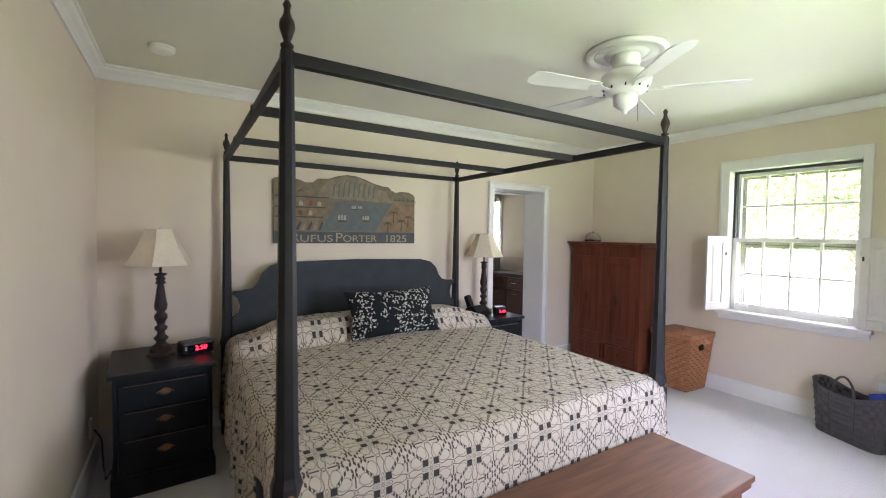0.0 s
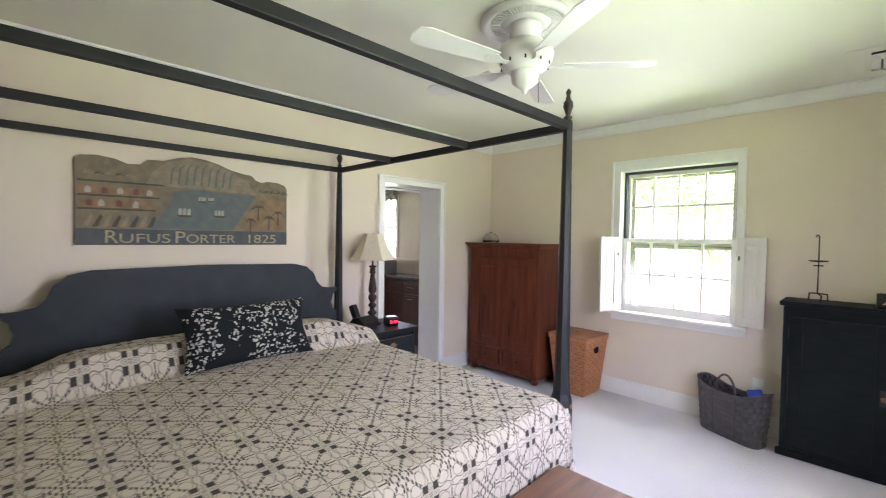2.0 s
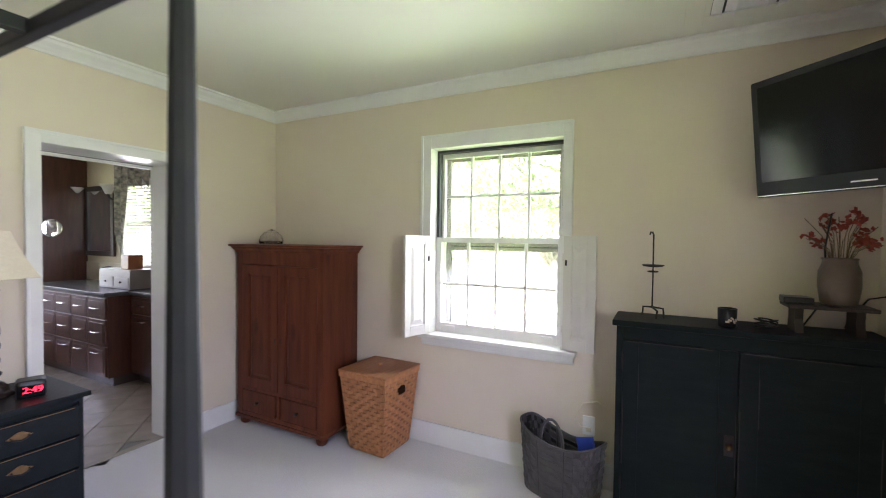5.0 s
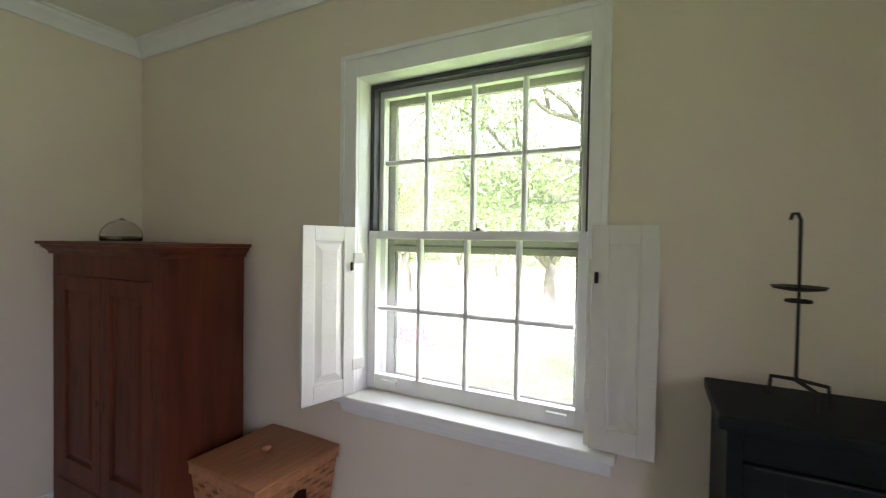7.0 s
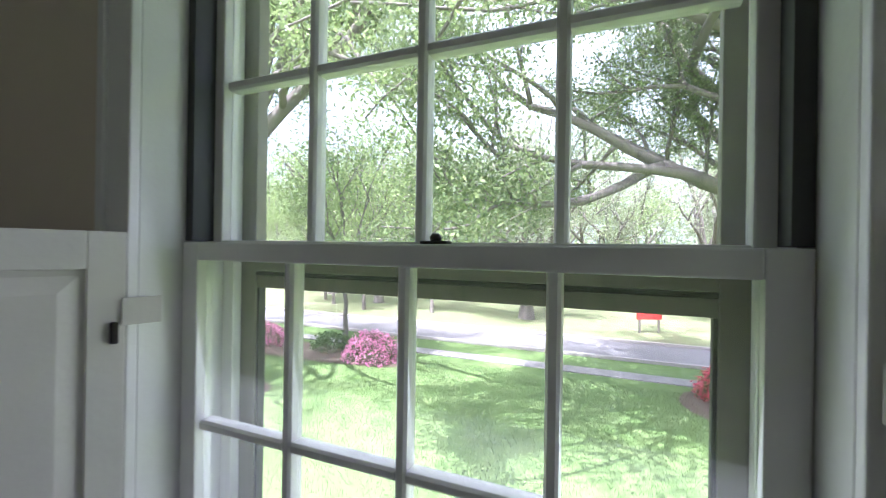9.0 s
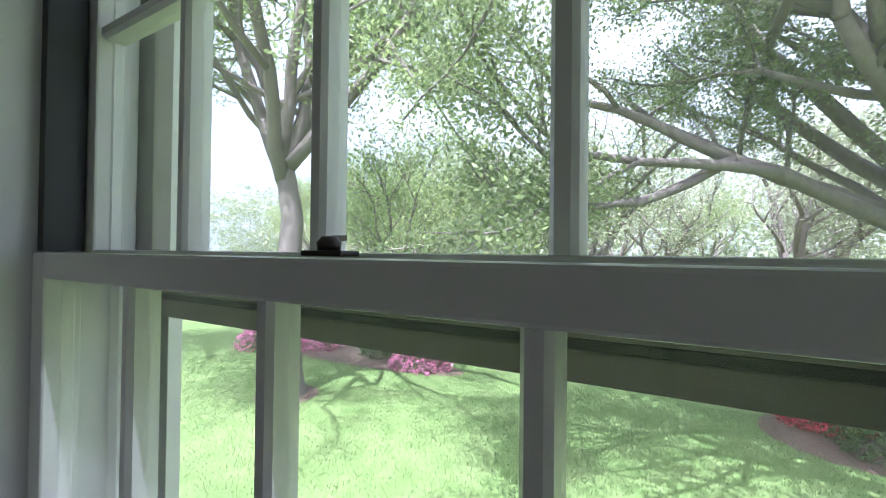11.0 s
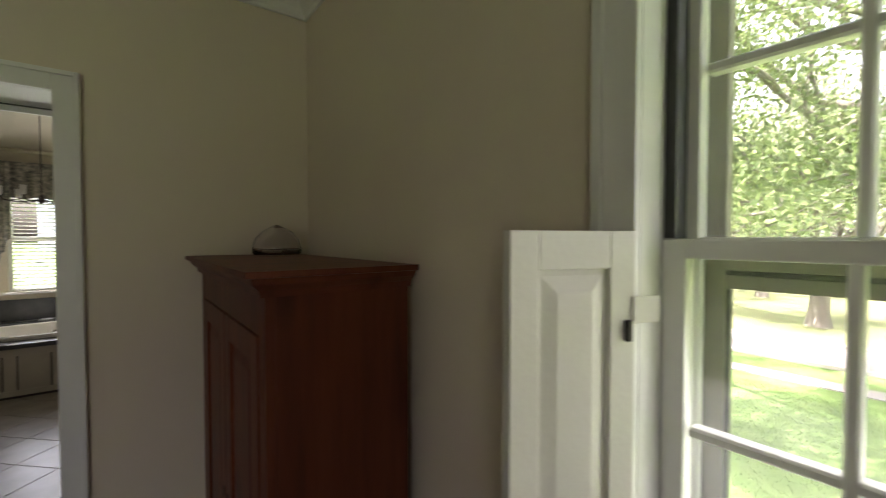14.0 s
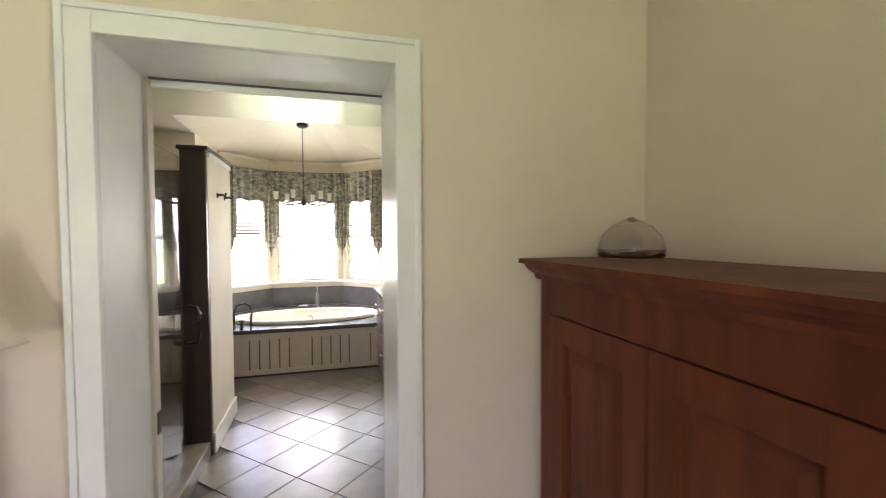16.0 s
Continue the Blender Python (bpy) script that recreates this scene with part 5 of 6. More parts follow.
shutter(pose(4.25, 2.138, 0.803, 0, 0, 163), 0.233, 0.05, "white panelled half shutter folded back beside the window")
shutter(pose(4.2155, 1.178, 0.808, 0, 0, 269), 0.188, 0.012, "white panelled half shutter folded back beside the window")
lt = thing("sash_lock", "dark bronze sash lock on the window meeting rail", "latch", pose(4.372, 1.622, 1.485) @ Matrix.Diagonal((0.8, 0.66, 0.75, 1)))
part("base", boxes((-0.012, 0.014, -0.032, 0.032, 0, 0.006), bevel=0.002), M_PEWTER, lt)
part("cam", lathe(bmesh.new(), [(0.012, 0.006), (0.013, 0.014), (0.008, 0.02)], 14), M_PEWTER, lt, smooth=True)
part("lever", slab(bmesh.new(), [(-0.006, 0.0), (0.006, 0.0), (0.008, 0.035), (0.0, 0.042), (-0.006, 0.036)], 0.006, "z", 0.014), M_PEWTER, lt, at=pose(0, 0, 0, 5, 0, -60))
for y in (1.30, 2.0):
    lf = part("sash_lift", boxes((4.322, 4.340, y - 0.035, y + 0.035, 0.845, 0.852), (4.334, 4.340, y - 0.035, y + 0.035, 0.825, 0.845), bevel=0.002), M_WHITE)
    tagged(lf, "white painted sash lift on the lower window rail", "sash lift")

lc = part("lamp_cord", tube(bmesh.new(), [(XW + 0.02, 3.36, 0.27), (XW + 0.06, 3.33, 0.22), (XW + 0.07, 3.30, 0.06), (XW + 0.09, 3.22, 0.012), (XW + 0.12, 3.40, 0.012), (-0.50, 3.60, 0.02)], 0.004, 6), M_PLASTIC)
tagged(lc, "black cord hanging from an outlet beside the nightstand", "cable")


# ---- the bathroom beyond the doorway ----
BX0, BX1 = 0.9, 4.3
BZ = 2.53
M_BWALL = mat("bath_cream_paint", (0.70, 0.64, 0.50), 0.7, scale=3, bump=0.05, bump_scale=150)
M_STONE = mat("dark_grey_stone", (0.07, 0.075, 0.075), 0.25, color2=(0.11, 0.11, 0.105), scale=9, amount=0.8, bump=0.03)
M_PANEL = mat("cream_panel_paint", (0.66, 0.60, 0.48), 0.4, scale=8)
M_GROOVE = mat("panel_groove", (0.20, 0.17, 0.13), 0.7)
M_TILE = mat("beige_stone_tile", (0.335, 0.295, 0.245), 0.27, color2=(0.24, 0.205, 0.165), scale=5, detail=8, amount=0.8, bump=0.03, big=0.08)
M_GROUT = mat("dark_grout", (0.16, 0.145, 0.13), 0.85, scale=40)
M_WOODDK = mat("dark_cherry_wood", (0.095, 0.036, 0.020), 0.35, color2=(0.05, 0.02, 0.012), scale=5, detail=8, stretch=(5, 5, 0.6), amount=0.9, bump=0.05)
M_BROWNTILE = mat("dark_brown_trim", (0.055, 0.04, 0.034), 0.35, scale=9)
M_PORC = mat("white_porcelain", (0.80, 0.78, 0.70), 0.12, scale=2, amount=0.2)
BAY = [(1.92, 7.30), (1.92, 8.22), (2.45, 8.75), (3.42, 8.75), (3.95, 8.22), (3.95, 7.30)]

structure("bath_floor_bed", boxes((BX0, BX1, YN + 0.17, 7.6, -0.12, -0.008), (1.92, 3.95, 7.6, 8.8, -0.12, -0.008)), M_GROUT, "dark grout bed under the bathroom tiles", "floor")
structure("threshold", boxes((DX0, DX1, YN + 0.15, YN + 0.20, -0.01, 0.006), bevel=0.003), M_TILE, "pale stone threshold strip in the doorway", "trim")
structure("bath_wall_west", boxes((BX0 - 0.12, BX0, YB, 7.42, -0.12, 2.75)), M_BWALL, "cream painted bathroom wall", "wall")
SY0, SY1, SZ0, SZ1 = 5.58, 6.22, 1.15, 2.06
structure("bath_wall_east", boxes((BX1, BX1 + 0.12, YB, SY0, -2.2, 2.75), (BX1, BX1 + 0.12, SY1, 7.42, -2.2, 2.75), (BX1, BX1 + 0.12, SY0, SY1, -2.2, SZ0), (BX1, BX1 + 0.12, SY0, SY1, SZ1, 2.75)), M_BWALL, "cream painted bathroom wall with a small window", "wall")
structure("bath_wall_north", boxes((BX0, 1.80, 7.30, 7.42, -0.12, 2.75), (4.07, BX1, 7.30, 7.42, -0.12, 2.75)), M_BWALL, "cream painted bathroom wall", "wall")


def bay_wall(name, p, q, opening):
    """A wall from p to q, with a window opening in the middle, and its blind and frame."""
    p, q = Vector((*p, 0)), Vector((*q, 0))
    L = (q - p).length
    m = Matrix.Translation(p) @ Matrix.Rotation(math.atan2(q.y - p.y, q.x - p.x), 4, "Z")
    a, b, z0, z1 = 0.07, L - 0.07, 0.85, 2.05
    if opening:
        bm = boxes((0, a, 0, 0.12, -0.12, BZ + 0.1), (b, L, 0, 0.12, -0.12, BZ + 0.1), (a, b, 0, 0.12, -0.12, z0), (a, b, 0, 0.12, z1, BZ + 0.1))
    else:
        bm = boxes((0, L, 0, 0.12, -0.12, BZ + 0.1))
    bm.transform(m)
    structure(name, bm, M_BWALL, "cream painted wall of the window bay", "wall")
    if not opening:
        return
    w = tagged(new("window_bay"), "white sash window with slatted blind in the bay", "window", kind="structure")
    bm = boxes((a, a + 0.04, 0.03, 0.07, z0, z1), (b - 0.04, b, 0.03, 0.07, z0, z1), (a + 0.04, b - 0.04, 0.03, 0.07, z0, z0 + 0.04), (a + 0.04, b - 0.04, 0.03, 0.07, z1 - 0.04, z1), (a + 0.04, b - 0.04, 0.03, 0.07, 1.45, 1.49))
    part("window_frame", bm, M_WHITE, w, at=m)
    part("window_sill", boxes((a - 0.05, b + 0.05, -0.04, 0.03, z0 - 0.03, z0), bevel=0.004), M_WHITE, w, at=m)
    sl = part("slat", boxes((a + 0.03, b - 0.03, -0.012, 0.012, -0.001, 0.001)), M_WHITE, w, at=m @ pose(0, 0.012, z0 + 0.03, 38, 0, 0))
    for k in range(1, 27):
        again(sl, m @ pose(0, 0.012, z0 + 0.03 + 0.044 * k, 38, 0, 0), w)


for i in range(5):
    bay_wall("bath_wall_bay", BAY[i], BAY[i + 1], i in (1, 2, 3))

# vaulted ceiling over the room and the bay
bm = bmesh.new()
apex = bm.verts.new((2.94, 7.25, 2.86))
rim = [bm.verts.new((x, y, BZ)) for x, y in [(1.92, 6.6)] + BAY + [(3.95, 6.6)]]
for k in range(len(rim)):
    bm.faces.new((rim[k], rim[(k + 1) % len(rim)], apex))
for quad in (((BX0, YB - 0.05, BZ), (BX1, YB - 0.05, BZ), (BX1, 6.6, BZ), (BX0, 6.6, BZ)), ((BX0, 6.6, BZ), (1.92, 6.6, BZ), (1.92, 7.42, BZ), (BX0, 7.42, BZ)), ((3.95, 6.6, BZ), (BX1, 6.6, BZ), (BX1, 7.42, BZ), (3.95, 7.42, BZ))):
    bm.faces.new([bm.verts.new(p) for p in quad])
cl = structure("bath_ceiling", bm, mat("bath_ceiling_paint", (0.62, 0.575, 0.46), 0.35, scale=2), "cream glossy painted ceiling vaulted over the bay", "ceiling")
so = cl.modifiers.new("thickness", "SOLIDIFY")
so.thickness, so.offset = 0.1, 1.0
bm = bmesh.new()
for i in range(1, 4):
    tube(bm, [(*BAY[i], BZ - 0.02), (*BAY[i + 1], BZ - 0.02)], 0.03, 6)
structure("bath_cornice", bm, M_PANEL, "cream moulding round the top of the bay", "trim")

# valances and tails of toile cloth
M_TOILE = mat("grey_green_toile", (0.44, 0.41, 0.33), 0.9, color2=(0.11, 0.115, 0.10), scale=16, detail=7, stretch=(1, 1, 1.7), amount=1.1, bump=0.1)


def toile(name, bm, label):
    o = part(name, bm, M_TOILE)
    return tagged(o, label, "valance", "bay window valances")


for i in range(1, 4):
    p, q = Vector((*BAY[i], 0)), Vector((*BAY[i + 1], 0))
    L = (q - p).length
    bm = bmesh.new()
    n = 24
    fr = []
    for k in range(n + 1):
        s = L * k / n
        pl = 0.012 * math.sin(k * 1.7)
        fr.append((bm.verts.new((s, -0.05 - pl, BZ - 0.16)), bm.verts.new((s, -0.055 - 1.5 * pl, 1.95 + 0.012 * math.sin(k * 0.9)))))
    for k in range(n):
        bm.faces.new((fr[k][0], fr[k + 1][0], fr[k + 1][1], fr[k][1]))
    bm.transform(Matrix.Translation(p) @ Matrix.Rotation(math.atan2(q.y - p.y, q.x - p.x), 4, "Z"))
    v = toile("valance", bm, "gathered grey-green toile valance over a bay window")
    v.modifiers.new("thickness", "SOLIDIFY").thickness = 0.006
for k, (x, y) in enumerate(((2.02, 8.26), (2.47, 8.66), (3.40, 8.66), (3.86, 8.26))):
    bm = bmesh.new()
    cols = []
    for s in range(9):
        u = (s / 8 - 0.5) * 0.20
        low = 1.18 + 0.30 * abs(s / 8 - 0.5) * 2 + (0.05 if s % 2 else 0)
        cols.append([bm.verts.new((x + u, y - 0.05 - (0.025 if s % 2 else 0), BZ - 0.17 + (low - BZ + 0.17) * t / 6)) for t in range(7)])
    for a, b in zip(cols, cols[1:]):
        for t in range(6):
            bm.faces.new((a[t], b[t], b[t + 1], a[t + 1]))
    v = toile("valance_tail", bm, "pleated grey-green toile tail hanging between bay windows")
    v.modifiers.new("thickness", "SOLIDIFY").thickness = 0.006


# bathtub in its panelled deck
def bathtub():
    a = thing("bathtub_deck", "cream panelled bathtub deck with dark stone top", "bathtub surround", pose(0, 0, 0))
    cx0, cy0, rx, ry = 2.95, 7.83, 0.86, 0.41
    bm = bmesh.new()
    n = 64
    outer = [(1.93, 7.23), (3.94, 7.23), (3.94, 8.21), (3.41, 8.74), (2.46, 8.74), (1.93, 8.21)]

    def ray(ang):
        d = Vector((math.cos(ang), math.sin(ang)))
        best = None
        for i in range(6):
            p, q = Vector(outer[i]), Vector(outer[(i + 1) % 6])
            e = q - p
            den = d.x * e.y - d.y * e.x
            if abs(den) < 1e-9:
                continue
            w = p - Vector((cx0, cy0))
            t, s = (w.x * e.y - w.y * e.x) / den, (w.x * d.y - w.y * d.x) / den
            if t > 0 and -0.001 <= s <= 1.001 and (best is None or t < best):
                best = t
        return Vector((cx0, cy0)) + d * best
    loops = []
    for k in range(n):
        an = 2 * math.pi * k / n
        o = ray(an)
        loops.append([bm.verts.new((cx0 + rx * 0.97 * math.cos(an), cy0 + ry * 0.97 * math.sin(an), 0.46)), bm.verts.new((cx0 + rx * 0.97 * math.cos(an), cy0 + ry * 0.97 * math.sin(an), 0.50)), bm.verts.new((o.x, o.y, 0.50)), bm.verts.new((o.x, o.y, 0.46))])
    for k in range(n):
        p, q = loops[k], loops[(k + 1) % n]
        for i in range(4):
            bm.faces.new((p[i], q[i], q[(i + 1) % 4], p[(i + 1) % 4]))
    part("stone_top", bm, M_STONE, a, "dark grey polished stone top")
    part("front_panel", boxes((1.93, 3.94, 7.26, 7.30, 0.0, 0.46)), M_GROOVE, a)
    for z0, z1 in ((0.0, 0.07), (0.39, 0.46)):
        part("panel_rail", boxes((1.93, 3.94, 7.245, 7.26, z0, z1), bevel=0.003), M_PANEL, a)
    x = 1.97
    k = 0
    while x < 3.9:
        wide = 0.22 if k % 5 == 2 else 0.085
        part("batten", boxes((x, min(x + wide, 3.93), 7.247, 7.26, 0.07, 0.39), bevel=0.003), M_PANEL, a)
        x += wide + 0.014
        k += 1
    part("kick_strip", boxes((1.93, 3.94, 7.238, 7.245, 0.0, 0.02)), M_BROWNTILE, a)
    t = thing("bathtub", "oval cream porcelain drop-in bathtub in a stone deck", "bathtub", pose(cx0, cy0, -0.10))
    bm = bmesh.new()
    prof = [(1.0, 0.605), (1.0, 0.632), (0.985, 0.64), (0.93, 0.64), (0.915, 0.625), (0.86, 0.40), (0.75, 0.25), (0.55, 0.20), (0.05, 0.19)]
    rings = [[bm.verts.new((rx * r * math.cos(2 * math.pi * k / 48), ry * r * math.sin(2 * math.pi * k / 48), z)) for k in range(48)] for r, z in prof]
    for p, q in zip(rings, rings[1:]):
        for k in range(48):
            bm.faces.new((p[k], p[(k + 1) % 48], q[(k + 1) % 48], q[k]))
    bm.faces.new(rings[-1])
    part("basin", bm, M_PORC, t, smooth=True)
    part("overflow_plate", lathe(bmesh.new(), [(0.032, 0), (0.032, 0.008), (0.01, 0.012)], 18), M_CHROME, t, "chrome overflow plate", True, pose(0.02, ry * 0.87, 0.52, 90, 0, 0))


bathtub()
bm = bmesh.new()
for i in range(1, 4):
    (ax, ay), (bx, by) = BAY[i], BAY[i + 1]
    d = Vector((bx - ax, by - ay, 0)).normalized()
    nn = Vector((d.y, -d.x, 0))
    v = [bm.verts.new((px + nn.x * o, py + nn.y * o, z)) for z in (0.505, 0.76) for (px, py, o) in ((ax, ay, 0.0), (bx, by, 0.0), (bx, by, 0.02), (ax, ay, 0.02))]
    bm.faces.new(v[:4])
    bm.faces.new(v[4:])
    for k in range(4):
        bm.faces.new((v[k], v[(k + 1) % 4], v[4 + (k + 1) % 4], v[4 + k]))
structure("bath_backsplash", bm, M_STONE, "dark grey stone splashback round the bathtub", "trim")
fc = thing("bath_faucet", "curved bronze bath faucet with cross handles on stone deck", "faucet", pose(2.28, 7.40, 0.501))
part("spout", tube(bmesh.new(), [(-0.06, 0.02, 0.0), (-0.06, 0.02, 0.16), (-0.03, 0.05, 0.23), (0.04, 0.08, 0.25), (0.09, 0.10, 0.22), (0.10, 0.10, 0.17)], 0.013, 10), M_PEWTER, fc, smooth=True)
part("valve", lathe(bmesh.new(), [(0.022, 0), (0.014, 0.02), (0.012, 0.07), (0.016, 0.08), (0.006, 0.095)], 12), M_PEWTER, fc, smooth=True, at=pose(0.03, -0.06, 0))
part("handle", boxes((-0.035, 0.035, -0.006, 0.006, 0.075, 0.087), (-0.006, 0.006, -0.035, 0.035, 0.0755, 0.0865), bevel=0.003), M_PEWTER, fc, at=pose(0.03, -0.06, 0))
part("hand_shower", tube(bmesh.new(), [(0.12, -0.05, 0.0), (0.12, -0.05, 0.10), (0.135, -0.03, 0.20)], 0.011, 8), M_PEWTER, fc, smooth=True)
bt = thing("bath_spout_post", "slim dark bottle standing behind the bathtub", "bottle", pose(3.06, 8.42, 0.501))
part("body", lathe(bmesh.new(), [(0.022, 0), (0.024, 0.01), (0.022, 0.20), (0.008, 0.24), (0.010, 0.30)], 14), M_STORM, bt, smooth=True)
sp = thing("soap_dish", "small grey dish behind the bathtub", "dish", pose(2.88, 8.42, 0.501))
part("bowl", lathe(bmesh.new(), [(0.05, 0), (0.075, 0.02), (0.08, 0.05), (0.072, 0.05), (0.06, 0.02)], 18), M_STONE, sp, smooth=True)


# chandelier
ch = thing("chandelier", "small dark bronze chandelier with glass cups over the bathtub", "chandelier", pose(2.94, 7.66, 0))
part("canopy", lathe(bmesh.new(), [(0.06, 2.775), (0.068, 2.755), (0.05, 2.738), (0.01, 2.725)], 20), M_PEWTER, ch, smooth=True)
part("rod", tube(bmesh.new(), [(0, 0, 2.72), (0, 0, 1.87)], 0.0045, 8), M_PEWTER, ch)
part("hub", lathe(bmesh.new(), [(0.01, 1.83), (0.03, 1.85), (0.03, 1.88), (0.012, 1.92)], 14), M_PEWTER, ch, smooth=True)
M_FROST = mat("frosted_glass_cup", (0.75, 0.74, 0.70), 0.3)
for k in range(6):
    an = 2 * math.pi * k / 6 + 0.2
    c, s = math.cos(an), math.sin(an)
    arm = part("arm", tube(bmesh.new(), [(0.02 * c, 0.02 * s, 1.87), (0.16 * c, 0.16 * s, 1.84), (0.27 * c, 0.27 * s, 1.86), (0.30 * c, 0.30 * s, 1.90)], 0.007, 8), M_PEWTER, ch)
    part("glass_cup", lathe(bmesh.new(), [(0.012, 1.90), (0.022, 1.91), (0.026, 1.99), (0.022, 1.99), (0.018, 1.915)], 14, (0.30 * c, 0.30 * s, 0)), M_FROST, arm, smooth=True)

# shower end wall, glass and handle
sw = thing("shower_end_wall", "cream shower end wall with dark brown capped edge", "partition", pose(0, 0, 0))
part("wall_panel", boxes((2.29, 2.43, 5.64, 6.32, 0, 2.06)), M_BWALL, sw)
part("dark_edge", boxes((2.275, 2.428, 5.60, 5.64, 0, 2.06), bevel=0.003), M_BROWNTILE, sw, "dark brown tiled edge")
part("cap", boxes((2.26, 2.445, 5.585, 6.33, 2.06, 2.085), bevel=0.004), M_BROWNTILE, sw, "dark brown cap")
part("white_strip", boxes((2.431, 2.44, 5.66, 6.31, 2.022, 2.055), bevel=0.002), M_WHITE, sw)
part("skirting", boxes((2.431, 2.447, 5.63, 6.33, 0, 0.14), bevel=0.004), M_WHITE, sw)
hk = thing("robe_hooks", "pair of dark bronze robe hooks on the shower wall", "hook", pose(2.43, 5.95, 1.785))
for y in (-0.06, 0.16):
    part("hook", tube(bmesh.new(), [(0.0, y, 0.0), (0.035, y, 0.005), (0.055, y, -0.005), (0.06, y, 0.02)], 0.009, 8), M_PEWTER, hk)
    part("rose", lathe(bmesh.new(), [(0.02, 0), (0.02, 0.006), (0.008, 0.01)], 14), M_PEWTER, hk, smooth=True, at=pose(0, y, 0, 0, 90, 0))
gs = thing("shower_enclosure", "clear glass shower enclosure with dark bronze handle and curb", "shower", pose(0, 0, 0))
pn = part("glass_door", boxes((2.335, 2.343, 4.35, 5.585, 0.10, 1.97)), M_GLASS, gs, "clear glass door")
pn.visible_shadow = False
part("curb", boxes((2.28, 2.42, 4.02, 5.60, -0.008, 0.098), bevel=0.006), M_TILE, gs)
part("handle", tube(bmesh.new(), [(2.35, 5.43, 0.81), (2.40, 5.43, 0.82), (2.415, 5.43, 0.86), (2.415, 5.43, 1.0), (2.40, 5.43, 1.04), (2.35, 5.43, 1.05)], 0.013, 10), M_PEWTER, gs, "dark bronze loop handle", True)
part("shower_tile_wall", boxes((BX0, 2.27, 6.20, 6.32, 0, 2.0)), mat("taupe_shower_tile", (0.11, 0.10, 0.088), 0.35, scale=6), gs, "taupe tiled back of the shower")

# pocket door edge plate
pk = thing("pocket_door_edge", "white pocket door edge with dark latch in the jamb", "door", pose(0, 0, 0))
part("door_edge", boxes((DX0 - 0.001, DX0 + 0.012, YB - 0.03, YB + 0.013, 0.01, DZ - 0.005), bevel=0.002), M_PANEL, pk)
part("track_slot", boxes((DX0 + 0.013, DX1 - 0.001, YB - 0.028, YB - 0.008, DZ - 0.0015, DZ - 0.0002)), M_PLASTIC, pk, "dark slot of the sliding track")
part("head_stop", boxes((DX0 + 0.013, DX1 - 0.001, YB - 0.004, YB + 0.012, DZ - 0.022, DZ - 0.0002), bevel=0.002), M_WHITE, pk)
part("latch", boxes((DX0 + 0.012, DX0 + 0.015, YB - 0.022, YB + 0.002, 0.86, 0.93)), M_PEWTER, pk, "dark bronze latch")


# vanity along the east wall
def vanity(y0, y1, x0, label, rows):
    a = thing("vanity_cabinet", label, "vanity", pose(0, 0, 0), "vanity cabinets")
    part("carcass", boxes((x0 + 0.02, BX1 - 0.002, y0, y1, 0.09, 0.88), bevel=0.003), M_WOODDK, a)
    part("toe_kick", boxes((x0 + 0.07, BX1 - 0.002, y0 + 0.02, y1 - 0.02, 0, 0.09)), M_BROWNTILE, a)
    zs = [0.10, 0.40, 0.66, 0.87] if rows == 3 else [0.10, 0.70, 0.87]
    cols = max(1, round((y1 - y0) / 0.34))
    wy = (y1 - y0 - 0.02) / cols
    for c in range(cols):
        for z0, z1 in zip(zs, zs[1:]):
            ya, yb = y0 + 0.015 + c * wy, y0 + 0.005 + (c + 1) * wy
            dr = part("drawer_front", boxes((x0, x0 + 0.02, ya, yb, z0 + 0.005, z1 - 0.008), (x0 - 0.004, x0, ya + 0.03, yb - 0.03, z0 + 0.035, z1 - 0.038), bevel=0.003), M_WOODDK, a)
            ym, zm = (ya + yb) / 2, z1 - 0.07 if z1 - z0 > 0.3 else (z0 + z1) / 2
            part("pull", tube(bmesh.new(), [(x0 - 0.004, ym - 0.05, zm), (x0 - 0.03, ym - 0.045, zm), (x0 - 0.03, ym + 0.045, zm), (x0 - 0.004, ym + 0.05, zm)], 0.005, 8), M_CHROME, dr, "small metal drawer pull")
    return a


vanity(5.36, 7.06, 3.71, "dark cherry wood vanity cabinet with drawers under a stone counter", 3)
vanity(4.55, 5.355, 3.92, "recessed dark cherry wood vanity cabinet", 2)
ct = part("vanity_counter", boxes((3.685, BX1 - 0.004, 5.34, 7.08, 0.885, 0.92), (3.895, BX1 - 0.004, 4.53, 5.34, 0.885, 0.92), bevel=0.003), M_STONE)
tagged(ct, "dark polished stone counter across the vanity cabinets", "counter")
bs = part("counter_splash", boxes((BX1 - 0.02, BX1 - 0.003, 4.53, 7.08, 0.921, 1.14), bevel=0.002), M_PANEL)
tagged(bs, "cream beadboard splashback behind the counter", "splashback")
mr = thing("vanity_mirror", "dark framed mirror leaning over the vanity counter", "mirror", pose(BX1 - 0.004, 6.42, 1.22, 0, 0, 0))
for b in ((-0.03, 0, 0, 0.06, 0, 0.85), (-0.03, 0, 0.60, 0.66, 0, 0.85), (-0.03, 0, 0.06, 0.60, 0, 0.06), (-0.03, 0, 0.06, 0.60, 0.79, 0.85)):
    part("frame", boxes(b, bevel=0.004), M_BROWNTILE, mr)
M_MIRROR = mat("mirror_silver", (0.85, 0.85, 0.85), 0.02, metal=1.0, scale=1, amount=0.0)
part("mirror_glass", boxes((-0.012, -0.006, 0.06, 0.60, 0.06, 0.79)), M_MIRROR, mr, "silvered mirror")
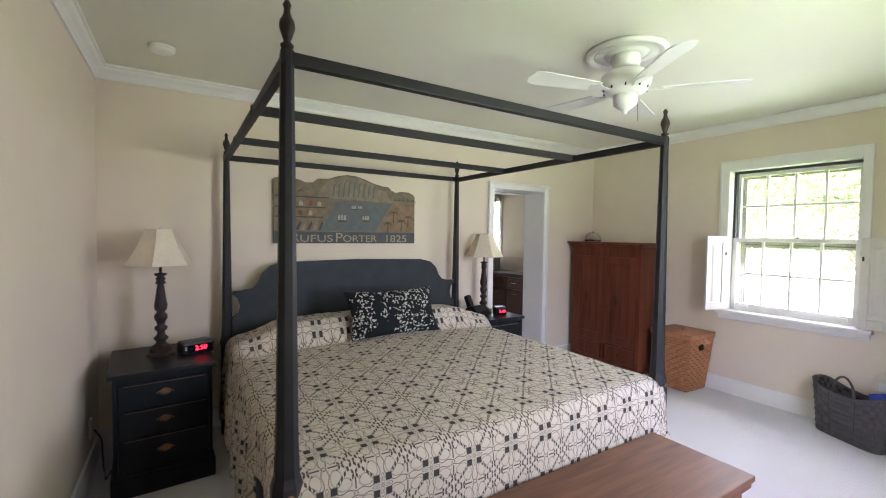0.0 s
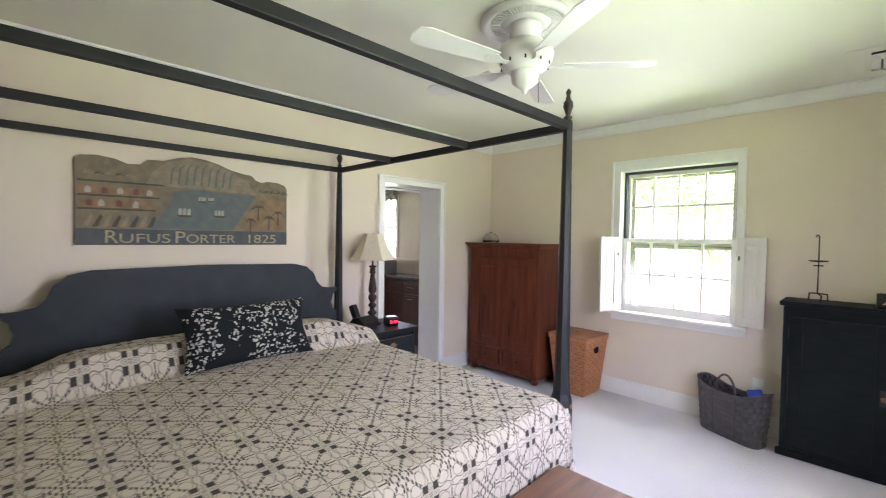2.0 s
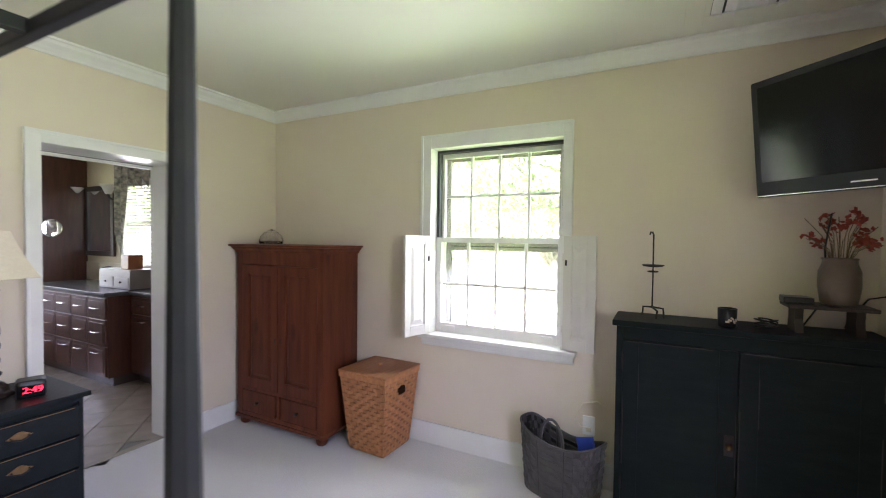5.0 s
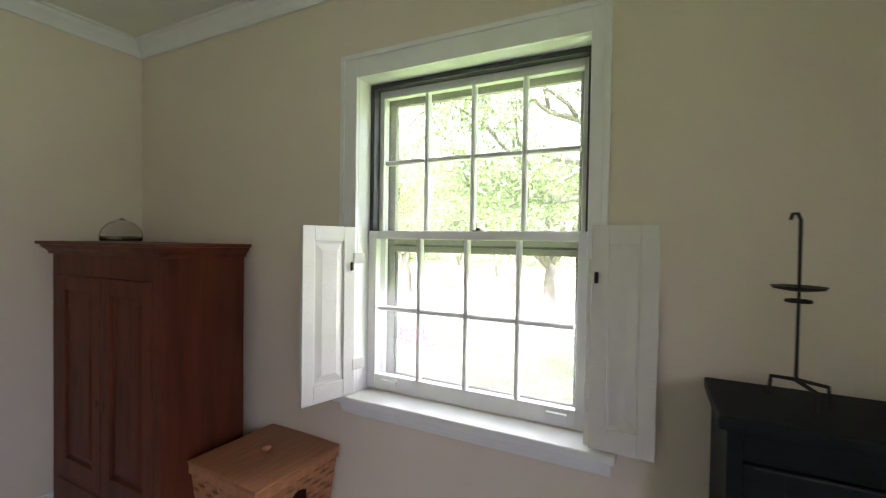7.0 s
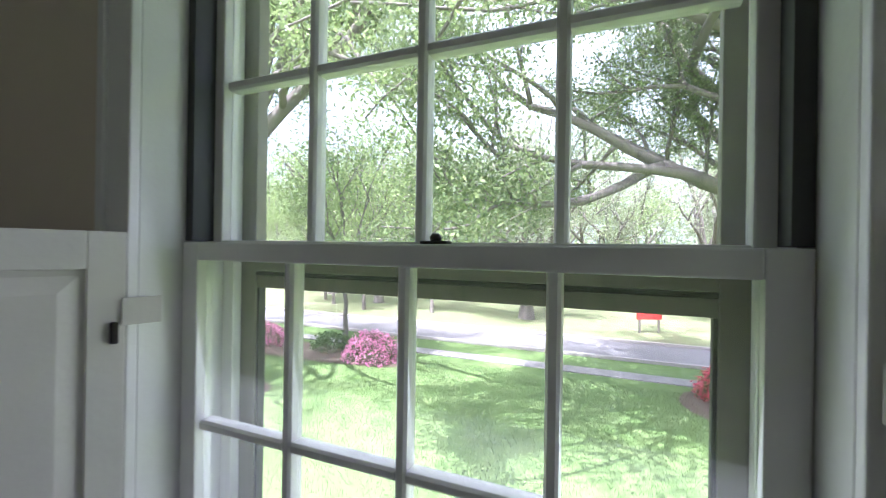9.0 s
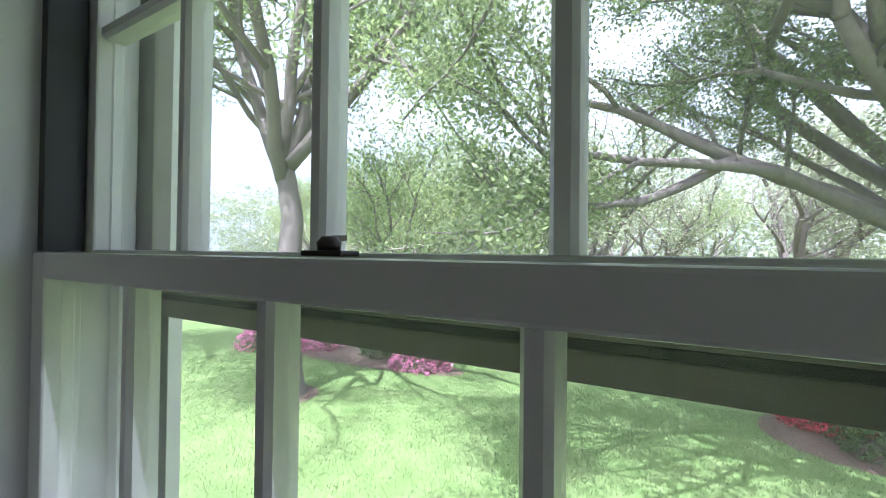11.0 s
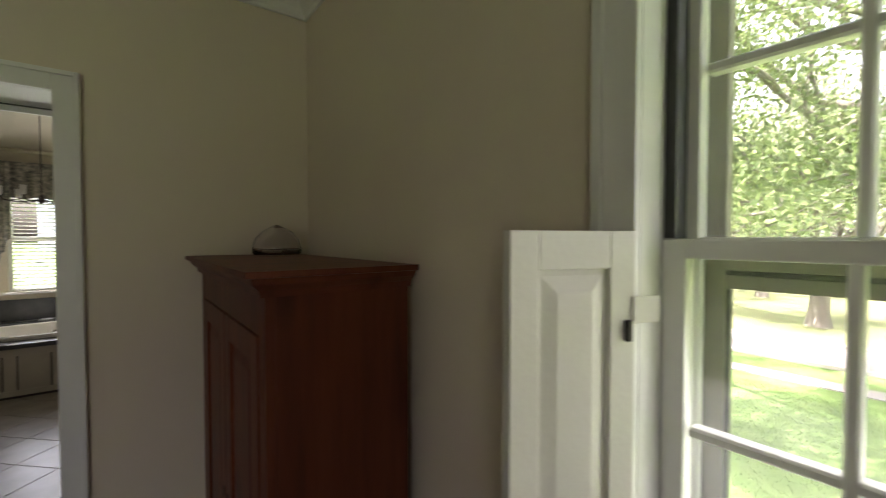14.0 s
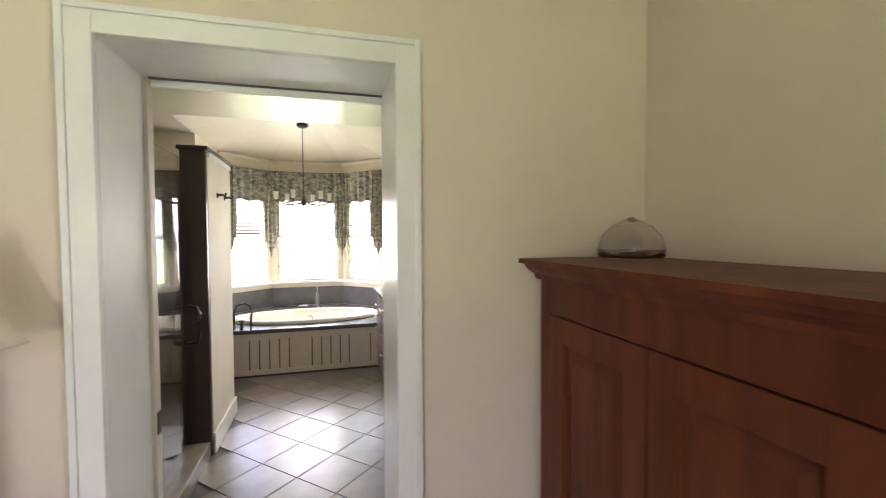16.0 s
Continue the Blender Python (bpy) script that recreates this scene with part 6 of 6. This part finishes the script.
for y in (7.13, 6.36):
    sc = thing("wall_sconce", "white glass wall sconce on dark bronze arm", "sconce", pose(BX1 - 0.005, y, 1.95), "vanity sconces")
    part("arm", tube(bmesh.new(), [(0, 0, -0.05), (-0.06, 0, -0.06), (-0.10, 0, -0.03), (-0.10, 0, 0.0)], 0.011, 8), M_PEWTER, sc)
    part("back_plate", lathe(bmesh.new(), [(0.045, 0), (0.045, 0.012), (0.02, 0.02)], 16), M_PEWTER, sc, smooth=True, at=pose(0, 0, -0.05, 0, -90, 0))
    part("shade", lathe(bmesh.new(), [(0.03, 0.0), (0.055, 0.06), (0.085, 0.11), (0.08, 0.11), (0.05, 0.055), (0.025, 0.008)], 20, (-0.10, 0, 0)), M_FROST, sc, "frosted white glass bell", True)
tc2 = part("linen_cupboard", boxes((3.80, BX1 - 0.004, 7.085, 7.23, 0, 2.45), bevel=0.004), M_WOODDK)
tagged(tc2, "tall dark cherry wood panel beside the vanity", "cupboard")
mk = thing("magnifying_mirror", "round chrome magnifying mirror on the dark wood panel", "mirror", pose(3.92, 7.07, 1.55))
part("rim", tube(bmesh.new(), [(0.10 * math.cos(t * math.pi / 12), -0.03, 0.10 * math.sin(t * math.pi / 12)) for t in range(25)], 0.009, 8), M_CHROME, mk)
part("mirror_glass", lathe(bmesh.new(), [(0.098, 0), (0.098, 0.008)], 28), M_MIRROR, mk, at=pose(0, -0.024, 0, 90, 0, 0))
part("arm", tube(bmesh.new(), [(0, -0.02, 0), (0.02, 0.015, 0)], 0.008, 8), M_CHROME, mk)
dbx = thing("drawer_box", "small silver-grey drawer box on the vanity counter", "box", pose(3.95, 5.42, 0.921))
part("body", boxes((0, 0.24, 0, 0.60, 0, 0.20), bevel=0.005), mat("silver_grey_paint", (0.28, 0.28, 0.27), 0.4), dbx)
for y in (0.02, 0.31):
    d = part("drawer", boxes((-0.008, 0, y, y + 0.27, 0.02, 0.12), bevel=0.003), mat("silver_drawer_paint", (0.34, 0.34, 0.33), 0.4), dbx)
    part("knob", lathe(bmesh.new(), [(0.006, 0), (0.012, 0.012), (0.003, 0.018)], 10), M_PEWTER, d, smooth=True, at=pose(-0.008, y + 0.135, 0.07, 0, -90, 0))
tbx = part("copper_tissue_box", boxes((-0.07, 0.07, -0.07, 0.07, 0, 0.15), bevel=0.006), mat("copper_brown", (0.28, 0.11, 0.045), 0.35, scale=12), at=pose(4.06, 5.60, 1.1215))
tagged(tbx, "copper-brown tissue box on the drawer box", "tissue box")
vf = thing("basin_faucet", "dark bronze wall faucet over the vanity counter", "faucet", pose(BX1 - 0.02, 6.3, 1.08))
part("spout", tube(bmesh.new(), [(0, 0, 0), (-0.12, 0, 0.03), (-0.18, 0, 0.02), (-0.19, 0, -0.02)], 0.012, 8), M_PEWTER, vf, smooth=True)
for y in (-0.1, 0.1):
    part("handle", tube(bmesh.new(), [(0, y, 0), (-0.05, y, 0), (-0.07, y - 0.03, 0.01)], 0.011, 8), M_PEWTER, vf, smooth=True)
w2 = tagged(new("window_bath"), "white bathroom window with slatted blind over the vanity", "window", kind="structure")
part("window_frame", boxes((BX1 - 0.015, BX1 + 0.06, SY0 - 0.05, SY0, SZ0, SZ1), (BX1 - 0.015, BX1 + 0.06, SY1, SY1 + 0.05, SZ0, SZ1), (BX1 - 0.015, BX1 + 0.06, SY0 - 0.05, SY1 + 0.05, SZ1, SZ1 + 0.05), (BX1 + 0.03, BX1 + 0.06, SY0, SY1, 1.60, 1.64), (BX1 + 0.04, BX1 + 0.06, 5.89, 5.91, SZ0, SZ1)), M_WHITE, w2)
sl = part("slat", boxes((-0.001, 0.001, SY0 + 0.01, SY1 - 0.01, -0.011, 0.011)), M_WHITE, w2, at=pose(BX1 + 0.01, 0, SZ0 + 0.02, 0, 50, 0))
for k in range(1, 24):
    again(sl, pose(BX1 + 0.01, 0, SZ0 + 0.02 + 0.038 * k, 0, 50, 0), w2)
bm = bmesh.new()
cols = []
for s in range(13):
    y = 5.48 + 0.84 * s / 12
    low = 2.0 - (0.85 if s in (9, 10, 11, 12) else 0.0) + 0.1 * (s % 2)
    if s >= 9:
        low += 0.12 * (s - 9)
    cols.append([bm.verts.new((BX1 - 0.06 - (0.03 if s % 2 else 0), y, 2.45 + (low - 2.45) * t / 6)) for t in range(7)])
for a, b in zip(cols, cols[1:]):
    for t in range(6):
        bm.faces.new((a[t], b[t], b[t + 1], a[t + 1]))
v = tagged(part("curtain", bm, M_TOILE), "grey-green toile curtain with long tail at bathroom window", "curtain")
v.modifiers.new("thickness", "SOLIDIFY").thickness = 0.006

# floor tiles, laid on the diagonal
tile_floor = tagged(new("bath_tile_floor"), "beige stone tile floor laid diagonally", "floor", kind="structure")
TS = 0.325
tile_mesh = finish("tile", boxes((-TS / 2 + 0.003, TS / 2 - 0.003, -TS / 2 + 0.003, TS / 2 - 0.003, -0.0075, 0.0), bevel=0.0012), M_TILE)
for i in range(-16, 17):
    for j in range(-16, 17):
        x = 3.0 + (i - j) * TS * 0.7071
        y = 5.4 + (i + j) * TS * 0.7071
        if 2.35 < x < 4.2 and 4.02 < y < 7.25:
            o = new("tile", tile_mesh)
            o.parent = tile_floor
            o.matrix_basis = pose(x, y, 0, 0, 0, 45)


# ---- outside: lawn, street, trees ----
GZ = -1.95


def grass_mat():
    return mat("mown_grass", (0.085, 0.145, 0.042), 0.95, color2=(0.135, 0.19, 0.07), scale=2.2, detail=10, amount=0.9, bump=0.1, bump_scale=45, big=0.12, spec=0.1)


M_GRASS = grass_mat()
structure("ground", boxes((-400, 400, -400, 400, GZ - 0.3, GZ)), M_GRASS, "sunlit mown green lawn reaching the horizon", "ground")
structure("road", boxes((18.4, 21.2, -300, 300, GZ + 0.001, GZ + 0.008)), mat("old_grey_asphalt", (0.17, 0.165, 0.16), 0.9, color2=(0.12, 0.115, 0.11), scale=9, amount=0.8, bump=0.3, bump_scale=80, big=0.1), "old grey asphalt street dappled with shade", "road")
structure("kerb_far", boxes((21.2, 21.35, -300, 300, GZ, GZ + 0.11), bevel=0.02), mat("concrete", (0.32, 0.30, 0.27), 0.9, scale=6, bump=0.2), "concrete kerb along the street", "kerb")
structure("kerb_near", boxes((18.25, 18.4, -300, 300, GZ, GZ + 0.11), bevel=0.02), bpy.data.materials["concrete"], "concrete kerb along the street", "kerb")
structure("pavement", boxes((16.25, 16.9, -300, 300, GZ, GZ + 0.025)), mat("pavement_concrete", (0.24, 0.23, 0.215), 0.9, color2=(0.17, 0.16, 0.15), scale=3, amount=0.8, bump=0.2, big=0.1), "narrow weathered concrete pavement across the lawn", "pavement")
structure("pavement_far_verge", boxes((21.35, 46.0, -300, 300, GZ + 0.001, GZ + 0.03)), mat("leaf_litter_verge", (0.15, 0.145, 0.075), 0.95, color2=(0.095, 0.135, 0.045), scale=1.6, detail=9, amount=1.0, bump=0.5, bump_scale=20), "verge of dry leaves and grass beyond the street", "ground")


def leaf_mat(name, c, c2, glow=0.45):
    m = bpy.data.materials.new(name)
    m.use_nodes = True
    n, l = m.node_tree.nodes, m.node_tree.links
    b = n["Principled BSDF"]
    b.inputs["Roughness"].default_value = 0.55
    geo = n.new("ShaderNodeNewGeometry")
    mix = n.new("ShaderNodeMix")
    mix.data_type = "RGBA"
    mix.inputs["A"].default_value, mix.inputs["B"].default_value = (*c, 1), (*c2, 1)
    l.new(geo.outputs["Random Per Island"], mix.inputs["Factor"])
    l.new(mix.outputs["Result"], b.inputs["Base Color"])
    tr = n.new("ShaderNodeBsdfTranslucent")
    l.new(mix.outputs["Result"], tr.inputs["Color"])
    ms = n.new("ShaderNodeMixShader")
    ms.inputs[0].default_value = glow
    l.new(b.outputs[0], ms.inputs[1])
    l.new(tr.outputs[0], ms.inputs[2])
    l.new(ms.outputs[0], n["Material Output"].inputs["Surface"])
    return m


M_BARK = mat("grey_bark", (0.19, 0.17, 0.145), 0.9, color2=(0.10, 0.088, 0.075), scale=6, detail=8, stretch=(3, 3, 0.6), amount=0.9, bump=0.8, bump_scale=14)
M_LEAF_DK = leaf_mat("dark_oak_leaves", (0.10, 0.15, 0.055), (0.24, 0.31, 0.12), 0.55)
M_LEAF_LT = leaf_mat("spring_leaves", (0.14, 0.21, 0.06), (0.33, 0.42, 0.17), 0.55)
# paler, greyer greens: distance haze is mixed into the leaf colour
M_LEAF_FAR = leaf_mat("haze_paled_leaves", (0.20, 0.25, 0.13), (0.36, 0.40, 0.25), 0.5)
M_PINK = leaf_mat("pink_azalea_petals", (0.80, 0.17, 0.42), (0.93, 0.46, 0.68), 0.4)
M_SCARLET = leaf_mat("scarlet_azalea_petals", (0.70, 0.05, 0.10), (0.80, 0.14, 0.22), 0.35)
M_BUSH = leaf_mat("shrub_leaves", (0.05, 0.10, 0.03), (0.11, 0.17, 0.05), 0.3)
M_MULCH = mat("bark_mulch", (0.115, 0.08, 0.055), 0.95, color2=(0.07, 0.05, 0.035), scale=14, amount=0.9, bump=0.9, bump_scale=40)


def leaves(centres, per, spread, size, seed, flat=0.0):
    """Small leaf quads scattered round many centres, as one mesh."""
    rg = np.random.default_rng(seed)
    c = np.repeat(np.array([tuple(p) for p in centres]), per, axis=0)
    k = len(c)
    c = c + rg.normal(0, spread, (k, 3)) * np.array([1, 1, 0.7])
    a = rg.normal(0, 1, (k, 3))
    a[:, 2] *= 1 - flat
    a /= np.linalg.norm(a, axis=1)[:, None]
    b = np.cross(a, rg.normal(0, 1, (k, 3)))
    b /= np.linalg.norm(b, axis=1)[:, None]
    s = size * rg.uniform(0.6, 1.3, (k, 1))
    v = np.stack([c - a * s, c + b * s * 0.45, c + a * s, c - b * s * 0.45], axis=1).reshape(-1, 3)
    f = np.arange(4 * k).reshape(k, 4)
    return v, f


def leaf_part(name, centres, per, spread, size, seed, m, parent, flat=0.0):
    v, f = leaves(centres, per, spread, size, seed, flat)
    me = bpy.data.meshes.new(name)
    me.from_pydata(v.tolist(), [], f.tolist())
    me.materials.append(m)
    o = new(name, me)
    o.parent = parent
    return o


def limb(bm, rd, p, d, length, r, depth, tips, up=0.08, floor=0.0):
    """A bent, tapering limb that forks; leaves grow at the points gathered in tips."""
    pts = [Vector(p)]
    d = Vector(d).normalized()
    n = 6
    for i in range(n):
        low = 0.35 if pts[-1].z < floor else 0.0
        d = (d + Vector((rd.gauss(0, 0.13), rd.gauss(0, 0.13), rd.gauss(0, 0.10) + up + low))).normalized()
        pts.append(pts[-1] + d * length / n)
    tube(bm, pts, r, 7 if r > 0.05 else 5, r * 0.5)
    if depth <= 1:
        tips.extend(p for p in pts[2:] if p.z > floor)
    if depth == 0:
        return
    for k in range(3 if depth > 1 else 4):
        i = rd.choice((2, 3, 4, 5, 6)) if k else 6
        side = Vector((rd.gauss(0, 1), rd.gauss(0, 1), rd.gauss(0.15, 0.5))).normalized()
        limb(bm, rd, pts[i], (d * 0.9 + side * 0.85), length * rd.uniform(0.5, 0.75), r * 0.5, depth - 1, tips, up, floor)


def tree(name, label, at, trunk_h, r, lims, depth, per, spread, size, seed, m, flare=1.5, reach=4.0, wide=None, floor=0.0):
    rd = random.Random(seed)
    a = thing(name, label, "tree", pose(*at))
    bm = bmesh.new()
    pts = [Vector((0, 0, -0.1)), Vector((0, 0, 0.15)), Vector((0.02, 0, 0.6))] + [Vector((0.03 * i * rd.uniform(-1, 1), 0.03 * i * rd.uniform(-1, 1), 0.6 + (trunk_h - 0.6) * i / 4)) for i in range(1, 5)]
    rings = []
    rr = [r * flare, r * 1.2, r] + [r * (1 - 0.08 * i) for i in range(1, 5)]
    for p, q in zip(pts, rr):
        rings.append([bm.verts.new(p + Vector((q * math.cos(t * math.pi / 6), q * math.sin(t * math.pi / 6), 0)) * (1 + 0.07 * rd.uniform(-1, 1))) for t in range(12)])
    for p, q in zip(rings, rings[1:]):
        for t in range(12):
            bm.faces.new((p[t], p[(t + 1) % 12], q[(t + 1) % 12], q[t]))
    tips = []
    for k in range(lims):
        an = 2 * math.pi * k / lims + rd.uniform(-0.4, 0.4)
        d = (math.cos(an) * 0.75, math.sin(an) * 0.75, rd.uniform(0.5, 1.2)) if wide is None else wide[k % len(wide)]
        limb(bm, rd, pts[-1] - Vector((0, 0, 0.4 * rd.random())), d, reach * rd.uniform(0.8, 1.2), r * 0.55, depth, tips, 0.06 if wide is None else 0.02, floor)
    part("trunk", bm, M_BARK, a, smooth=True)
    leaf_part("crown", tips, per, spread, size, seed + 7, m, a)
    return a


# the large multi-stemmed tree on the lawn and the spreading evergreen oak beside it
tree("lawn_tree", "tall grey-barked tree with rising stems on the lawn", (11.1, 9.8, GZ), 5.5, 0.34, 8, 3, 46, 0.34, 0.05, 3, M_LEAF_LT, reach=4.6, floor=3.6,
     wide=[(0.1, 0.25, 1.5), (-0.15, -0.2, 1.5), (0.3, -0.35, 1.3), (0.3, -0.7, 1.0), (-0.2, 0.45, 1.3), (0.5, 0.1, 1.2), (0.2, 0.7, 1.1), (-0.4, -0.45, 1.1)])
tree("oak_tree", "spreading dark-leaved oak reaching over the lawn", (14.6, -3.4, GZ), 3.3, 0.36, 10, 3, 84, 0.23, 0.040, 12, M_LEAF_DK, reach=5.8, floor=3.4,
     wide=[(-0.35, 1.0, 0.30), (-0.55, 1.0, 0.35), (0.0, 1.0, 0.30), (-0.1, 1.0, 0.75), (-0.75, 0.85, 0.6), (0.2, 1.0, 0.5), (-0.9, 0.3, 0.8), (0.1, 0.6, 1.1), (-0.5, 0.7, 1.0), (0.6, 0.4, 0.9)])
tall_oak = tree("tall_oak_tree", "tall spreading oak shading the lawn", (8.6, -5.6, GZ), 6.4, 0.40, 8, 3, 10, 0.7, 0.10, 52, M_LEAF_LT, reach=6.4, floor=7.4,
     wide=[(0.15, 1.0, 0.35), (0.5, 1.0, 0.45), (-0.1, 1.0, 0.55), (0.9, 0.8, 0.4), (0.2, 0.8, 0.9), (1.0, 0.3, 0.6), (-0.5, 0.7, 0.8), (0.6, -0.4, 0.9)])
copy_thing(tall_oak, pose(11.0, 18.5, GZ, 0, 0, 172))
slim = tree("street_tree", "slim tree beside the street", (16.0, 10.3, GZ), 2.4, 0.09, 5, 2, 14, 0.28, 0.07, 21, M_LEAF_LT, reach=2.8, floor=2.8)
for x, y, turn in ((23.5, 14.6, 40), (24.5, 17.4, 100), (26.0, 19.2, 160), (28.5, 23.5, 230), (24.2, 10.8, 300), (31.0, 28.5, 20)):
    copy_thing(slim, pose(x, y, GZ, 0, 0, turn))
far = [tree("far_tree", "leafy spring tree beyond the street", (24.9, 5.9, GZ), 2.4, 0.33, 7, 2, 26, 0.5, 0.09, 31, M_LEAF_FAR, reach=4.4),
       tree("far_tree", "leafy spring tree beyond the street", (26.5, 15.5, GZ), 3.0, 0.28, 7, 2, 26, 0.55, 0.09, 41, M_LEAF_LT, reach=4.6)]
rt = random.Random(4)
for k, (x, y) in enumerate(((30, -3), (33, 10), (36, 22), (29, 21), (40, 3), (42, 15), (46, 30), (34, 33), (48, -8), (38, -14), (52, 22), (50, 8), (27, -11), (58, 0), (57, 38), (44, 45))):
    copy_thing(far[k % 2], pose(x, y, GZ, 0, 0, rt.uniform(0, 360)))
# low brush and woods along the far side
rw = np.random.default_rng(9)
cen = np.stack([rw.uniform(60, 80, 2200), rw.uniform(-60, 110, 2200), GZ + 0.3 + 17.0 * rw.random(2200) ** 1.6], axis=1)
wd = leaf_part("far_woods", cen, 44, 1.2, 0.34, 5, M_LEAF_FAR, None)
tagged(wd, "green woods with haze in the leaf colour, far beyond the street", "woods", kind="stuff")


# bright hazy spring sky low over the street side
bm = bmesh.new()
arc = [(150 * math.cos(radians(q)), 150 * math.sin(radians(q))) for q in range(-85, 96, 6)]
low = [bm.verts.new((x, y, GZ - 1)) for x, y in arc]
high = [bm.verts.new((x, y, 150)) for x, y in arc]
for q in range(len(arc) - 1):
    bm.faces.new((low[q], low[q + 1], high[q + 1], high[q]))
structure("backdrop", bm, emit_mat("pale_sky_haze", (0.80, 0.90, 1.0), 0.14), "pale hazy bright sky beyond the trees", "sky")


def azalea(at, rx, ry, h, n, m, seed, label):
    a = thing("azalea_bush", label, "bush", pose(*at), "azalea bushes")
    rg = np.random.default_rng(seed)
    u = rg.normal(0, 1, (n, 3))
    u[:, 2] = np.abs(u[:, 2])
    u /= np.linalg.norm(u, axis=1)[:, None]
    u *= rg.uniform(0.8, 1.03, (n, 1)) * (1 + 0.12 * np.sin(u[:, :1] * 7 + seed))
    c = u * np.array([rx, ry, h])
    leaf_part("foliage", c * 0.93, 5, 0.045, 0.035, seed, M_BUSH, a)
    if m:
        leaf_part("blossom", c, 5, 0.045, 0.034, seed + 1, m, a)
    bm = bmesh.new()
    for k in range(5):
        tube(bm, [(0, 0, -0.02), (rx * 0.5 * math.cos(k * 1.3), ry * 0.5 * math.sin(k * 1.3), h * 0.6)], 0.02, 5, 0.008)
    part("stems", bm, M_BARK, a)


azalea((14.9, 8.45, GZ + 0.02), 0.75, 0.95, 0.80, 900, M_PINK, 1, "pink flowering azalea bush in a mulch bed")
azalea((15.3, 10.3, GZ + 0.02), 0.6, 0.9, 0.62, 600, None, 2, "low green shrub in a mulch bed")
azalea((14.9, 12.9, GZ + 0.02), 0.7, 0.9, 0.75, 700, M_PINK, 3, "pink flowering azalea bush in a mulch bed")
azalea((14.0, 14.6, GZ + 0.02), 0.8, 1.0, 0.95, 700, M_PINK, 8, "pink flowering azalea bush in a mulch bed")
azalea((15.5, -1.0, GZ + 0.02), 0.7, 0.8, 0.85, 800, M_SCARLET, 4, "scarlet flowering azalea bush in a mulch bed")
azalea((14.5, -1.6, GZ + 0.02), 0.8, 0.8, 0.7, 600, None, 6, "low green shrub in a mulch bed")
for k, (x, y, rx, ry) in enumerate(((14.9, 11.2, 1.0, 4.2), (15.0, -1.4, 1.5, 1.6), (11.1, 9.8, 0.75, 0.75))):
    bm = bmesh.new()
    ring = [bm.verts.new((x + rx * math.cos(t * math.pi / 20) * (1 + 0.06 * math.sin(3 * t)), y + ry * math.sin(t * math.pi / 20), GZ + 0.004)) for t in range(40)]
    top = bm.verts.new((x, y, GZ + 0.07))
    for t in range(40):
        bm.faces.new((ring[t], ring[(t + 1) % 40], top))
    structure("mulch_bed", bm, M_MULCH, "brown bark mulch bed under shrubs", "mulch", True)
rs = thing("red_sign", "red board sign on two posts beyond the street", "sign", pose(23.6, 0.45, GZ + 0.15, 0, 0, -62))
part("board", boxes((-0.55, 0.55, -0.03, 0.03, 0.45, 1.05), bevel=0.01), mat("red_sign_paint", (0.55, 0.035, 0.03), 0.5), rs)
part("post", boxes((-0.45, -0.38, -0.03, 0.03, -0.15, 0.45)), M_BARK, rs)
part("post", boxes((0.38, 0.45, -0.03, 0.03, -0.15, 0.45)), M_BARK, rs)
part("pale_patch", boxes((-0.16, 0.12, -0.036, -0.0305, 0.88, 1.0)), M_WHITE, rs, "pale illegible mark")

# grass blades and fallen petals on the near lawn
rg = np.random.default_rng(2)
K = 60000
gx, gy = 5.2 + 10.4 * rg.random(K) ** 0.8, rg.uniform(-4, 15, K)
an, hh = rg.uniform(0, 6.28, K), rg.uniform(0.02, 0.055, K)
le = rg.uniform(-0.02, 0.02, (K, 2))
b0 = np.stack([gx - 0.006 * np.cos(an), gy - 0.006 * np.sin(an), np.full(K, GZ)], 1)
b1 = np.stack([gx + 0.006 * np.cos(an), gy + 0.006 * np.sin(an), np.full(K, GZ)], 1)
b2 = np.stack([gx + le[:, 0], gy + le[:, 1], GZ + hh], 1)
gme = bpy.data.meshes.new("grass")
gme.from_pydata(np.stack([b0, b1, b2], 1).reshape(-1, 3).tolist(), [], np.arange(3 * K).reshape(K, 3).tolist())
gme.materials.append(leaf_mat("grass_blades", (0.085, 0.145, 0.045), (0.15, 0.21, 0.08), 0.4))
tagged(new("grass", gme), "short green grass blades of the lawn", "grass", kind="stuff")
